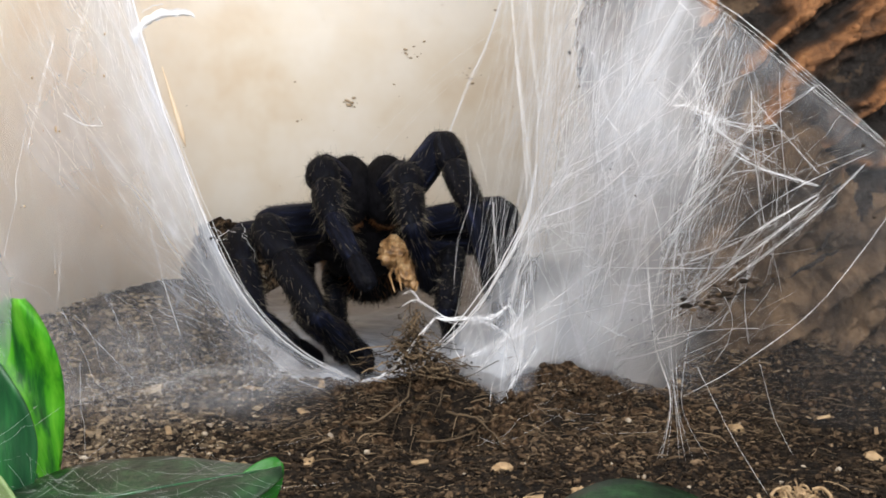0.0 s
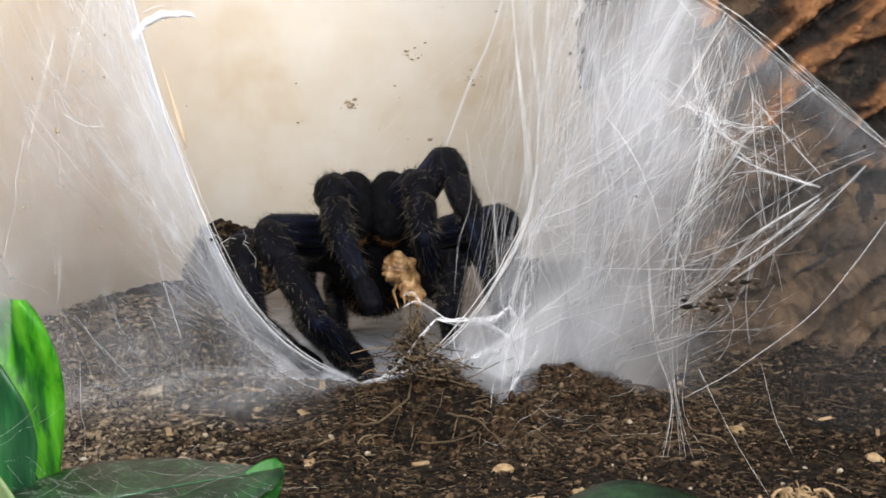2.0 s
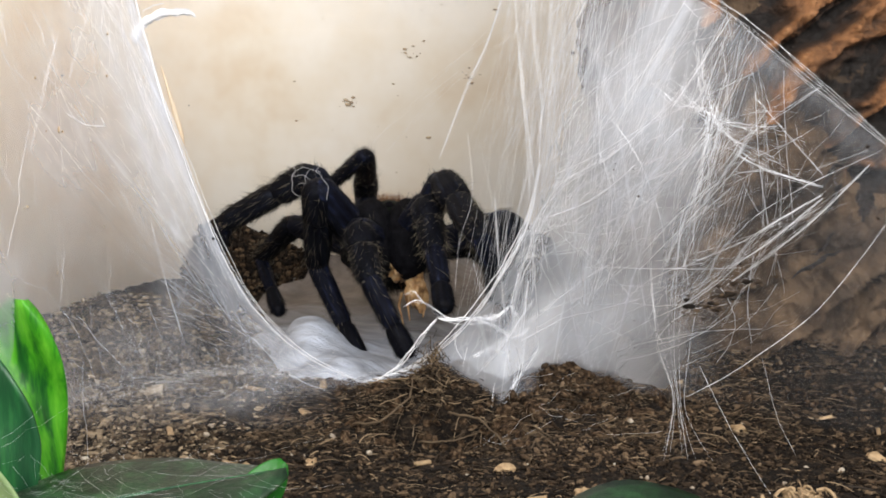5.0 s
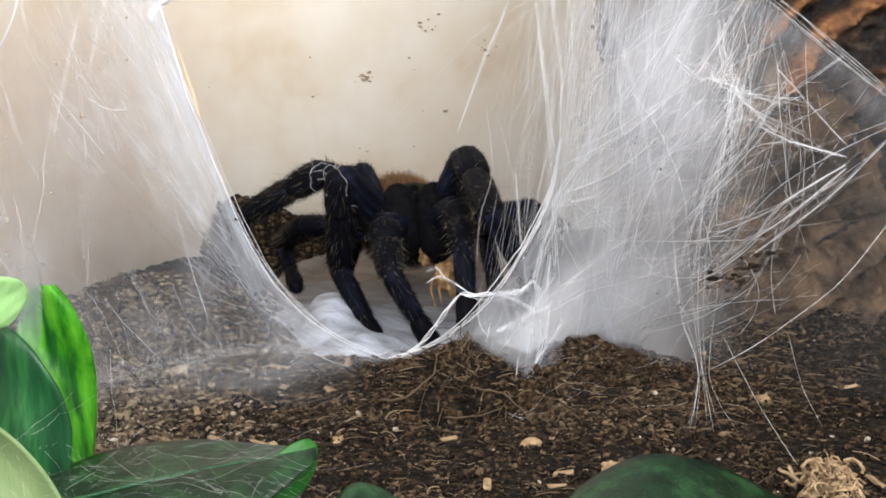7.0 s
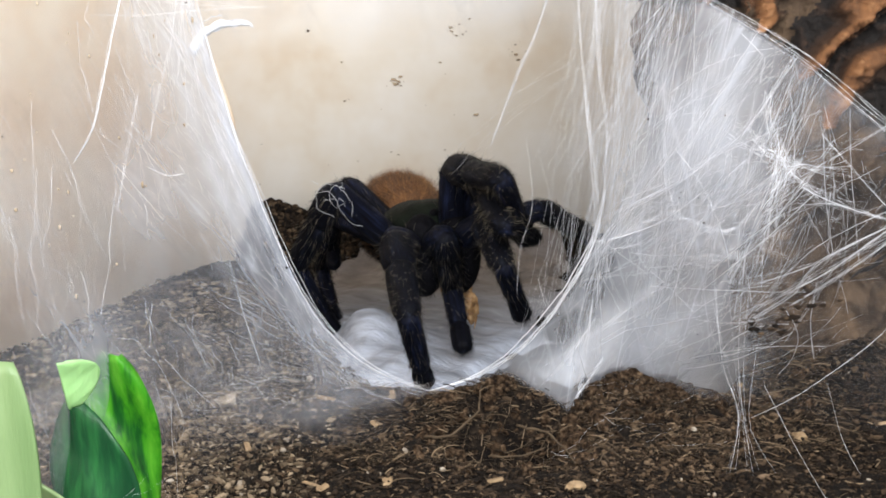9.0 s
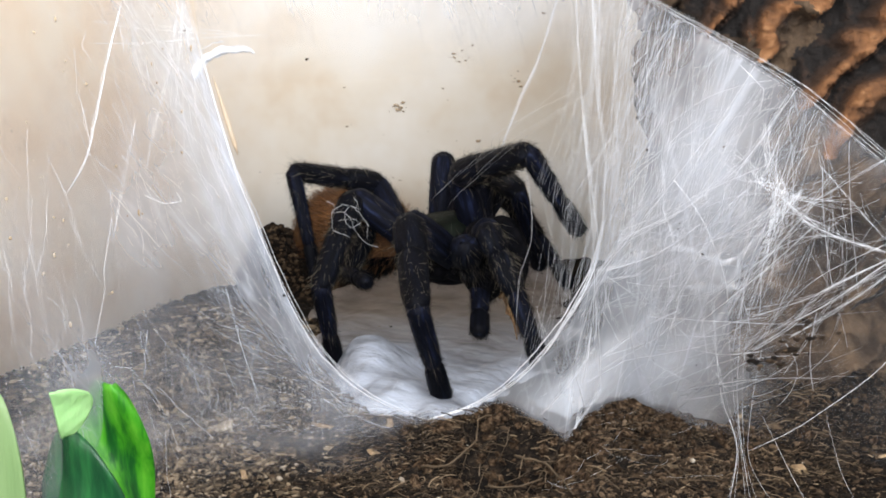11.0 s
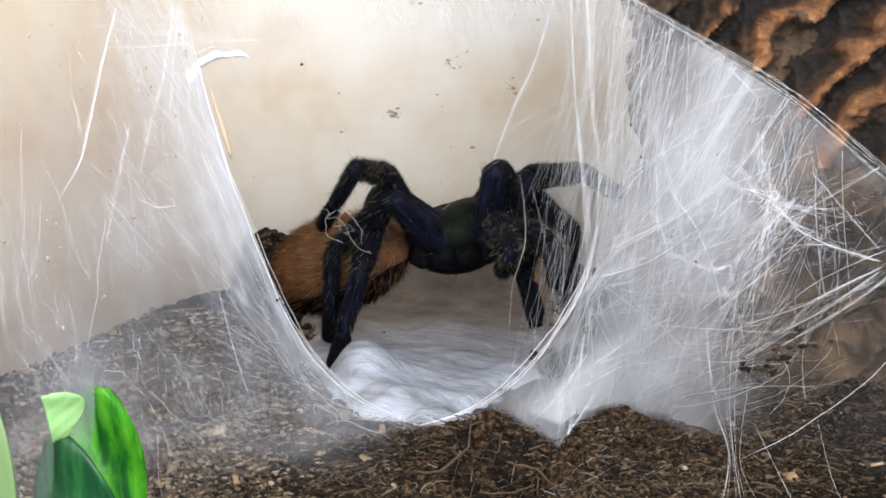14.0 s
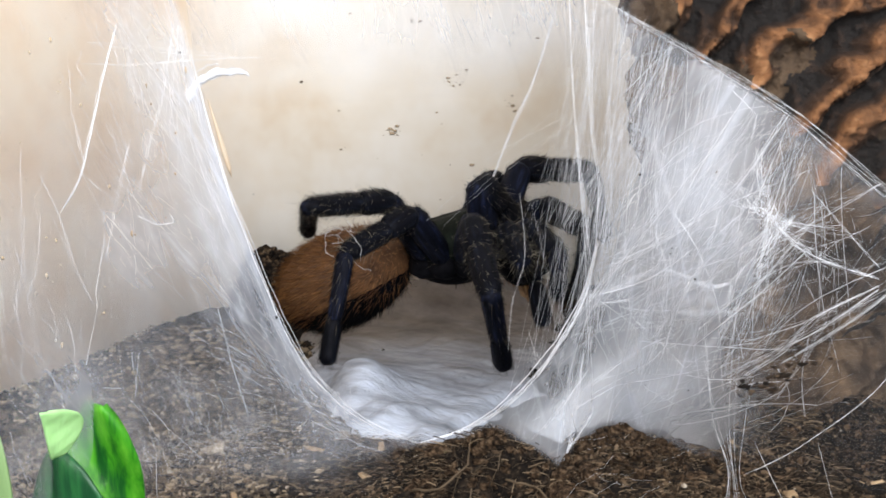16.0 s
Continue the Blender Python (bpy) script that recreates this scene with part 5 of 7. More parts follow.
# wisps spun over the leaves
soup = Soup()
for k in range(70):
    a = rng.normal(0.4, 0.6)
    p_ = np.array((rng.uniform(-0.014, 0.022), -0.094 + rng.normal(0, 0.002), rng.uniform(0.037, 0.047)))
    q_ = p_ + rng.uniform(0.004, 0.013) * np.array((math.cos(a), 0.3, -math.sin(a)))
    strand(soup, p_, q_, rng.uniform(0.000003, 0.000008), 0.0006, 0.0003, 9)
tagged(new("leaf_silk", soup.mesh("leaf_silk", [M["silk"]])), "fine white silk wisps spun over the leaves", "silk wisps", kind="stuff")

# dirt caught in the web
soup = Soup()
for k in range(60):
    v, f = GRAINS[rng.integers(len(GRAINS))]
    t_ = rng.normal(0, 1, 3) * (0.0036, 0.0010, 0.0013)
    soup.add(v * (0.00018 + 0.0006 * rng.random() ** 3) * (1.6, 1, 0.8) + (t_[0], t_[1], t_[2] + 0.5 * t_[0]), f)
ob = new("dirt_clump", soup.mesh("dirt_clump", [M["crumb"]], False))
ob.location = (0.0936, -0.0269, 0.0526)
tagged(ob, "dark soil crumbs caught in the white web", "dirt")
soup = Soup()
for k in range(110):
    side = rng.random() < 0.5
    x, z = (rng.uniform(0.06, 0.12), rng.uniform(0.03, 0.10)) if side else (rng.uniform(-0.06, 0.012), rng.uniform(0.045, 0.125))
    v, f = GRAINS[rng.integers(len(GRAINS))]
    soup.add(v * (0.00009 + 0.00028 * rng.random() ** 4) + on_veil(x, z, -0.001), f)
v, f = GRAINS[3]
for k in range(46):
    # longer crumbs that cling to the curtain and the panel behind it
    x, z = rng.uniform(-0.024, -0.004), rng.uniform(0.060, 0.120)
    w, g = GRAINS[rng.integers(len(GRAINS))]
    soup.add(w * (0.00010 + 0.00020 * rng.random() ** 2) * (1, 0.6, rng.uniform(1.0, 2.8)) + on_veil(x, z, -0.0006), g, 1)
soup.add(v * (0.0009, 0.0006, 0.0007) + (0.066, 0.0035, 0.0335), f)
tagged(new("web_specks", soup.mesh("web_specks", [M["crumb"], M["grime"]])), "tiny dark specks caught in the web", "dirt specks", kind="stuff")

# silk mat on the burrow floor
mx_, my_ = np.meshgrid(np.linspace(-0.030, 0.105, 130), np.linspace(0.022, 0.1845, 130))
mz = ground_z(mx_, my_) + 0.0022
mz += hill(mx_, my_, 0.010, 0.086, 0.010, 0.014, 0.0095) + hill(mx_, my_, 0.018, 0.062, 0.012, 0.016, 0.0030)
for k in range(mz.size):
    x, y = mx_.flat[k], my_.flat[k]
    mz.flat[k] += 0.0013 * noise.noise(Vector((x * 40 + y * 30, y * 70 - x * 60, 1.0))) + 0.0007 * noise.noise(Vector((x * 60 + y * 60, y * 200 - x * 190, 2.0)))
    reach = min(0.12, max(0.028, y)) - 0.03
    middle, half = 0.0305 - 0.05 * reach, 0.0060 + 0.45 * reach
    edge = min((half - abs(x - middle)) / 0.011, (y - 0.026) / 0.010, (0.196 - y) / 0.006) + 0.9 * noise.noise(Vector((x * 60, y * 60, 4)))
    mz.flat[k] -= 0.005 * min(1.5, max(0, 1 - edge))
f = [(j * 130 + i, j * 130 + i + 1, (j + 1) * 130 + i + 1, (j + 1) * 130 + i) for j in range(129) for i in range(129)]
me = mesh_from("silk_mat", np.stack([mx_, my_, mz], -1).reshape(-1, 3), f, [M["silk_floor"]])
# weight falls towards the back, where the painted shade takes over
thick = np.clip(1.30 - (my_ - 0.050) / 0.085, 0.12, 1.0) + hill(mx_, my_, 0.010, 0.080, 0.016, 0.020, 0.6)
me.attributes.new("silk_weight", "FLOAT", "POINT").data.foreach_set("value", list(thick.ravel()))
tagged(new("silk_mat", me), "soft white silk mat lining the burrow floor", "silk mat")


# ---- the spider ----
BODY, LIMB = [], {}


def body_at(t, x, y, z, rx, ry, rz):
    BODY.append((t, (x, y, z, rx, ry, rz)))


def limb_at(name, t, knee, wrist, foot):
    LIMB.setdefault(name, []).append((t, (*knee, *wrist, *foot)))


# stances of the spider through the clip: body, then knee, wrist and foot of every limb
body_at(0, 0.0259, 0.0791, 0.0520, 46, 0, 184)
body_at(0.5, 0.0261, 0.0792, 0.0509, 46, 0, 184)
body_at(1, 0.0261, 0.0793, 0.0503, 46, 0, 184)
body_at(1.5, 0.0263, 0.0794, 0.0498, 46, 0, 184)
body_at(2, 0.0266, 0.0796, 0.0483, 46, 0, 184)
body_at(2.5, 0.0269, 0.0842, 0.0468, 40, 0, 184)
body_at(3, 0.0290, 0.0903, 0.0473, 28, 0, 184)
body_at(3.5, 0.0302, 0.1000, 0.0468, 18, 0, 183)
body_at(4, 0.0300, 0.1000, 0.0468, 15, 0, 183)
body_at(6.5, 0.0304, 0.1000, 0.0442, 14, 0, 184)
body_at(7, 0.0306, 0.1000, 0.0442, 12, 0, 188)
body_at(7.5, 0.0299, 0.0980, 0.0427, 4, 0, 193)
body_at(8, 0.0283, 0.0960, 0.0432, 0, 0, 195)
body_at(8.5, 0.0274, 0.0950, 0.0437, -3, 0, 197)
body_at(9, 0.0251, 0.0950, 0.0464, -3, 0, 195)
body_at(11.5, 0.0313, 0.1020, 0.0502, 0, 0, 242)
body_at(12, 0.0307, 0.1040, 0.0513, 2, 0, 252)
body_at(12.5, 0.0337, 0.1080, 0.0512, 4, 0, 260)
body_at(13, 0.0371, 0.1100, 0.0510, 5, 0, 262)
body_at(13.5, 0.0357, 0.1100, 0.0513, 6, 0, 262)
body_at(14, 0.0348, 0.1100, 0.0520, 6, 0, 262)
body_at(14.5, 0.0348, 0.1100, 0.0525, 7, 0, 262)
body_at(15, 0.0349, 0.1100, 0.0527, 7, 0, 262)
body_at(15.5, 0.0342, 0.1100, 0.0534, 6, 0, 262)
body_at(16, 0.0350, 0.1100, 0.0541, 6, 0, 262)
limb_at("R1", 0, (0.0039, 0.0494, 0.0559), (0.0175, 0.0289, 0.0387), (0.0269, 0.0522, 0.0207))
limb_at("R1", 1, (0.0040, 0.0498, 0.0551), (0.0176, 0.0290, 0.0383), (0.0269, 0.0522, 0.0199))
limb_at("R1", 2, (0.0038, 0.0508, 0.0544), (0.0174, 0.0300, 0.0377), (0.0266, 0.0530, 0.0192))
limb_at("R1", 2.5, (0.0046, 0.0552, 0.0540), (0.0172, 0.0332, 0.0378), (0.0260, 0.0555, 0.0181))
limb_at("R1", 2.8, (0.0071, 0.0577, 0.0548), (0.0162, 0.0332, 0.0399), (0.0260, 0.0533, 0.0183))
limb_at("R1", 3, (0.0080, 0.0604, 0.0544), (0.0156, 0.0347, 0.0409), (0.0257, 0.0532, 0.0182))
limb_at("R1", 3.5, (0.0090, 0.0736, 0.0585), (0.0158, 0.0493, 0.0422), (0.0245, 0.0653, 0.0171))
limb_at("R1", 4, (0.0113, 0.0735, 0.0623), (0.0101, 0.0950, 0.0418), (0.0236, 0.0788, 0.0162))
limb_at("R1", 6.5, (0.0146, 0.0721, 0.0620), (0.0104, 0.0889, 0.0400), (0.0244, 0.0706, 0.0148))
limb_at("R1", 7, (0.0129, 0.0716, 0.0599), (0.0104, 0.0883, 0.0377), (0.0245, 0.0659, 0.0142))
limb_at("R1", 7.5, (0.0113, 0.0905, 0.0571), (0.0157, 0.0675, 0.0397), (0.0280, 0.0520, 0.0155))
limb_at("R1", 8, (0.0135, 0.0817, 0.0590), (0.0151, 0.0596, 0.0394), (0.0256, 0.0414, 0.0160))
limb_at("R1", 8.5, (0.0126, 0.0746, 0.0599), (0.0179, 0.0512, 0.0433), (0.0257, 0.0377, 0.0165))
limb_at("R1", 9, (0.0192, 0.0605, 0.0506), (0.0233, 0.0333, 0.0387), (0.0265, 0.0501, 0.0128))
limb_at("R1", 11.5, (0.0217, 0.0737, 0.0631), (0.0261, 0.0493, 0.0435), (0.0304, 0.0629, 0.0174))
limb_at("R1", 12, (0.0249, 0.0763, 0.0622), (0.0297, 0.0519, 0.0425), (0.0300, 0.0671, 0.0156))
limb_at("R1", 12.5, (0.0317, 0.0791, 0.0604), (0.0321, 0.0545, 0.0412), (0.0297, 0.0699, 0.0154))
limb_at("R1", 13, (0.0310, 0.0812, 0.0595), (0.0322, 0.0567, 0.0408), (0.0299, 0.0700, 0.0151))
limb_at("R1", 13.5, (0.0357, 0.0791, 0.0589), (0.0346, 0.0528, 0.0417), (0.0317, 0.0680, 0.0155))
limb_at("R1", 14, (0.0461, 0.0896, 0.0717), (0.0506, 0.1122, 0.0525), (0.0565, 0.0907, 0.0309))
limb_at("R1", 14.5, (0.0456, 0.0885, 0.0717), (0.0504, 0.1119, 0.0536), (0.0566, 0.0906, 0.0320))
limb_at("R1", 15, (0.0451, 0.0880, 0.0717), (0.0521, 0.1114, 0.0542), (0.0575, 0.0898, 0.0327))
limb_at("R1", 15.5, (0.0442, 0.0878, 0.0720), (0.0535, 0.1111, 0.0556), (0.0584, 0.0893, 0.0341))
limb_at("R1", 16, (0.0418, 0.0870, 0.0723), (0.0535, 0.1101, 0.0570), (0.0584, 0.0882, 0.0355))
limb_at("R2", 0, (-0.0036, 0.0556, 0.0518), (0.0039, 0.0327, 0.0374), (0.0148, 0.0546, 0.0218))
limb_at("R2", 1, (-0.0035, 0.0561, 0.0510), (0.0040, 0.0332, 0.0366), (0.0147, 0.0551, 0.0209))
limb_at("R2", 2, (-0.0038, 0.0574, 0.0502), (0.0037, 0.0347, 0.0358), (0.0144, 0.0565, 0.0200))
limb_at("R2", 2.5, (0.0088, 0.0589, 0.0632), (0.0006, 0.0339, 0.0537), (-0.0031, 0.0569, 0.0365))
limb_at("R2", 2.8, (0.0117, 0.0636, 0.0651), (-0.0002, 0.0391, 0.0588), (-0.0068, 0.0621, 0.0425))
limb_at("R2", 3, (0.0119, 0.0681, 0.0659), (-0.0030, 0.0458, 0.0579), (-0.0091, 0.0688, 0.0414))
limb_at("R2", 3.5, (0.0122, 0.0787, 0.0658), (-0.0106, 0.0840, 0.0522), (-0.0182, 0.1070, 0.0365))
limb_at("R2", 4, (0.0105, 0.0805, 0.0652), (-0.0124, 0.0857, 0.0515), (-0.0193, 0.1086, 0.0349))
limb_at("R2", 6.5, (0.0115, 0.0806, 0.0625), (-0.0125, 0.0877, 0.0493), (-0.0199, 0.1081, 0.0313))
limb_at("R2", 7, (0.0108, 0.0779, 0.0599), (-0.0129, 0.0871, 0.0474), (-0.0219, 0.1066, 0.0270))
limb_at("R2", 7.5, (0.0099, 0.0788, 0.0603), (-0.0112, 0.0878, 0.0453), (-0.0136, 0.1057, 0.0235))
limb_at("R2", 8, (0.0116, 0.0795, 0.0608), (-0.0096, 0.0882, 0.0441), (-0.0003, 0.1026, 0.0199))
limb_at("R2", 8.5, (0.0043, 0.0796, 0.0622), (-0.0095, 0.0925, 0.0419), (-0.0023, 0.1062, 0.0174))
limb_at("R2", 9, (0.0029, 0.0741, 0.0612), (-0.0094, 0.0864, 0.0386), (-0.0005, 0.0999, 0.0144))
limb_at("R2", 11.5, (0.0041, 0.0941, 0.0614), (0.0014, 0.0758, 0.0431), (-0.0001, 0.0896, 0.0174))
limb_at("R2", 12, (0.0070, 0.0946, 0.0647), (0.0043, 0.0778, 0.0430), (0.0010, 0.0915, 0.0174))
limb_at("R2", 12.5, (0.0068, 0.0994, 0.0566), (0.0060, 0.0757, 0.0417), (0.0016, 0.0892, 0.0165))
limb_at("R2", 13, (0.0090, 0.0987, 0.0635), (0.0057, 0.0798, 0.0420), (0.0006, 0.0911, 0.0160))
limb_at("R2", 13.5, (0.0098, 0.1006, 0.0622), (0.0063, 0.0803, 0.0440), (0.0012, 0.0912, 0.0166))
limb_at("R2", 14, (0.0165, 0.1071, 0.0625), (0.0102, 0.0854, 0.0471), (0.0016, 0.0894, 0.0178))
limb_at("R2", 14.5, (0.0172, 0.1091, 0.0624), (0.0099, 0.0891, 0.0459), (0.0009, 0.0932, 0.0173))
limb_at("R2", 15, (0.0186, 0.1131, 0.0615), (0.0113, 0.0912, 0.0459), (0.0011, 0.0931, 0.0170))
limb_at("R2", 15.2, (0.0232, 0.1155, 0.0624), (0.0175, 0.0907, 0.0511), (0.0086, 0.0984, 0.0257))
limb_at("R2", 15.5, (0.0339, 0.0795, 0.0669), (0.0328, 0.0523, 0.0607), (0.0256, 0.0709, 0.0396))
limb_at("R2", 16, (0.0398, 0.0771, 0.0641), (0.0442, 0.0526, 0.0513), (0.0475, 0.0702, 0.0285))
limb_at("R3", 0, (0.0064, 0.0987, 0.0408), (0.0086, 0.0786, 0.0278), (0.0218, 0.0556, 0.0226))
limb_at("R3", 1, (0.0065, 0.0991, 0.0399), (0.0087, 0.0790, 0.0269), (0.0217, 0.0559, 0.0218))
limb_at("R3", 2, (0.0065, 0.0994, 0.0392), (0.0086, 0.0793, 0.0263), (0.0215, 0.0561, 0.0212))
limb_at("R3", 2.5, (0.0034, 0.1084, 0.0423), (0.0078, 0.1219, 0.0228), (0.0181, 0.0975, 0.0191))
limb_at("R3", 3, (0.0048, 0.1128, 0.0466), (-0.0034, 0.1305, 0.0357), (-0.0017, 0.1043, 0.0257))
limb_at("R3", 3.5, (0.0029, 0.1161, 0.0478), (-0.0095, 0.1330, 0.0354), (-0.0016, 0.1094, 0.0239))
limb_at("R3", 6.5, (0.0016, 0.1156, 0.0429), (-0.0104, 0.1328, 0.0336), (-0.0021, 0.1093, 0.0222))
limb_at("R3", 7, (0.0008, 0.1126, 0.0399), (-0.0095, 0.1323, 0.0318), (-0.0024, 0.1071, 0.0233))
limb_at("R3", 7.5, (0.0023, 0.1134, 0.0403), (-0.0087, 0.1328, 0.0310), (-0.0013, 0.1091, 0.0216))
limb_at("R3", 8, (0.0011, 0.1130, 0.0388), (-0.0081, 0.1296, 0.0253), (-0.0008, 0.1053, 0.0159))
limb_at("R3", 8.5, (-0.0001, 0.1115, 0.0408), (-0.0091, 0.1257, 0.0261), (-0.0005, 0.1022, 0.0118))
limb_at("R3", 9, (-0.0003, 0.1110, 0.0458), (-0.0076, 0.1251, 0.0294), (-0.0009, 0.1033, 0.0147))
limb_at("R3", 11.5, (0.0081, 0.1105, 0.0545), (0.0076, 0.0888, 0.0485), (0.0121, 0.0646, 0.0485))
limb_at("R3", 12, (0.0088, 0.1094, 0.0551), (0.0063, 0.0863, 0.0532), (0.0117, 0.0595, 0.0500))
limb_at("R3", 12.5, (0.0158, 0.1082, 0.0618), (0.0127, 0.0861, 0.0533), (0.0166, 0.0591, 0.0502))
limb_at("R3", 13, (0.0163, 0.1043, 0.0641), (0.0101, 0.0838, 0.0547), (0.0094, 0.0588, 0.0441))
limb_at("R3", 13.5, (0.0173, 0.0942, 0.0640), (-0.0026, 0.0918, 0.0508), (-0.0032, 0.1021, 0.0245))
limb_at("R3", 14, (0.0178, 0.0883, 0.0655), (0.0018, 0.0944, 0.0515), (-0.0012, 0.1018, 0.0227))
limb_at("R3", 14.5, (0.0194, 0.0886, 0.0654), (0.0043, 0.0738, 0.0541), (0.0024, 0.0805, 0.0280))
limb_at("R3", 15, (0.0198, 0.0874, 0.0648), (0.0055, 0.0711, 0.0546), (0.0026, 0.0774, 0.0285))
limb_at("R3", 15.5, (0.0209, 0.0852, 0.0646), (0.0071, 0.0678, 0.0556), (0.0030, 0.0747, 0.0298))
limb_at("R3", 16, (0.0239, 0.0842, 0.0654), (0.0083, 0.0673, 0.0583), (0.0037, 0.0597, 0.0328))
limb_at("R4", 0, (0.0144, 0.1053, 0.0350), (0.0175, 0.0780, 0.0257), (0.0274, 0.0465, 0.0248))
limb_at("R4", 1, (0.0145, 0.1057, 0.0340), (0.0176, 0.0784, 0.0248), (0.0273, 0.0469, 0.0240))
limb_at("R4", 2, (0.0144, 0.1062, 0.0333), (0.0175, 0.0789, 0.0241), (0.0271, 0.0473, 0.0233))
limb_at("R4", 2.5, (0.0164, 0.1207, 0.0387), (0.0219, 0.1424, 0.0205), (0.0296, 0.1113, 0.0160))
limb_at("R4", 3, (0.0141, 0.1235, 0.0483), (0.0046, 0.1499, 0.0413), (0.0046, 0.1183, 0.0344))
limb_at("R4", 3.5, (0.0153, 0.1300, 0.0450), (0.0160, 0.1021, 0.0371), (0.0114, 0.1318, 0.0236))
limb_at("R4", 3.8, (0.0215, 0.1288, 0.0536), (0.0165, 0.1008, 0.0592), (0.0095, 0.1314, 0.0492))
limb_at("R4", 4, (0.0223, 0.1274, 0.0561), (0.0135, 0.1015, 0.0657), (0.0038, 0.1318, 0.0568))
limb_at("R4", 4.2, (0.0226, 0.1273, 0.0562), (0.0138, 0.1014, 0.0656), (0.0038, 0.1316, 0.0571))
limb_at("R4", 6.5, (0.0179, 0.1244, 0.0554), (0.0174, 0.1487, 0.0396), (0.0133, 0.1165, 0.0313))
limb_at("R4", 7, (0.0153, 0.1259, 0.0540), (0.0147, 0.1476, 0.0357), (0.0102, 0.1170, 0.0259))
limb_at("R4", 7.5, (0.0148, 0.1246, 0.0528), (0.0107, 0.1451, 0.0316), (0.0097, 0.1132, 0.0262))
limb_at("R4", 8, (0.0070, 0.1231, 0.0466), (-0.0009, 0.1431, 0.0274), (0.0040, 0.1108, 0.0277))
limb_at("R4", 9, (0.0025, 0.1189, 0.0541), (-0.0058, 0.1442, 0.0410), (-0.0026, 0.1118, 0.0324))
limb_at("R4", 11.5, (0.0049, 0.1070, 0.0652), (-0.0105, 0.0844, 0.0644), (-0.0055, 0.0944, 0.0381))
limb_at("R4", 12, (0.0048, 0.0932, 0.0672), (-0.0123, 0.0693, 0.0608), (-0.0134, 0.0939, 0.0407))
limb_at("R4", 12.5, (0.0180, 0.0934, 0.0709), (-0.0091, 0.0804, 0.0723), (-0.0129, 0.0951, 0.0432))
limb_at("R4", 13, (0.0161, 0.0969, 0.0706), (-0.0057, 0.0755, 0.0664), (-0.0093, 0.0972, 0.0429))
limb_at("R4", 13.2, (0.0139, 0.1014, 0.0675), (-0.0002, 0.0761, 0.0682), (-0.0071, 0.1005, 0.0471))
limb_at("R4", 13.5, (0.0127, 0.0997, 0.0670), (0.0028, 0.0727, 0.0630), (-0.0054, 0.1006, 0.0474))
limb_at("R4", 14, (0.0173, 0.0966, 0.0687), (0.0111, 0.0686, 0.0753), (-0.0009, 0.0928, 0.0565))
limb_at("R4", 14.5, (0.0192, 0.0929, 0.0711), (-0.0009, 0.0692, 0.0753), (-0.0028, 0.0970, 0.0591))
limb_at("R4", 15, (0.0178, 0.0926, 0.0701), (-0.0032, 0.0701, 0.0707), (-0.0052, 0.0983, 0.0571))
limb_at("R4", 15.5, (0.0171, 0.0925, 0.0706), (-0.0032, 0.0700, 0.0704), (-0.0052, 0.0982, 0.0568))
limb_at("R4", 16, (0.0187, 0.0904, 0.0705), (-0.0022, 0.0678, 0.0697), (-0.0052, 0.0983, 0.0587))
limb_at("L1", 0, (0.0449, 0.0873, 0.0721), (0.0526, 0.0624, 0.0573), (0.0582, 0.0388, 0.0380))
limb_at("L1", 1, (0.0448, 0.0878, 0.0704), (0.0525, 0.0626, 0.0560), (0.0585, 0.0381, 0.0378))
limb_at("L1", 2, (0.0452, 0.0883, 0.0682), (0.0526, 0.0628, 0.0543), (0.0586, 0.0380, 0.0366))
limb_at("L1", 2.5, (0.0462, 0.0917, 0.0662), (0.0528, 0.0656, 0.0529), (0.0588, 0.0405, 0.0357))
limb_at("L1", 3, (0.0478, 0.0981, 0.0646), (0.0541, 0.0718, 0.0515), (0.0603, 0.0467, 0.0344))
limb_at("L1", 3.5, (0.0453, 0.1114, 0.0608), (0.0543, 0.0850, 0.0497), (0.0628, 0.0615, 0.0313))
limb_at("L1", 4, (0.0444, 0.0734, 0.0633), (0.0537, 0.0467, 0.0533), (0.0644, 0.0652, 0.0309))
limb_at("L1", 6.5, (0.0468, 0.0764, 0.0641), (0.0541, 0.0487, 0.0525), (0.0647, 0.0641, 0.0277))
limb_at("L1", 7, (0.0459, 0.0768, 0.0629), (0.0517, 0.0491, 0.0520), (0.0633, 0.0646, 0.0282))
limb_at("L1", 7.5, (0.0519, 0.0831, 0.0593), (0.0569, 0.0560, 0.0473), (0.0659, 0.0726, 0.0227))
limb_at("L1", 8, (0.0476, 0.0776, 0.0579), (0.0544, 0.0496, 0.0503), (0.0639, 0.0636, 0.0249))
limb_at("L1", 8.5, (0.0483, 0.0745, 0.0554), (0.0536, 0.0466, 0.0490), (0.0634, 0.0679, 0.0287))
limb_at("L1", 9, (0.0339, 0.0757, 0.0653), (0.0453, 0.0481, 0.0671), (0.0513, 0.0713, 0.0475))
limb_at("L1", 11.5, (0.0355, 0.0913, 0.0700), (0.0547, 0.0704, 0.0796), (0.0707, 0.0854, 0.0577))
limb_at("L1", 11.8, (0.0372, 0.0939, 0.0716), (0.0588, 0.0752, 0.0807), (0.0760, 0.0976, 0.0679))
limb_at("L1", 12.2, (0.0524, 0.1055, 0.0719), (0.0718, 0.1282, 0.0696), (0.0810, 0.0987, 0.0674))
limb_at("L1", 12.5, (0.0545, 0.1090, 0.0721), (0.0715, 0.1335, 0.0690), (0.0815, 0.1047, 0.0631))
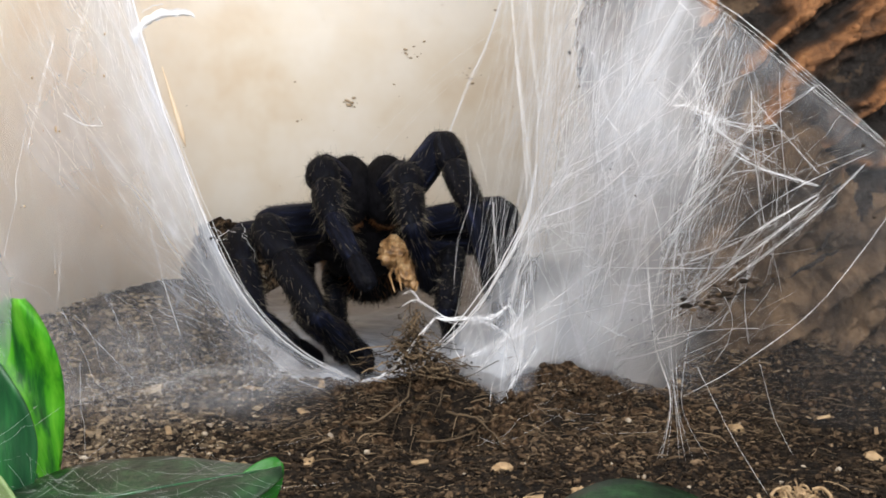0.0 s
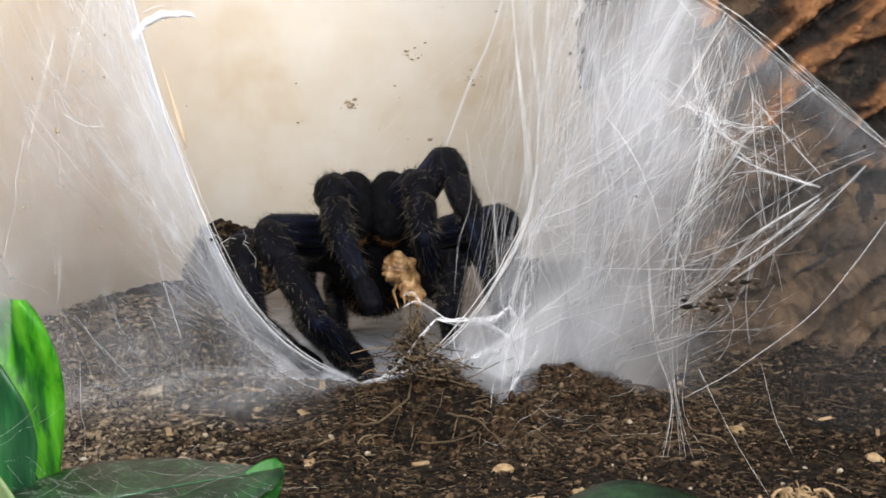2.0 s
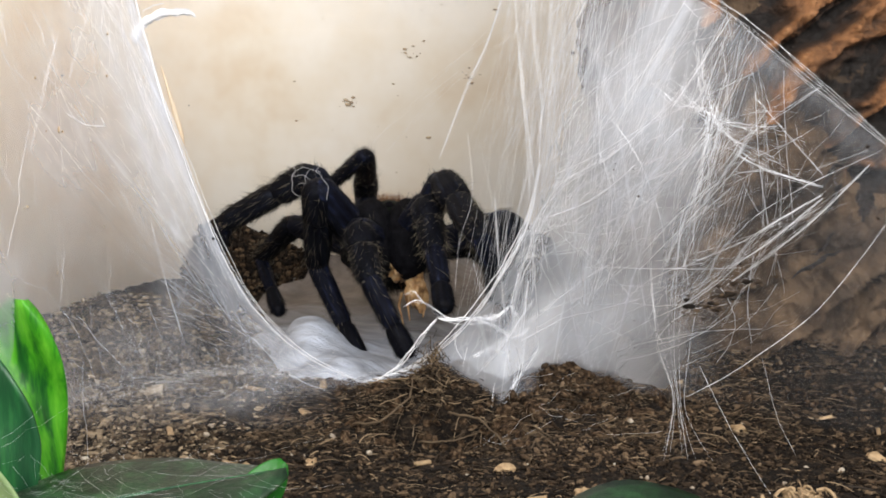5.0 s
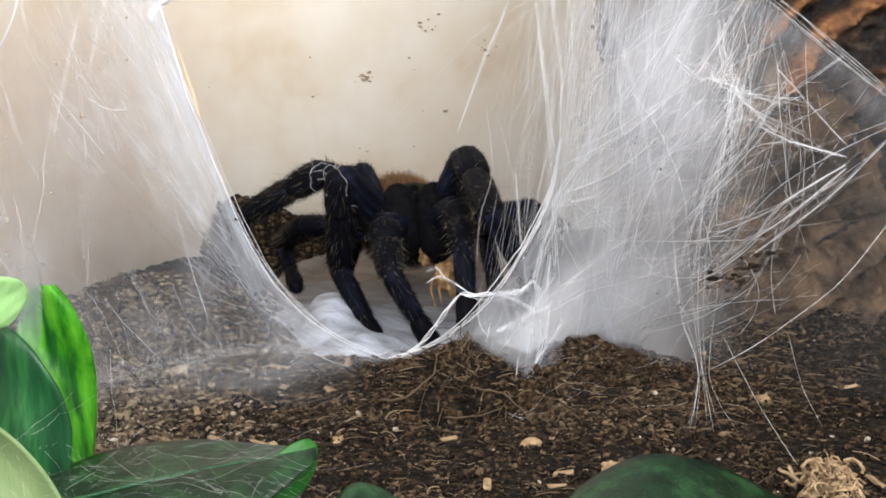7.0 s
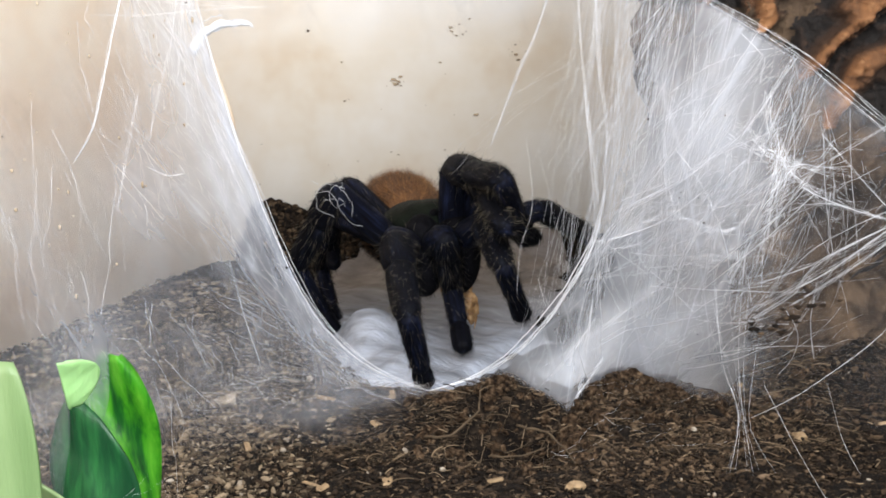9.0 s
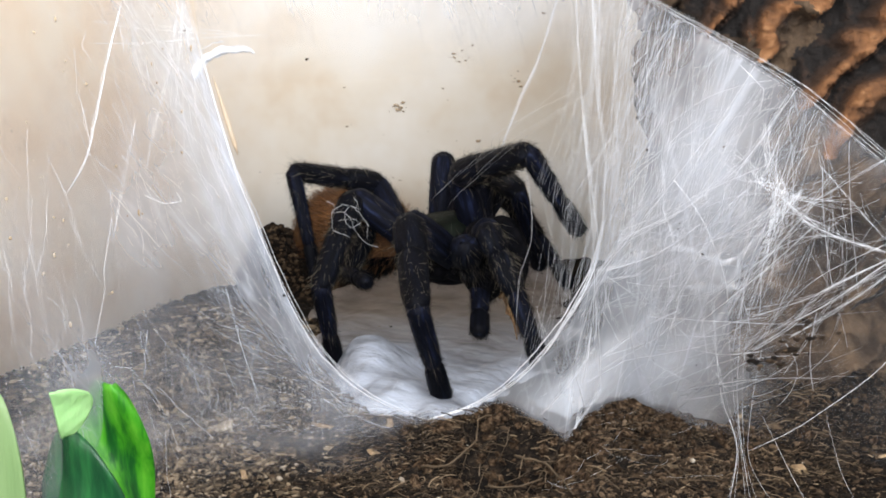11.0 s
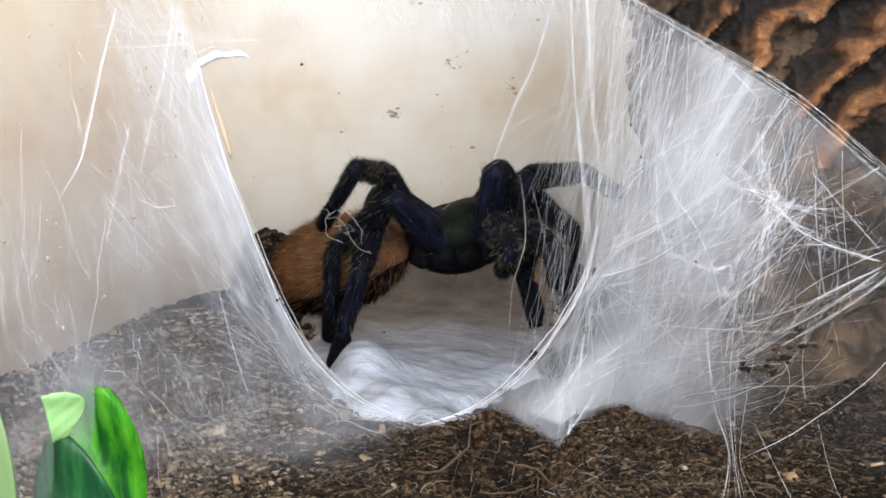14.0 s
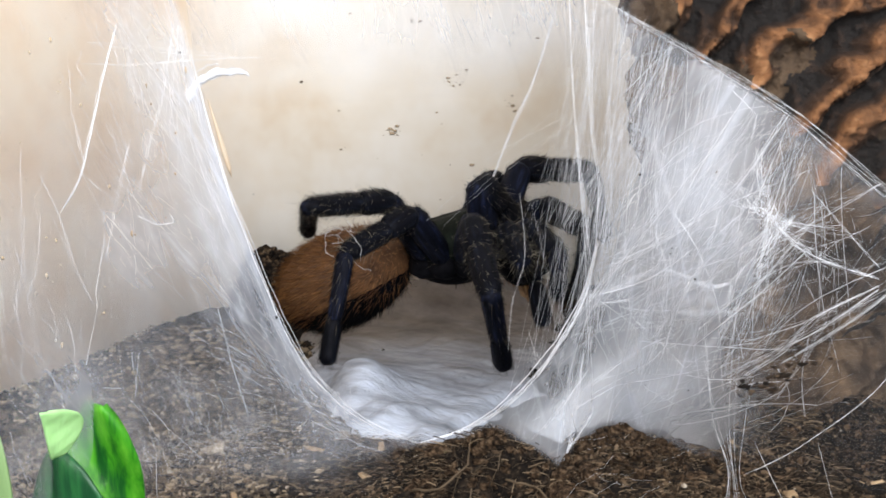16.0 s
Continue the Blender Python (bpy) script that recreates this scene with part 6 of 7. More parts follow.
limb_at("L1", 12.8, (0.0430, 0.1045, 0.0731), (0.0620, 0.1277, 0.0739), (0.0792, 0.1029, 0.0666))
limb_at("L1", 13, (0.0424, 0.1054, 0.0730), (0.0654, 0.1246, 0.0740), (0.0726, 0.0962, 0.0640))
limb_at("L1", 13.2, (0.0426, 0.1051, 0.0731), (0.0656, 0.1244, 0.0733), (0.0698, 0.0944, 0.0668))
limb_at("L1", 13.5, (0.0492, 0.1057, 0.0735), (0.0684, 0.1282, 0.0686), (0.0749, 0.0987, 0.0619))
limb_at("L1", 14, (0.0557, 0.1344, 0.0623), (0.0732, 0.1575, 0.0610), (0.0818, 0.1280, 0.0585))
limb_at("L1", 14.5, (0.0565, 0.1325, 0.0642), (0.0742, 0.1575, 0.0623), (0.0819, 0.1279, 0.0588))
limb_at("L1", 15, (0.0557, 0.1309, 0.0675), (0.0732, 0.1559, 0.0648), (0.0795, 0.1277, 0.0561))
limb_at("L1", 15.5, (0.0566, 0.1307, 0.0673), (0.0748, 0.1535, 0.0640), (0.0807, 0.1234, 0.0565))
limb_at("L1", 16, (0.0532, 0.1292, 0.0713), (0.0754, 0.1499, 0.0684), (0.0775, 0.1229, 0.0521))
limb_at("L2", 0, (0.0597, 0.0639, 0.0571), (0.0598, 0.0396, 0.0431), (0.0578, 0.0187, 0.0231))
limb_at("L2", 1, (0.0598, 0.0643, 0.0563), (0.0599, 0.0401, 0.0423), (0.0577, 0.0180, 0.0236))
limb_at("L2", 2, (0.0598, 0.0642, 0.0557), (0.0599, 0.0400, 0.0418), (0.0575, 0.0173, 0.0238))
limb_at("L2", 2.5, (0.0595, 0.0679, 0.0543), (0.0599, 0.0432, 0.0410), (0.0580, 0.0217, 0.0217))
limb_at("L2", 3, (0.0600, 0.0714, 0.0533), (0.0603, 0.0469, 0.0397), (0.0586, 0.0250, 0.0208))
limb_at("L2", 3.5, (0.0637, 0.0830, 0.0534), (0.0614, 0.0602, 0.0372), (0.0619, 0.0392, 0.0176))
limb_at("L2", 6.5, (0.0633, 0.0832, 0.0502), (0.0613, 0.0603, 0.0342), (0.0609, 0.0375, 0.0165))
limb_at("L2", 7, (0.0637, 0.0835, 0.0479), (0.0611, 0.0604, 0.0320), (0.0604, 0.0359, 0.0163))
limb_at("L2", 7.5, (0.0648, 0.1009, 0.0448), (0.0633, 0.0778, 0.0311), (0.0617, 0.0524, 0.0202))
limb_at("L2", 8, (0.0625, 0.1025, 0.0456), (0.0631, 0.0762, 0.0372), (0.0627, 0.0491, 0.0282))
limb_at("L2", 8.5, (0.0613, 0.1030, 0.0514), (0.0633, 0.0755, 0.0468), (0.0641, 0.0469, 0.0391))
limb_at("L2", 9, (0.0402, 0.0759, 0.0622), (0.0454, 0.0492, 0.0559), (0.0536, 0.0756, 0.0473))
limb_at("L2", 11.5, (0.0399, 0.1288, 0.0641), (0.0532, 0.1040, 0.0613), (0.0574, 0.1175, 0.0368))
limb_at("L2", 12, (0.0404, 0.1318, 0.0650), (0.0554, 0.1086, 0.0601), (0.0623, 0.1218, 0.0354))
limb_at("L2", 12.5, (0.0492, 0.1376, 0.0592), (0.0614, 0.1167, 0.0468), (0.0613, 0.1267, 0.0187))
limb_at("L2", 13, (0.0520, 0.1418, 0.0596), (0.0597, 0.1193, 0.0482), (0.0615, 0.1267, 0.0182))
limb_at("L2", 13.5, (0.0549, 0.1416, 0.0594), (0.0631, 0.1191, 0.0488), (0.0636, 0.1286, 0.0183))
limb_at("L2", 14.5, (0.0625, 0.1365, 0.0559), (0.0697, 0.1116, 0.0554), (0.0684, 0.1293, 0.0316))
limb_at("L2", 16, (0.0642, 0.1347, 0.0603), (0.0715, 0.1095, 0.0577), (0.0697, 0.1275, 0.0344))
limb_at("L3", 0, (0.0592, 0.0774, 0.0471), (0.0699, 0.0936, 0.0331), (0.0648, 0.0687, 0.0241))
limb_at("L3", 1, (0.0594, 0.0777, 0.0461), (0.0701, 0.0941, 0.0322), (0.0648, 0.0688, 0.0244))
limb_at("L3", 2, (0.0599, 0.0782, 0.0452), (0.0701, 0.0949, 0.0314), (0.0646, 0.0695, 0.0243))
limb_at("L3", 2.5, (0.0543, 0.1070, 0.0392), (0.0553, 0.1244, 0.0231), (0.0542, 0.0984, 0.0165))
limb_at("L3", 4, (0.0669, 0.1026, 0.0496), (0.0776, 0.1204, 0.0374), (0.0789, 0.0960, 0.0275))
limb_at("L3", 6.5, (0.0672, 0.1027, 0.0459), (0.0778, 0.1201, 0.0319), (0.0797, 0.0940, 0.0242))
limb_at("L3", 7, (0.0662, 0.1032, 0.0448), (0.0797, 0.1183, 0.0309), (0.0805, 0.0924, 0.0248))
limb_at("L3", 7.5, (0.0649, 0.1031, 0.0460), (0.0775, 0.1156, 0.0305), (0.0811, 0.0893, 0.0250))
limb_at("L3", 8, (0.0647, 0.1019, 0.0441), (0.0768, 0.1167, 0.0311), (0.0804, 0.0900, 0.0243))
limb_at("L3", 9, (0.0616, 0.1009, 0.0512), (0.0721, 0.1180, 0.0378), (0.0761, 0.0924, 0.0275))
limb_at("L3", 11.5, (0.0431, 0.1291, 0.0582), (0.0541, 0.1426, 0.0436), (0.0615, 0.1177, 0.0334))
limb_at("L3", 12, (0.0428, 0.1309, 0.0575), (0.0539, 0.1441, 0.0412), (0.0581, 0.1196, 0.0326))
limb_at("L3", 12.5, (0.0541, 0.1302, 0.0552), (0.0640, 0.1451, 0.0386), (0.0635, 0.1195, 0.0337))
limb_at("L3", 13, (0.0574, 0.1282, 0.0566), (0.0685, 0.1458, 0.0439), (0.0687, 0.1226, 0.0315))
limb_at("L3", 14, (0.0481, 0.1278, 0.0663), (0.0498, 0.1408, 0.0472), (0.0581, 0.1339, 0.0171))
limb_at("L3", 14.5, (0.0465, 0.1316, 0.0653), (0.0501, 0.1491, 0.0487), (0.0546, 0.1264, 0.0374))
limb_at("L3", 16, (0.0450, 0.1317, 0.0685), (0.0554, 0.1477, 0.0549), (0.0596, 0.1249, 0.0418))
limb_at("L4", 0, (0.0473, 0.0620, 0.0466), (0.0463, 0.0341, 0.0390), (0.0473, 0.0637, 0.0245))
limb_at("L4", 2, (0.0474, 0.0625, 0.0452), (0.0464, 0.0345, 0.0377), (0.0470, 0.0648, 0.0246))
limb_at("L4", 2.5, (0.0432, 0.1182, 0.0391), (0.0429, 0.0903, 0.0306), (0.0443, 0.0572, 0.0283))
limb_at("L4", 3.5, (0.0533, 0.1255, 0.0413), (0.0552, 0.0971, 0.0409), (0.0553, 0.0638, 0.0365))
limb_at("L4", 6.5, (0.0536, 0.1253, 0.0361), (0.0578, 0.0971, 0.0376), (0.0585, 0.0654, 0.0317))
limb_at("L4", 7, (0.0461, 0.1311, 0.0444), (0.0507, 0.1033, 0.0357), (0.0530, 0.0713, 0.0284))
limb_at("L4", 7.5, (0.0408, 0.0902, 0.0560), (0.0440, 0.0634, 0.0455), (0.0449, 0.0924, 0.0299))
limb_at("L4", 7.7, (0.0386, 0.0913, 0.0576), (0.0426, 0.0644, 0.0475), (0.0439, 0.0930, 0.0311))
limb_at("L4", 8, (0.0362, 0.0947, 0.0603), (0.0406, 0.0676, 0.0513), (0.0422, 0.0961, 0.0348))
limb_at("L4", 8.5, (0.0274, 0.1117, 0.0699), (0.0331, 0.0858, 0.0575), (0.0377, 0.0543, 0.0518))
limb_at("L4", 8.8, (0.0317, 0.1226, 0.0597), (0.0340, 0.0946, 0.0501), (0.0373, 0.0618, 0.0493))
limb_at("L4", 9, (0.0365, 0.1271, 0.0502), (0.0445, 0.0990, 0.0519), (0.0512, 0.0663, 0.0522))
limb_at("L4", 11.5, (0.0261, 0.1244, 0.0675), (0.0259, 0.1480, 0.0501), (0.0283, 0.1164, 0.0441))
limb_at("L4", 12, (0.0177, 0.1287, 0.0663), (0.0190, 0.1502, 0.0476), (0.0224, 0.1170, 0.0436))
limb_at("L4", 12.5, (0.0302, 0.1326, 0.0653), (0.0331, 0.1057, 0.0548), (0.0321, 0.1356, 0.0408))
limb_at("L4", 12.8, (0.0212, 0.1187, 0.0710), (0.0253, 0.0919, 0.0606), (0.0261, 0.1205, 0.0440))
limb_at("L4", 13, (0.0183, 0.1185, 0.0693), (0.0239, 0.0913, 0.0607), (0.0261, 0.1198, 0.0442))
limb_at("L4", 13.2, (0.0155, 0.1290, 0.0647), (0.0125, 0.1549, 0.0502), (0.0129, 0.1235, 0.0456))
limb_at("L4", 13.5, (0.0191, 0.1379, 0.0552), (0.0138, 0.1617, 0.0421), (0.0143, 0.1286, 0.0398))
limb_at("L4", 14, (0.0191, 0.1395, 0.0529), (0.0137, 0.1652, 0.0393), (0.0141, 0.1320, 0.0371))
limb_at("L4", 16, (0.0226, 0.1418, 0.0562), (0.0175, 0.1677, 0.0427), (0.0159, 0.1344, 0.0402))
limb_at("PR", 0, (0.0168, 0.0546, 0.0689), (0.0207, 0.0398, 0.0586), (0.0295, 0.0277, 0.0453))
limb_at("PR", 0.2, (0.0176, 0.0517, 0.0644), (0.0225, 0.0370, 0.0544), (0.0311, 0.0227, 0.0433))
limb_at("PR", 0.4, (0.0176, 0.0513, 0.0627), (0.0225, 0.0365, 0.0527), (0.0311, 0.0222, 0.0417))
limb_at("PR", 0.5, (0.0168, 0.0514, 0.0618), (0.0217, 0.0366, 0.0518), (0.0311, 0.0229, 0.0408))
limb_at("PR", 0.8, (0.0179, 0.0538, 0.0668), (0.0228, 0.0392, 0.0565), (0.0310, 0.0248, 0.0453))
limb_at("PR", 1, (0.0180, 0.0515, 0.0625), (0.0229, 0.0367, 0.0525), (0.0311, 0.0221, 0.0416))
limb_at("PR", 1.2, (0.0175, 0.0540, 0.0663), (0.0224, 0.0394, 0.0561), (0.0309, 0.0252, 0.0448))
limb_at("PR", 1.5, (0.0181, 0.0522, 0.0633), (0.0230, 0.0374, 0.0532), (0.0310, 0.0227, 0.0423))
limb_at("PR", 2, (0.0185, 0.0544, 0.0650), (0.0225, 0.0397, 0.0544), (0.0305, 0.0276, 0.0406))
limb_at("PR", 2.5, (0.0192, 0.0568, 0.0599), (0.0232, 0.0416, 0.0501), (0.0320, 0.0280, 0.0383))
limb_at("PR", 3, (0.0213, 0.0616, 0.0567), (0.0256, 0.0463, 0.0472), (0.0350, 0.0336, 0.0349))
limb_at("PR", 3.5, (0.0232, 0.0733, 0.0592), (0.0267, 0.0595, 0.0458), (0.0370, 0.0525, 0.0279))
limb_at("PR", 4, (0.0247, 0.0706, 0.0527), (0.0284, 0.0553, 0.0440), (0.0370, 0.0519, 0.0255))
limb_at("PR", 6.5, (0.0222, 0.0704, 0.0502), (0.0253, 0.0546, 0.0396), (0.0360, 0.0516, 0.0224))
limb_at("PR", 7, (0.0252, 0.0701, 0.0464), (0.0280, 0.0542, 0.0367), (0.0369, 0.0549, 0.0197))
limb_at("PR", 7.5, (0.0257, 0.0686, 0.0435), (0.0282, 0.0526, 0.0349), (0.0372, 0.0523, 0.0166))
limb_at("PR", 8, (0.0253, 0.0673, 0.0431), (0.0288, 0.0513, 0.0354), (0.0368, 0.0483, 0.0164))
limb_at("PR", 8.5, (0.0240, 0.0667, 0.0453), (0.0296, 0.0555, 0.0321), (0.0362, 0.0469, 0.0167))
limb_at("PR", 9, (0.0307, 0.0670, 0.0496), (0.0322, 0.0768, 0.0340), (0.0351, 0.0608, 0.0223))
limb_at("PR", 11.5, (0.0372, 0.0760, 0.0545), (0.0426, 0.0880, 0.0436), (0.0413, 0.0711, 0.0334))
limb_at("PR", 12, (0.0466, 0.0869, 0.0631), (0.0527, 0.0711, 0.0549), (0.0461, 0.0731, 0.0362))
limb_at("PR", 12.5, (0.0455, 0.0902, 0.0628), (0.0524, 0.0729, 0.0576), (0.0536, 0.0897, 0.0499))
limb_at("PR", 13, (0.0471, 0.0902, 0.0607), (0.0540, 0.0733, 0.0577), (0.0546, 0.0920, 0.0496))
limb_at("PR", 14, (0.0460, 0.0892, 0.0567), (0.0487, 0.0704, 0.0544), (0.0474, 0.0888, 0.0446))
limb_at("PR", 16, (0.0492, 0.0891, 0.0584), (0.0517, 0.0705, 0.0573), (0.0536, 0.0890, 0.0477))
limb_at("PL", 0, (0.0367, 0.0539, 0.0675), (0.0385, 0.0386, 0.0573), (0.0427, 0.0489, 0.0407))
limb_at("PL", 0.2, (0.0352, 0.0590, 0.0728), (0.0373, 0.0440, 0.0621), (0.0397, 0.0542, 0.0450))
limb_at("PL", 0.4, (0.0376, 0.0583, 0.0705), (0.0397, 0.0433, 0.0600), (0.0422, 0.0533, 0.0429))
limb_at("PL", 0.5, (0.0377, 0.0576, 0.0697), (0.0397, 0.0425, 0.0593), (0.0422, 0.0525, 0.0422))
limb_at("PL", 0.8, (0.0384, 0.0570, 0.0683), (0.0405, 0.0419, 0.0579), (0.0429, 0.0518, 0.0408))
limb_at("PL", 1, (0.0381, 0.0576, 0.0688), (0.0401, 0.0424, 0.0584), (0.0426, 0.0524, 0.0412))
limb_at("PL", 1.2, (0.0382, 0.0614, 0.0710), (0.0403, 0.0464, 0.0603), (0.0428, 0.0562, 0.0431))
limb_at("PL", 1.5, (0.0388, 0.0576, 0.0679), (0.0408, 0.0425, 0.0575), (0.0433, 0.0524, 0.0403))
limb_at("PL", 2, (0.0390, 0.0569, 0.0656), (0.0410, 0.0418, 0.0551), (0.0429, 0.0534, 0.0388))
limb_at("PL", 2.5, (0.0390, 0.0662, 0.0667), (0.0408, 0.0515, 0.0556), (0.0432, 0.0604, 0.0378))
limb_at("PL", 3, (0.0397, 0.0677, 0.0632), (0.0419, 0.0521, 0.0536), (0.0440, 0.0626, 0.0367))
limb_at("PL", 3.5, (0.0427, 0.0786, 0.0620), (0.0451, 0.0633, 0.0520), (0.0468, 0.0487, 0.0381))
limb_at("PL", 4, (0.0404, 0.0739, 0.0565), (0.0431, 0.0587, 0.0488), (0.0452, 0.0426, 0.0383))
limb_at("PL", 6.5, (0.0411, 0.0741, 0.0545), (0.0434, 0.0587, 0.0456), (0.0461, 0.0439, 0.0322))
limb_at("PL", 7, (0.0435, 0.0739, 0.0504), (0.0449, 0.0564, 0.0428), (0.0456, 0.0448, 0.0262))
limb_at("PL", 7.5, (0.0434, 0.0733, 0.0501), (0.0455, 0.0586, 0.0373), (0.0464, 0.0599, 0.0178))
limb_at("PL", 8, (0.0423, 0.0720, 0.0475), (0.0455, 0.0576, 0.0376), (0.0471, 0.0560, 0.0166))
limb_at("PL", 8.5, (0.0401, 0.0722, 0.0517), (0.0443, 0.0559, 0.0429), (0.0504, 0.0638, 0.0257))
limb_at("PL", 9, (0.0407, 0.0726, 0.0514), (0.0453, 0.0560, 0.0447), (0.0502, 0.0670, 0.0287))
limb_at("PL", 11.5, (0.0413, 0.0808, 0.0583), (0.0511, 0.0722, 0.0382), (0.0562, 0.0598, 0.0239))
limb_at("PL", 12, (0.0517, 0.0878, 0.0553), (0.0562, 0.0708, 0.0527), (0.0575, 0.0540, 0.0423))
limb_at("PL", 12.5, (0.0529, 0.0910, 0.0542), (0.0603, 0.0739, 0.0516), (0.0593, 0.0542, 0.0460))
limb_at("PL", 16, (0.0554, 0.0958, 0.0602), (0.0620, 0.0784, 0.0558), (0.0609, 0.0588, 0.0498))

ANGLE = {"P": 14, "1": 38, "2": 70, "3": 104, "4": 140}
LENGTH = {"P": (0.0195, 0.0185, 0.020), "1": (0.027, 0.030, 0.031), "2": (0.028, 0.028, 0.029), "3": (0.025, 0.024, 0.027), "4": (0.026, 0.029, 0.033)}


def limb_kind(name):
    return "P" if name[0] == "P" else name[1]


def coxa(name):
    side, a = (1 if "R" in name else -1), radians(ANGLE[limb_kind(name)])
    r = 0.0105 if name[0] == "P" else 0.0095
    return Vector((side * math.sin(a) * r * 0.9, math.cos(a) * r * 1.1, -0.004)), Vector((side * math.sin(a), math.cos(a), 0))


def segment_mesh(name, length, r0, r1, bulge, material, hairs, rng, pale=0, tip_round=0.5):
    """A leg segment along +Y with rounded ends, grooves and a coat of setae."""
    n, sides = 18, 12
    soup = Soup()
    s = 0.5 - 0.5 * np.cos(np.linspace(0, np.pi, n))
    r = r0 + (r1 - r0) * s + bulge * np.sin(np.pi * s)
    cap = min(0.45, 0.9 * r0 / length)
    r = r * np.minimum(1, np.sqrt(np.clip(1 - (1 - np.minimum(s / cap, 1)) ** 2, 0.004, 1))) * np.minimum(1, np.sqrt(np.clip(1 - (1 - np.minimum((1 - s) / cap, 1)) ** 2, 0.004, 1)))
    y = -0.5 * r0 + (length + 0.5 * r0 + 0.5 * r1) * s
    ang = np.arange(sides) * 2 * np.pi / sides
    ring = np.zeros((n, sides, 3))
    for i in range(n):
        w = 1 + 0.05 * np.cos(2 * ang) + 0.04 * np.sin(5 * ang + 3 * s[i])
        ring[i] = np.stack([r[i] * w * np.cos(ang), np.full(sides, y[i]), r[i] * w * np.sin(ang)], 1)
    faces = [(k * sides + a, k * sides + (a + 1) % sides, (k + 1) * sides + (a + 1) % sides, (k + 1) * sides + a) for k in range(n - 1) for a in range(sides)]
    faces += [tuple(range(sides)), tuple((n - 1) * sides + a for a in range(sides))[::-1]]
    soup.add(ring.reshape(-1, 3), faces, 0)
    for k in range(hairs + pale):
        u, a = rng.uniform(0.03, 0.98), rng.uniform(0, 6.283)
        rr = np.interp(u, s, r) * 0.96
        root = np.array((rr * math.cos(a), -0.5 * r0 + (length + 0.5 * r0 + 0.5 * r1) * u, rr * math.sin(a)))
        way = np.array((math.cos(a), rng.uniform(1.1, 2.6), math.sin(a))) + rng.normal(0, 0.25, 3)
        if k < hairs:
            soup.hair(root, way, rng.uniform(0.0008, 0.0022), 0.00005, 1)
        else:
            soup.hair(root, way * (1, 0.75, 1), rng.uniform(0.0022, 0.0052), 0.000036, 2)
    return soup.mesh(name, [material, M["dark_hair"], M["pale_hair"]])


rng = np.random.default_rng(11)
SEGMENTS = {}
for kind, (l1, l2, l3) in LENGTH.items():
    g = {"P": 0.94, "1": 0.98, "2": 0.91, "3": 0.80, "4": 0.78}[kind]
    SEGMENTS[kind] = {
        "femur": (0.0, segment_mesh("femur", l1, 0.0036 * g, 0.0038 * g, 0.0005, M["blue"], 860, rng, 20)),
        "patella": (0.0, segment_mesh("patella", l2 * 0.40, 0.0040 * g, 0.0038 * g, 0.0003, M["black"], 760, rng, 70)),
        "tibia": (l2 * 0.40, segment_mesh("tibia", l2 * 0.60, 0.0037 * g, 0.0031 * g, 0.0002, M["black"], 900, rng, 170)),
        "metatarsus": (0.0, segment_mesh("metatarsus", l3 * 0.62, 0.0028 * g, 0.0022 * g, 0.0001, M["blue"], 760, rng, 60)),
        "tarsus": (l3 * 0.62, segment_mesh("tarsus", l3 * 0.38, 0.0023 * g, 0.0025 * g, 0.0002, M["black"], 520, rng, 4, 0.9)),
    }

spider = new("tarantula")
tagged(spider, "hairy blue-black tarantula with rusty orange abdomen and tan-fringed legs", "spider")


def dome(name, fn, nu, nv, material, parent, label="", hair=None, below=None):
    """A closed shape from a function of two angles; hair: count, length, slot material."""
    soup = Soup()
    v = [fn(2 * math.pi * i / nu, math.pi * (j + 0.5) / nv) for j in range(nv) for i in range(nu)]
    f = [(j * nu + i, j * nu + (i + 1) % nu, (j + 1) * nu + (i + 1) % nu, (j + 1) * nu + i) for j in range(nv - 1) for i in range(nu)]
    f += [tuple(range(nu))[::-1], tuple((nv - 1) * nu + i for i in range(nu))]
    soup.add(np.array(v), f, 0)
    mats = [material]
    if hair:
        count, long, thick, hair_mat, back = hair
        mats.append(hair_mat)
        r = np.random.default_rng(len(name) + count)
        c = np.mean(np.array(v), 0)
        for _ in range(count):
            root = np.array(fn(r.uniform(0, 6.283), math.acos(r.uniform(-1, 1))))
            out = root - c
            out /= np.linalg.norm(out)
            dark = below is not None and root[2] < below + r.normal(0, 0.0030)
            soup.hair(root - out * 0.0003, out * r.uniform(0.4, 1.0) + np.array(back) + r.normal(0, 0.22, 3), long * r.uniform(0.5, 1.2), thick, 2 if dark else 1)
        mats.append(M["dark_hair"])
        if below is not None:
            soup.i[:len(f)] = [2 if np.mean([v[k][2] for k in q]) < below else 0 for q in f]
    ob = new(name, soup.mesh(name, mats))
    ob.parent = parent
    return tagged(ob, label)


def carapace_shape(a, b):
    x, y, z = math.sin(b) * math.cos(a), math.sin(b) * math.sin(a), math.cos(b)
    wide = 0.0130 - 0.0018 * max(0, y) ** 2
    top = 0.0080 + 0.0022 * math.exp(-((y - 0.55) / 0.45) ** 2) - 0.0016 * math.exp(-(x / 0.16) ** 2 - ((y + 0.25) / 0.22) ** 2)
    groove = 1 - 0.025 * max(0, math.cos(5 * math.atan2(y + 0.2, x) * 2)) * (z > 0)
    return (wide * x * groove, 0.0148 * y, (top if z > 0 else 0.0068) * z * groove - 0.0005)


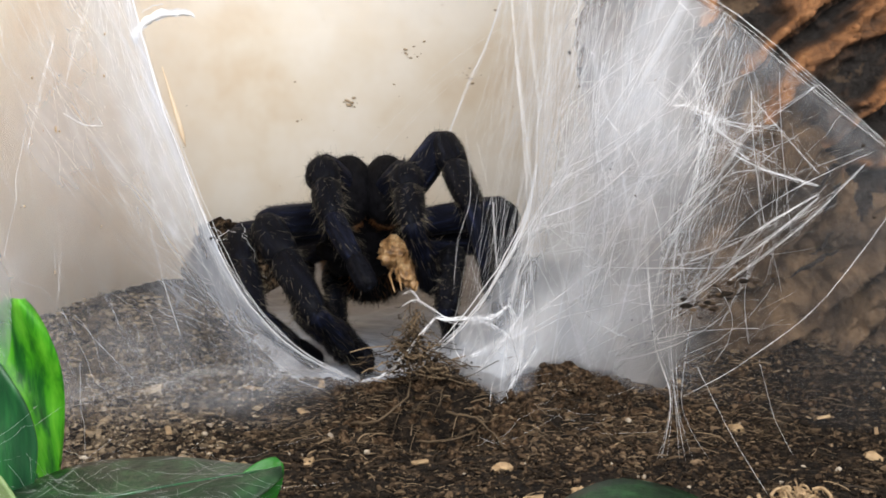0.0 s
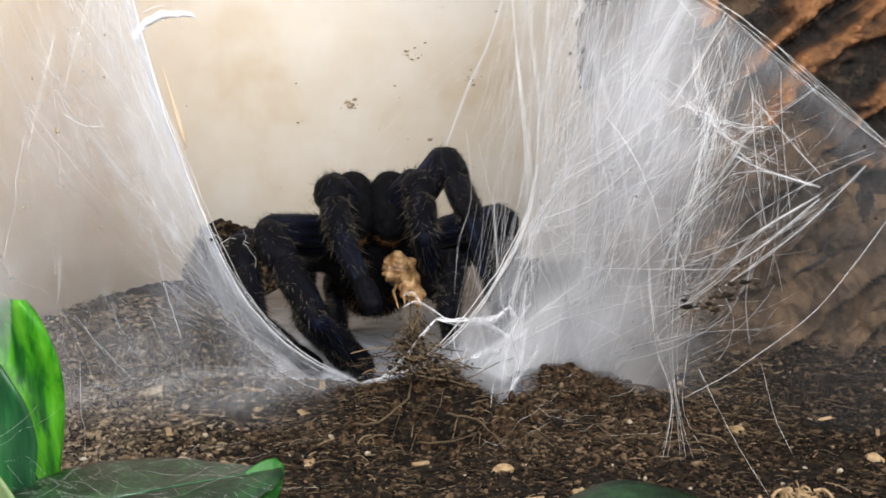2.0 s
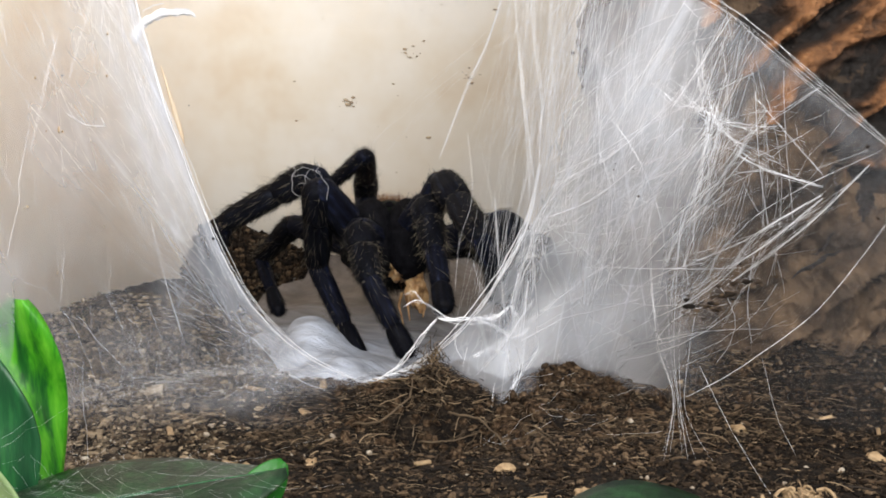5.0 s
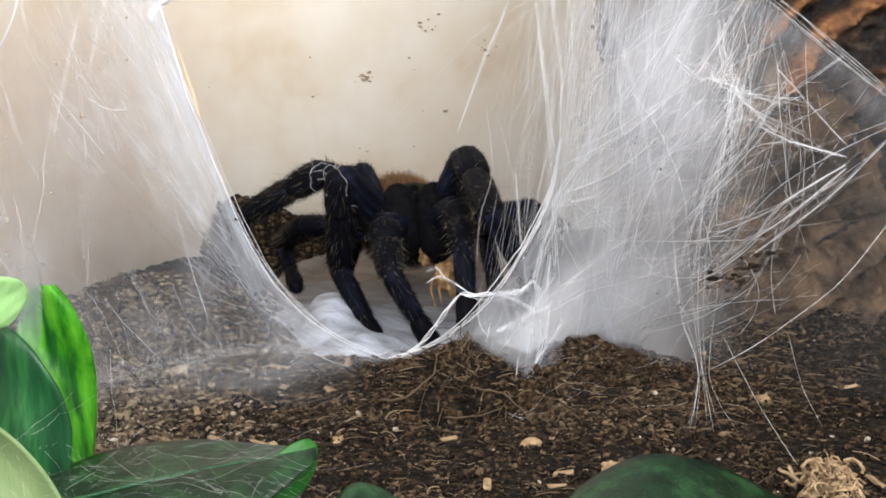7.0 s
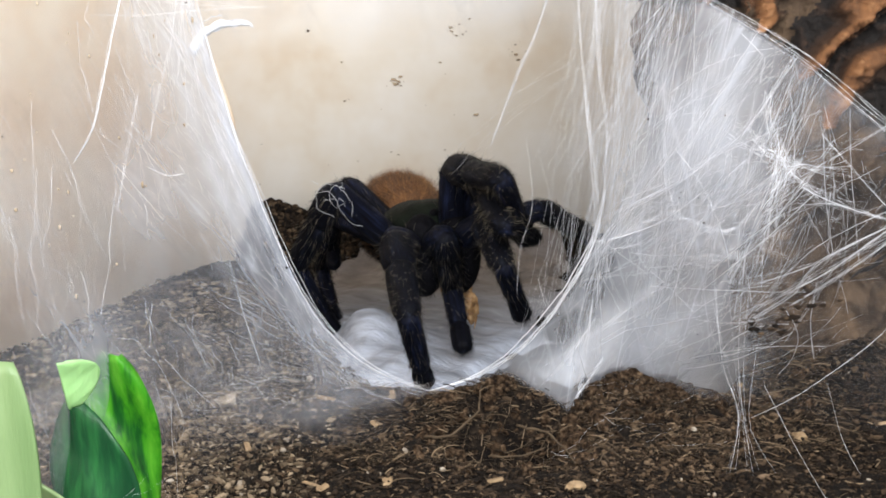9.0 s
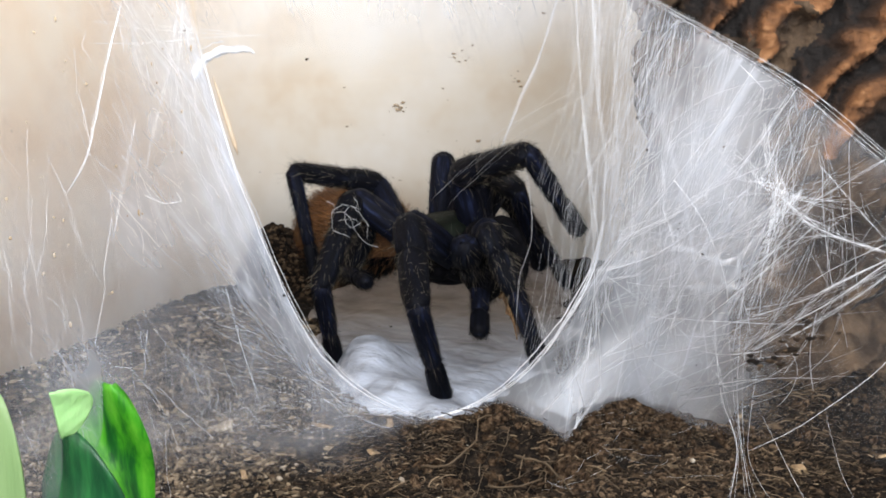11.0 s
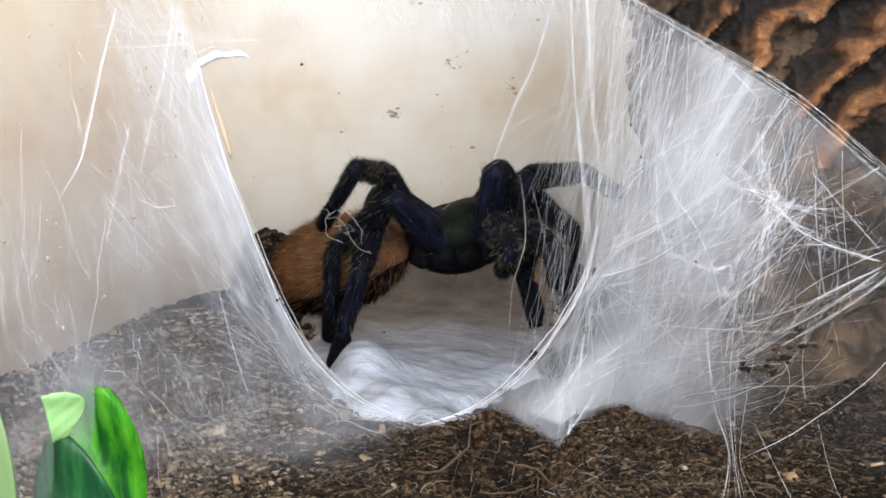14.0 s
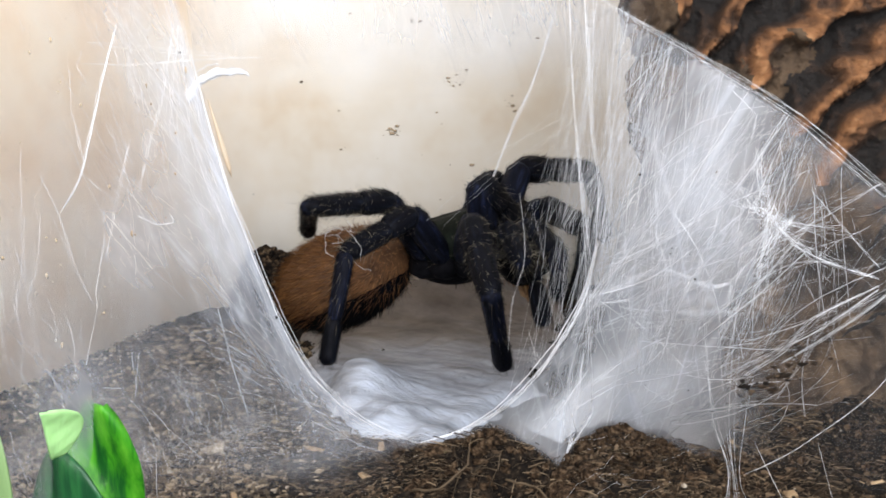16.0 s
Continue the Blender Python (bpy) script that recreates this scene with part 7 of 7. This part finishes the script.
dome("carapace", carapace_shape, 36, 20, M["carapace"], spider, "dark olive-black domed carapace", (700, 0.0013, 0.00006, M["dark_hair"], (0, -0.6, 0.1)))
dome("eye_tubercle", lambda a, b: (0.0014 * math.sin(b) * math.cos(a), 0.0100 + 0.0013 * math.sin(b) * math.sin(a), 0.0064 + 0.0013 * math.cos(b)), 12, 8, M["coal"], spider)
dome("sternum", lambda a, b: (0.0075 * math.sin(b) * math.cos(a), -0.001 + 0.011 * math.sin(b) * math.sin(a), -0.0072 + 0.0055 * math.cos(b)), 20, 10, M["coal"], spider, "", (250, 0.002, 0.00007, M["dark_hair"], (0, 0, -0.3)))


def abdomen_shape(a, b):
    x, y, z = math.sin(b) * math.cos(a), math.sin(b) * math.sin(a), math.cos(b)
    k = 1.0 - 0.10 * y
    return (0.0128 * x * k, -0.0345 + 0.0205 * y, -0.0015 + 0.0134 * z * k)


abdomen = dome("abdomen", abdomen_shape, 32, 20, M["abdomen"], spider, "rusty orange abdomen covered in long setae", (8500, 0.0038, 0.00008, M["ember_hair"], (0, -0.95, -0.05)), -0.0070)
for side in (-1, 1):
    dome("chelicera", lambda a, b, s=side: (s * 0.0046 + 0.0062 * math.sin(b) * math.cos(a), 0.0164 + 0.0068 * math.sin(b) * math.sin(a) - 0.001 * math.cos(b), -0.0030 + 0.0108 * math.cos(b)), 18, 12, M["coal"], spider, "", (420, 0.0020, 0.00007, M["dark_hair"], (0, 0.4, -0.5)))
    dome("fang_base", lambda a, b, s=side: (s * 0.0040 + 0.0028 * math.sin(b) * math.cos(a), 0.0155 + 0.0028 * math.sin(b) * math.sin(a), -0.0100 + 0.0030 * math.cos(b)), 14, 8, M["abdomen"], spider, "reddish hair fringe over the fang", (220, 0.0024, 0.00007, M["ember_hair"], (0, 0.2, -0.9)))
    soup = Soup()
    soup.tube([(side * 0.003, -0.048, -0.004), (side * 0.0036, -0.053, -0.003), (side * 0.004, -0.057, -0.001)], [0.0012, 0.0010, 0.0005], 8)
    spinneret = new("spinneret", soup.mesh("spinneret", [M["black"]]))
    spinneret.parent = abdomen

LEGS = {}
for name in LIMB:
    kind = limb_kind(name)
    for base in (coxa(name)[0],):
        p = np.array(base)
        soup = Soup()
        soup.tube([p * (0.35, 0.35, 1.3), p * (0.8, 0.8, 1.4), p * (1.15, 1.15, 1.25), p * (1.42, 1.42, 1)], [0.0038, 0.0044, 0.0043, 0.0034], 10)
        c = new("coxa", soup.mesh("coxa", [M["coal"]]))
        c.parent = spider
    top = new("pedipalp" if kind == "P" else "leg", SEGMENTS[kind]["femur"][1])
    top.parent = spider
    tagged(top, "short furry pedipalp" if kind == "P" else "")
    LEGS[name] = {"femur": top}
    for seg in ("patella", "tibia", "metatarsus", "tarsus"):
        ob = new(seg, SEGMENTS[kind][seg][1])
        ob.parent = top
        LEGS[name][seg] = ob

# the prey in the fangs
prey = new("cricket")
tagged(prey, "half-eaten tan cricket held in the tarantula's fangs", "insect")
rng = np.random.default_rng(3)


def husk(name, centre, size, seed, label=""):
    """A crumpled lump of chewed prey."""
    bm = bmesh.new()
    bmesh.ops.create_icosphere(bm, subdivisions=4, radius=1.0)
    for v in bm.verts:
        n = v.co.normalized()
        k = 1 + 0.45 * noise.noise(n * 1.7 + Vector((seed, 0, 0))) + 0.30 * noise.noise(n * 4.5 + Vector((0, seed, 0))) + 0.16 * noise.noise(n * 11)
        v.co = Vector((n.x * size[0], n.y * size[1], n.z * size[2])) * k + Vector(centre)
    return part(name, bm, M["prey"], prey, label)


husk("thorax", (0.0008, 0.0, 0.0012), (0.0040, 0.0032, 0.0036), 3.1, "crumpled tan body of the prey")
husk("cricket_abdomen", (-0.0014, 0.001, -0.0052), (0.0026, 0.0024, 0.0052), 8.7)
for k in range(3):
    soup = Soup()
    x = (-0.002, 0.001, 0.0025)[k]
    soup.tube([(x, 0.001, -0.006), (x * 1.6, 0.002, -0.0095), (x * 1.2, 0.0015, -0.0125 - 0.001 * k)], [0.0004, 0.0004, 0.00015], 6)
    ob = new("cricket_leg", soup.mesh("cricket_leg", [M["prey"]]))
    ob.parent = prey


def bone(a, b, x_hint):
    """A pose at a whose +Y runs to b, with +X near the hint."""
    y = (b - a).normalized()
    x = (x_hint - y * x_hint.dot(y)).normalized()
    z = x.cross(y)
    m = Matrix((x, y, z)).transposed().to_4x4()
    m.translation = a
    return m


def chain(c, k, w, f, lengths):
    """Joints of a limb with rigid segments, from the hip to the foot."""
    p, target = [c, k, w, f], f.copy()
    for _ in range(6):
        p[3] = target.copy()
        for i in (2, 1):
            p[i] = p[i + 1] + (p[i] - p[i + 1]).normalized() * lengths[i]
        p[0] = c
        for i in (1, 2, 3):
            p[i] = p[i - 1] + (p[i] - p[i - 1]).normalized() * lengths[i - 1]
    return p


# ---- what moves ----
def motions():
    times = [round(0.1 * k, 1) for k in range(161)]
    keys = pchip([b[0] for b in BODY], [b[1] for b in BODY], times)
    poses = [pose(*row) for row in keys]
    walk(spider, list(zip(times, poses)))
    hold = pose(-0.0045, 0.0165, -0.0115, 12, 0, 20)
    sink = [Matrix.Translation(Vector((0.003, -0.004, -0.009)) * float(np.interp(t, (2.4, 4), (1, 0)))) for t in times]
    walk(prey, [(t, k @ m @ hold) for t, k, m in zip(times, sink, poses)])
    # the tangle is torn loose by a front leg and sticks to the web; its debris drops onto the heap
    rest = (0.0600, 0.0040, 0.0450)
    torn = (0.0950, 0.0180, 0.0600)
    for thing, a, b, turn in ((tangle, rest, torn, 25), (debris, (0, 0, 0), (0.004, 0.003, -0.0125), 6)):
        rows = []
        for t in times:
            k = min(1, max(0, (t - 8.1) / 0.9))
            k = k * k * (3 - 2 * k)
            if thing is debris:
                k = float(np.interp(t, (3.0, 4.0, 6.5, 8.0, 9.0), (0.0, 0.35, 0.55, 0.65, 1.0)))
            rows.append((t, pose(*[p + (q - p) * k for p, q in zip(a, b)], 0, turn * k, 0)))
        walk(thing, rows)
    # the abdomen stays level when the head lifts
    waist = Matrix.Translation((0, -0.013, 0))
    droop = pchip((0, 7, 8, 9, 11.5, 12.5, 13.5, 14.5, 16), [(0,), (0,), (10,), (10,), (2,), (3,), (11,), (15,), (18,)], times)
    walk(abdomen, [(t, waist @ pose(0, 0, 0, d[0] - np.interp(t, (2.5, 4, 9, 10), (0.9, 0.45, 0.45, 0)) * row[3], 0, 0) @ waist.inverted()) for t, row, d in zip(times, keys, droop)])
    for name, rows in LIMB.items():
        joints = pchip([r[0] for r in rows], [r[1] for r in rows], times)
        base, out = coxa(name)
        lengths = LENGTH[limb_kind(name)]
        made = {seg: [] for seg in LEGS[name]}
        for t, m, j in zip(times, poses, joints):
            c, k, w, f = chain(m @ base, Vector(j[0:3]), Vector(j[3:6]), Vector(j[6:9]), lengths)
            hint = m.to_3x3() @ out.cross(Vector((0, 0, 1)))
            femur, shin, foot = bone(c, k, hint), bone(k, w, hint), bone(w, f, hint)
            back = femur.inverted()
            made["femur"].append((t, m.inverted() @ femur))
            for seg, bend in (("patella", shin), ("tibia", shin), ("metatarsus", foot), ("tarsus", foot)):
                along = Matrix.Translation((0, SEGMENTS[limb_kind(name)][seg][0], 0))
                made[seg].append((t, back @ bend @ along))
        for seg, ob in LEGS[name].items():
            walk(ob, made[seg])
        if name == "R2":
            # the silk clings to the second leg's knee, then stays where it was wiped off
            rest = Vector((0.0065, 0.072, 0.0610))
            rows = []
            for t, j in zip(times, joints):
                k = min(1, max(0, (t - 9.2) / 2.1))
                k = k * k * (3 - 2 * k)
                at = (Vector(j[0:3]) + Vector((0, -0.0052, -0.001))).lerp(rest, k)
                rows.append((t, pose(*at)))
            walk(loose_silk, rows)


motions()
